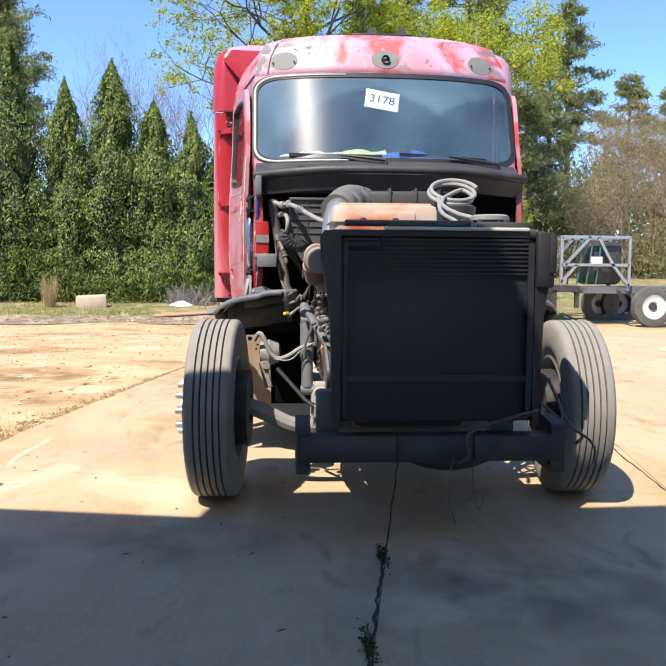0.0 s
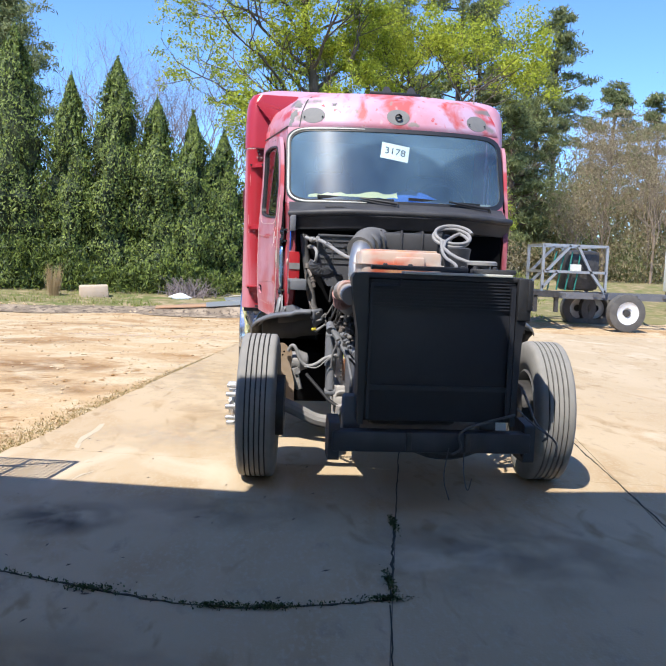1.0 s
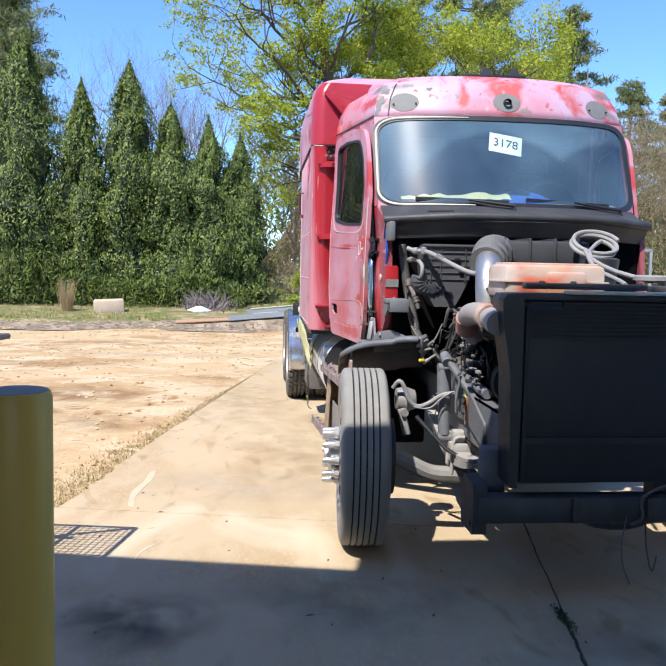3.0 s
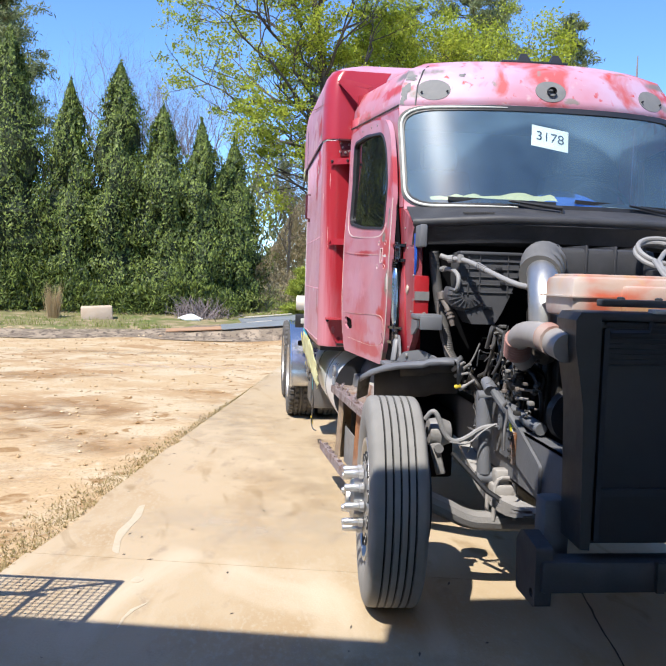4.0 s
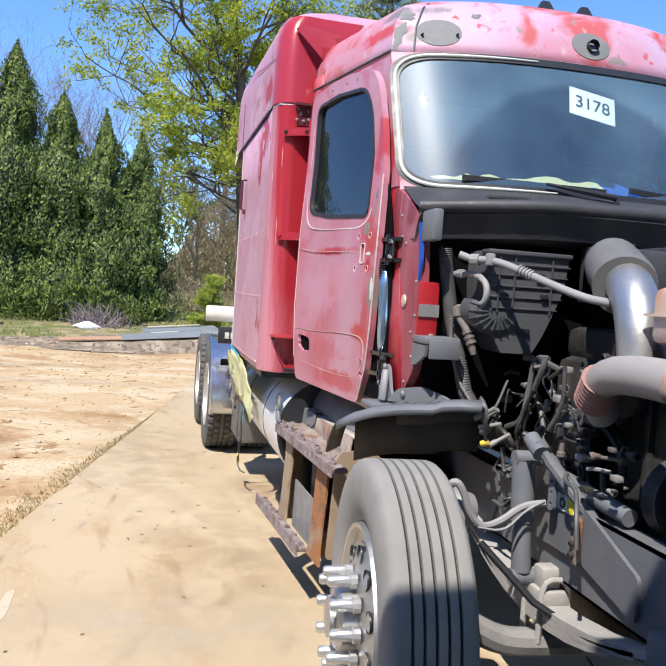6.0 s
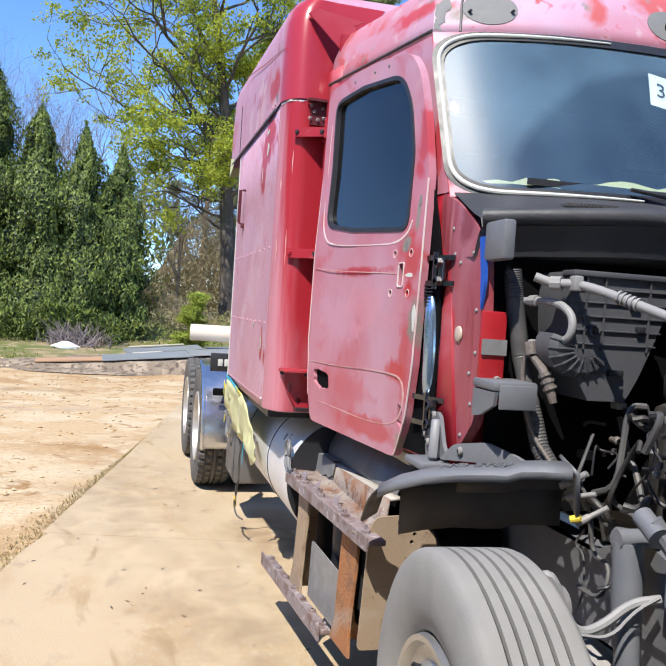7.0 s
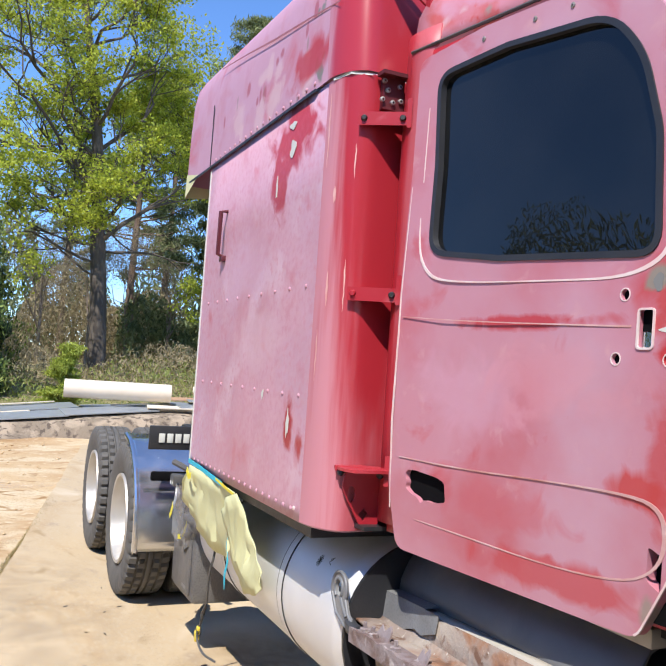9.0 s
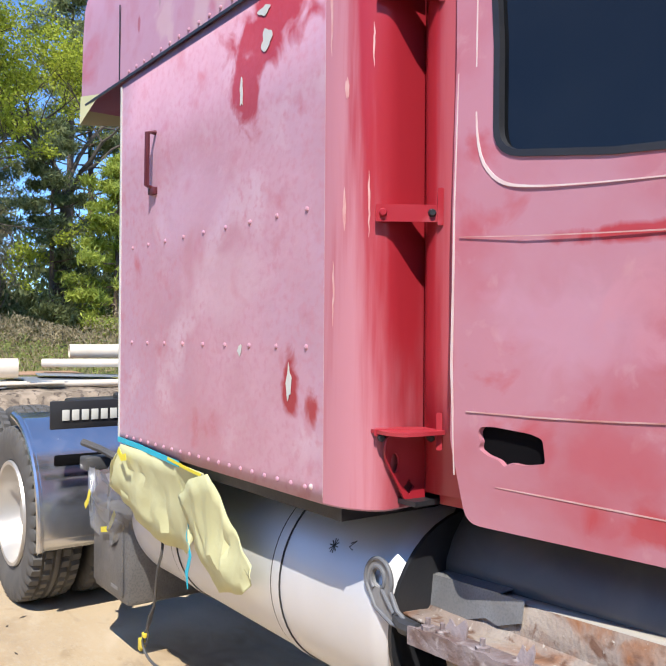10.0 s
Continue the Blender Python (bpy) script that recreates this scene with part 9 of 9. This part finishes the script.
# dense low undergrowth that closes the view under the trees
def thicket(name, label, x0, x1, y0, y1, h, n, m, size, seed, gh=0.0):
    rr = random.Random(seed)
    f = Mesh()
    pts = []
    for _ in range(n):
        x = rr.uniform(x0, x1)
        y = rr.uniform(y0, y1)
        hh = h * (0.55 + 0.45 * math.sin(x * 0.9 + seed) * math.sin(x * 0.37 + 1)) + 0.3
        pts.append(Vector((x, y, ground_z(x, y) + rr.random() ** 0.8 * max(0.3, hh))))
    leaf_cloud(f, pts, size, rr, 1.2, 0.2)
    ob = raw_part(name, f, m, None, label)
    return tagged(ob, label, "undergrowth", kind="stuff")


thicket("undergrowth", "dense brown and green undergrowth under the trees", 11, 44, 40, 47, 9.0, 75000, L_BRUSH, 0.13, 3)
thicket("undergrowth", "low tangle of brown stems and green shoots", 12, 34, 35, 38, 2.6, 16000, L_BRUSH, 0.09, 4)
thicket("undergrowth", "young green growth at the edge of the woods", 12, 34, 36, 44, 6.0, 14000, L_PINE, 0.13, 6)
thicket("undergrowth", "dense brown undergrowth between the trunks", -2, 12, 43, 50, 5.0, 40000, L_BRUSH, 0.12, 5)
thicket("woods", "far dark pine woods closing the view", -60, 75, 58, 66, 10.5, 44000, L_PINE, 0.42, 7)
thicket("woods", "dark woods behind the hedge", -40, -1, 36, 42, 5.0, 20000, L_PINE, 0.28, 9)
thicket("woods", "dark pine woods across the yard", -38, -33, -8, 34, 18.0, 75000, L_PINE, 0.24, 21)
thicket("low_shrubs", "low green shrubs at the foot of the hedge", -17, -0.6, 25.4, 26.4, 1.5, 16000, L_CYP, 0.08, 11)
thicket("woods", "sunlit pine edge of the woods", 5, 20, 39.5, 43, 5.5, 18000, L_PINE, 0.18, 13)

thicket("undergrowth", "tangled brown brush at the yard edge", -0.4, 10, 27, 32, 1.9, 15000, L_BRUSH, 0.07, 15)
thicket("undergrowth", "green weeds in the brush", -0.4, 10, 25.5, 31, 1.0, 7000, L_GRASS, 0.07, 16)

# grass
L_EDGE = leaf_mat("edge_weed", (0.24, 0.20, 0.07), (0.48, 0.38, 0.2), 0.3)
rr = random.Random(31)
gm = Mesh()
for _ in range(16000):
    x, y = rr.uniform(-14, 9), 22.9 + rr.random() ** 1.6 * 5
    if math.sin(x * 1.1) + math.sin(x * 0.43 + y) < -0.6:
        continue
    z = ground_z(x, y) + 0.03
    h, a = rr.uniform(0.05, 0.16), rr.uniform(0, 6.28)
    n = len(gm.v)
    gm.v += [(x - 0.012 * math.cos(a), y - 0.012 * math.sin(a), z), (x + 0.012 * math.cos(a), y + 0.012 * math.sin(a), z), (x + rr.gauss(0, 0.03), y + rr.gauss(0, 0.03), z + h)]
    gm.f.append((n, n + 1, n + 2))
tagged(raw_part("grass", gm, L_GRASS, None), "short bright spring grass at the yard edge", "grass", kind="stuff")
gm = Mesh()
for _ in range(5000):
    s = -0.5 + 9.5 * rr.random() ** 1.7
    a = -abs(rr.gauss(0, 0.16)) * (1.3 - 0.2 * s) - 0.01
    x, y = slab_xy(a, s)
    h, an = rr.uniform(0.004, 0.022), rr.uniform(0, 6.28)
    n = len(gm.v)
    gm.v += [(x - 0.006 * math.cos(an), y - 0.006 * math.sin(an), -0.015), (x + 0.006 * math.cos(an), y + 0.006 * math.sin(an), -0.015), (x + rr.gauss(0, 0.012), y + rr.gauss(0, 0.012), -0.01 + h)]
    gm.f.append((n, n + 1, n + 2))
tagged(raw_part("edge_weeds", gm, L_EDGE, None), "sparse weeds along the broken concrete edge", "weeds", kind="stuff")
gm = Mesh()
spots = []
for _ in range(2400):
    if rr.random() < 0.7:
        c = rr.choice(((-0.30, 3.79), (0.32, 3.59), (0.55, 3.575), (1.12, 3.66), (1.16, 3.85), (1.33, 4.75)))
        along = 0.055 if c[1] < 3.83 else 0.012
        p = (c[0] + rr.gauss(0, along), c[1] + rr.gauss(0, 0.018 if along > 0.03 else 0.07))
    else:
        i = rr.randrange(len(cl) - 1)
        p = (cl[i][0] + rr.gauss(0, 0.01), cl[i][1] + rr.gauss(0, 0.01))
    spots.append(Vector((p[0], p[1], rr.uniform(0.002, 0.018))))
leaf_cloud(gm, spots, 0.007, rr, 0.6)
tagged(raw_part("crack_weeds", gm, M_WEED, None), "dark moss and weeds growing from the crack", "weeds", kind="stuff")
gm = Mesh()
for _ in range(260):
    a, r_ = rr.uniform(0, 6.28), abs(rr.gauss(0, 0.07))
    x, y = -5.6 + r_ * math.cos(a), 24.4 + r_ * math.sin(a)
    z = ground_z(x, y)
    h = rr.uniform(0.5, 1.15)
    n = len(gm.v)
    dxx, dyy = math.cos(a) * 0.18 * h, math.sin(a) * 0.18 * h
    gm.v += [(x - 0.008, y, z), (x + 0.008, y, z), (x + dxx, y + dyy, z + h)]
    gm.f.append((n, n + 1, n + 2))
tagged(raw_part("dry_grass_tuft", gm, L_STRAW, None), "tall tuft of dry straw-coloured grass", "grass", kind="stuff")
clods = Mesh()
for k in range(2600):
    x, y = (rr.uniform(-9, 0.6), rr.uniform(6.5, 21)) if k < 1100 else (rr.uniform(-10, 3), 21.6 + abs(rr.gauss(0, 0.6)))
    if x > -1.49 + 0.185 * (y - 6.36) - 0.15:
        continue
    s = rr.uniform(0.008, 0.035)
    s *= 1.0 if k < 1100 else 1.6
    c = Vector((x, y, ground_z(x, y) - 0.02 + s * 0.3 + (0.04 if k >= 1100 else 0)))
    v = [c + Vector((s * rr.uniform(0.6, 1.2) * a_, s * rr.uniform(0.6, 1.2) * b_, s * 0.6 * c_)) for a_, b_, c_ in ((1, 0, 0), (-1, 0, 0), (0, 1, 0), (0, -1, 0), (0, 0, 1), (0, 0, -1))]
    clods.add(v, [(0, 2, 4), (2, 1, 4), (1, 3, 4), (3, 0, 4), (2, 0, 5), (1, 2, 5), (3, 1, 5), (0, 3, 5)])
tagged(raw_part("dirt_clods", clods, M_DIRT, None), "loose clods and stones on the dirt", "stones", kind="stuff")

# crumbs of bark and leaf litter on the apron
lit = Mesh()
for _ in range(110):
    x, y = rr.uniform(-1.3, 0.9), rr.uniform(3.2, 11.5)
    if x < -1.40 + 0.185 * (y - 6.36):
        continue
    a, ln_, w_ = rr.uniform(0, 3.14), rr.uniform(0.006, 0.028), rr.uniform(0.003, 0.008)
    dx_, dy_ = math.cos(a), math.sin(a)
    n = len(lit.v)
    lit.v += [(x - dx_ * ln_, y - dy_ * ln_, 0.002), (x - dy_ * w_, y + dx_ * w_, 0.005), (x + dx_ * ln_, y + dy_ * ln_, 0.003), (x + dy_ * w_, y - dx_ * w_, 0.002)]
    lit.f.append((n, n + 1, n + 2, n + 3))
tagged(raw_part("litter", lit, M_BARK, None), "scattered crumbs of bark on the concrete", "litter", kind="stuff")
# brown, damp patches and ruts in the dirt
for sx_, sy_, rx_, ry_, col_, st_ in ((-2.5, 11.4, 1.3, 0.9, (0.26, 0.14, 0.055), 0.75), (-3.2, 10.2, 1.6, 0.5, (0.34, 0.20, 0.085), 0.7), (-0.75, 13.1, 0.6, 0.35, (0.40, 0.22, 0.07), 0.7), (-1.7, 9.6, 0.7, 0.6, (0.32, 0.2, 0.09), 0.6),
                                      (-4.5, 14.5, 2.5, 0.5, (0.36, 0.24, 0.12), 0.6), (-2.4, 8.4, 0.7, 0.5, (0.36, 0.22, 0.10), 0.6), (-1.8, 16.0, 2.2, 0.4, (0.62, 0.50, 0.36), 0.6), (-3.0, 18.2, 2.6, 0.5, (0.38, 0.27, 0.15), 0.5)):
    q = Mesh().add([(-rx_, -ry_, 0), (rx_, -ry_, 0), (rx_, ry_, 0), (-rx_, ry_, 0)], [(0, 1, 2, 3)])
    so_ = part("dirt_patch", q, stain_mat("dirt_patch", col_, (rx_, ry_), st_, 0.95, 2.2), pave, "brown damp patch in the dirt", 0)
    so_.location = (sx_, sy_, ground_z(sx_, sy_) - 0.013)

# ---------------------------------------------------------------- yard things
blk = thing("stone_block", "pale rough stone block on the grass edge", "block", at=(-4.45, 24.5, ground_z(0, 24.5)))
bm_ = Mesh().box(-0.42, 0.42, -0.25, 0.25, -0.05, 0.42, 0.05, pose(0, 0, 0, 2, -3, 12))
part("block", bm_, M_STONE, blk)
rub = thing("brush_pile", "pile of grey twigs and cuttings", "brush pile", at=(-1.75, 25.4, ground_z(0, 25.4)))
tw = Mesh()
for _ in range(300):
    a = rr.uniform(0, 6.28)
    p0 = Vector((rr.gauss(0, 0.36), rr.gauss(0, 0.3), 0.02))
    p1 = p0 + Vector((rr.gauss(0, 0.3), rr.gauss(0, 0.25), rr.uniform(0.1, 0.7)))
    tw.tube([p0, p0.lerp(p1, 0.5) + Vector((0.05, 0, 0.05)), p1], [0.012, 0.008, 0.004], 3, False)
tagged(part("brush", tw, M_TWIG, rub), kind="stuff")
bag = thing("white_bag", "crumpled white plastic bag on the grass", "bag", at=(-1.9, 24.6, ground_z(0, 24.6)))
bg = Mesh()
rings = []
for j in range(7):
    u = j / 6
    rings.append([((0.26 * math.sin(math.pi * min(1, u * 0.9 + 0.1)) + 0.05) * (1 + rr.uniform(-0.25, 0.25)) * math.cos(6.28 * k / 12), 0.16 * math.sin(math.pi * min(1, u * 0.9 + 0.1)) * math.sin(6.28 * k / 12), 0.26 * u) for k in range(12)])
bg.loft(rings, True, True, True)
part("bag", bg, M_WHITE, bag, "", 20)


def pipe(x, y, z, ln, r_, yaw, label):
    t = thing("plastic_pipe", label, "pipe", "pipes", at=(x, y, z))
    t.rotation_euler = (0, 0, radians(yaw))
    m = Mesh().lathe([(-ln / 2, r_), (ln / 2, r_), (ln / 2, r_ * 0.9), (-ln / 2, r_ * 0.9)], (0, 0, 0), "x", 24, None, True)
    part("pipe", m, M_PVC, t)


pipe(2.03, 22.5, 0.92, 2.15, 0.19, -8, "large off-white plastic pipe on the pile")
pipe(5.6, 23.2, 1.22, 2.4, 0.15, -10, "off-white plastic pipe on the pile")
pipe(5.2, 22.7, 0.98, 3.0, 0.09, -22, "white plastic pipe on the pile")
pipe(4.4, 22.2, 0.60, 3.6, 0.07, -4, "thin white plastic pipe on the pile")
def bank(x):
    """Height of the rubble bank at the yard edge."""
    return interp(x, (-3.4, -1, 1, 3, 5.5, 6.8), (0.08, 0.22, 0.40, 0.55, 0.5, 0.08))


def laid(x0, y0, x1, y1, depth, tilt=5, lift=0.02, thick=0.018):
    """A long sheet lying along the bank between two points."""
    ln = math.hypot(x1 - x0, y1 - y0)
    za, zb = bank(x0), bank(x1)
    return Mesh().box(-ln / 2, ln / 2, -depth / 2, depth / 2, 0, thick, 0, pose((x0 + x1) / 2, (y0 + y1) / 2, (za + zb) / 2 + lift, tilt, -math.degrees(math.atan2(zb - za, ln)), math.degrees(math.atan2(y1 - y0, x1 - x0))))


pile = thing("sheet_metal_pile", "stack of bent galvanised sheets and boards on the ground", "scrap pile", at=(0, 0, 0))
for x0, y0, x1, y1, d_, tilt, lift, m_ in ((-0.5, 23.3, 1.3, 23.5, 0.9, 3, 0.10, M_SHEET), (-0.4, 23.6, 0.9, 23.8, 0.10, 0, 0.17, M_PVC), (-0.3, 22.75, 0.35, 22.9, 0.16, 4, 0.06, M_PVC), (1.4, 22.7, 3.4, 22.9, 0.9, 3, 0.09, M_SHEET),
                                           (1.9, 22.6, 2.9, 22.45, 0.10, 4, 0.14, M_PVC), (2.6, 22.2, 3.9, 22.05, 0.22, 6, 0.10, M_PVC), (3.2, 22.5, 5.2, 22.8, 0.9, 4, 0.13, M_SHEET), (3.6, 22.9, 5.6, 22.6, 0.5, 2, 0.22, M_SHEET), (2.7, 23.2, 4.6, 23.4, 0.6, 3, 0.24, M_CARD)):
    part("sheet", laid(x0, y0, x1, y1, d_, tilt, lift), m_, pile)
mound = Mesh()
rows = []
for y_, f_ in ((21.5, 0.0), (21.72, 0.86), (22.2, 1.02), (22.8, 1.1), (23.5, 1.1), (24.2, 0.8), (25.2, 0.0)):
    rows.append([(-3.4 + 10.2 * k / 30, y_, f_ * (bank(-3.4 + 10.2 * k / 30) + rr.uniform(-0.025, 0.012)) + (ground_z(0, y_) - 0.04) * (1 - f_ * 0.9)) for k in range(31)])
mound.loft(rows, False)
part("rubble", mound, M_GRAVEL, pile, "rubble under the sheets", 60)
flat1 = thing("sheet_metal_strip", "long galvanised sheet lying at the yard edge", "metal sheet", at=(0, 0, 0))
part("sheet", laid(-0.95, 22.0, 1.0, 22.12, 0.55, 9, 0.045), M_SHEET, flat1)
part("sheet", laid(0.9, 22.1, 2.8, 22.35, 0.55, 9, 0.065), M_SHEET, flat1)
flat2 = thing("weathered_board", "reddish weathered boards lying at the yard edge", "board", at=(0, 0, 0))
part("board", laid(-2.3, 21.95, -0.9, 22.02, 0.38, 6, 0.015, 0.025), M_CARD, flat2)

# a bare trailer chassis with a rack, at the right of the yard
trl = thing("chassis_trailer", "bare black trailer chassis with grey tube rack", "trailer", at=(9.6, 21.6, 0))
for y in (-0.45, 0.45):
    b_ = Mesh().box(-1.1, 8.0, y - 0.05, y + 0.05, 0.82, 1.0)
    part("rail", b_, M_FRAME, trl)
for k in range(9):
    b_ = Mesh().box(-1.0 + k * 1.0, -0.92 + k * 1.0, -1.1, 1.1, 0.9, 0.98)
    part("crossmember", b_, M_FRAME, trl)
b_ = Mesh().box(-1.82, -1.1, -0.9, 0.9, 0.86, 1.02).box(-1.8, -1.7, -0.9, 0.9, 0.46, 0.9).box(-1.2, -1.1, -0.85, -0.75, 0.46, 0.9)
ub = part("underrun_bar", b_, M_ENGINE, trl)
for k in range(5):
    b_ = Mesh().box(-1.825, -1.805, -0.85 + k * 0.36, -0.70 + k * 0.36, 0.5, 0.57)
    part("reflector", b_, M_FIRE if k % 2 else M_FILLER, ub)
R0, R1, Z0, Z1, Zm = -1.50, 0.28, 1.0, 2.26, 1.55
for y in (-0.6, 0.6):
    for a, b in (((R0, Z0), (R0, Z1)), ((R1, Z0), (R1, Z1)), ((R0, Z1), (R1, Z1)), ((R0, Zm), (R1, Zm)), ((R0 + 0.1, Zm), (R0 + 0.75, Z1)), ((R0 + 0.95, Z1), (R0 + 1.35, Zm)), ((R0 + 1.35, Zm), (R1, Z0)), ((R0, Z0 + 0.1), (R0 + 0.4, Zm))):
        part("rack_tube", Mesh().bar((a[0], y, a[1]), (b[0], y, b[1]), 0.07, 0.07), M_ALU, trl, "grey rack tube")
for x, z in ((R0, Z1), (R1, Z1), (R0, Zm), (R1, Zm)):
    part("rack_tube", Mesh().bar((x, -0.6, z), (x, 0.6, z), 0.06, 0.06), M_ALU, trl, "grey rack tube")
tkm = Mesh().box(-0.75, 0.2, -0.45, 0.45, 1.05, 2.15, 0.15)
part("dark_tank", tkm, M_ENGINE, trl, "dark tank inside the rack")
tkm = Mesh().box(-0.75, -0.45, -0.66, -0.64, 1.58, 1.76)
part("white_plate", tkm, M_FILLER, trl)
hs = Mesh()
for k in range(4):
    hs.tube([(-1.3 + 0.25 * k, -0.5, 1.05), (-1.25 + 0.25 * k, -0.55, 1.5), (-1.1 + 0.22 * k, -0.52, 2.1)], 0.022, 6, smooth=1)
part("green_hose", hs, M_GREENP, trl, "green hoses")
for x in (0.2, 0.75):
    for s in (-1, 1):
        if x < 0.5 and s < 0:
            continue
        wm = Mesh().lathe([(-0.14, 0.30), (-0.15, 0.40), (-0.13, 0.50), (0.13, 0.50), (0.15, 0.40), (0.14, 0.30)], (x if s < 0 else x, s * 0.95, 0.5), "y", 36)
        tw_ = part("wheel", wm, M_RUBBER, trl, "trailer wheel")
        if x > 0.5 or s > 0:
            rm_ = Mesh().lathe([(s * 0.145, 0.31), (s * 0.12, 0.28), (s * 0.10, 0.14), (s * 0.06, 0.10)], (x, s * 0.95, 0.5), "y", 28)
            part("rim", rm_, M_PAINTW, tw_, "white steel rim")
            hb_ = Mesh().lathe([(s * 0.05, 0.10), (s * 0.13, 0.085), (s * 0.14, 0.001)], (x, s * 0.95, 0.5), "y", 20)
            part("hub", hb_, M_ENGINE, tw_)

van = thing("white_box_truck", "white box truck parked beyond the yard", "truck", at=(15.95, 24.6, 0))
vm = Mesh().box(-2.0, 2.2, -1.0, 1.0, 1.0, 2.75, 0.05)
part("box_body", vm, M_PAINTW, van)
vm = Mesh().box(-2.0, 2.2, -0.8, 0.8, 0.75, 1.0, 0.02)
part("chassis", vm, M_ENGINE, van)
vm = Mesh().box(-1.75, -1.25, -1.02, -1.002, 1.75, 2.05).box(-1.6, -1.1, -1.02, -1.002, 1.55, 1.7)
part("blue_mark", vm, M_BLUEP, van)
for x in (-1.2, 1.4):
    for s in (-1, 1):
        vm = Mesh().lathe([(-0.12, 0.25), (-0.13, 0.38), (0.13, 0.38), (0.12, 0.25)], (x, s * 0.85, 0.38), "y", 24)
        part("wheel", vm, M_RUBBER, van)
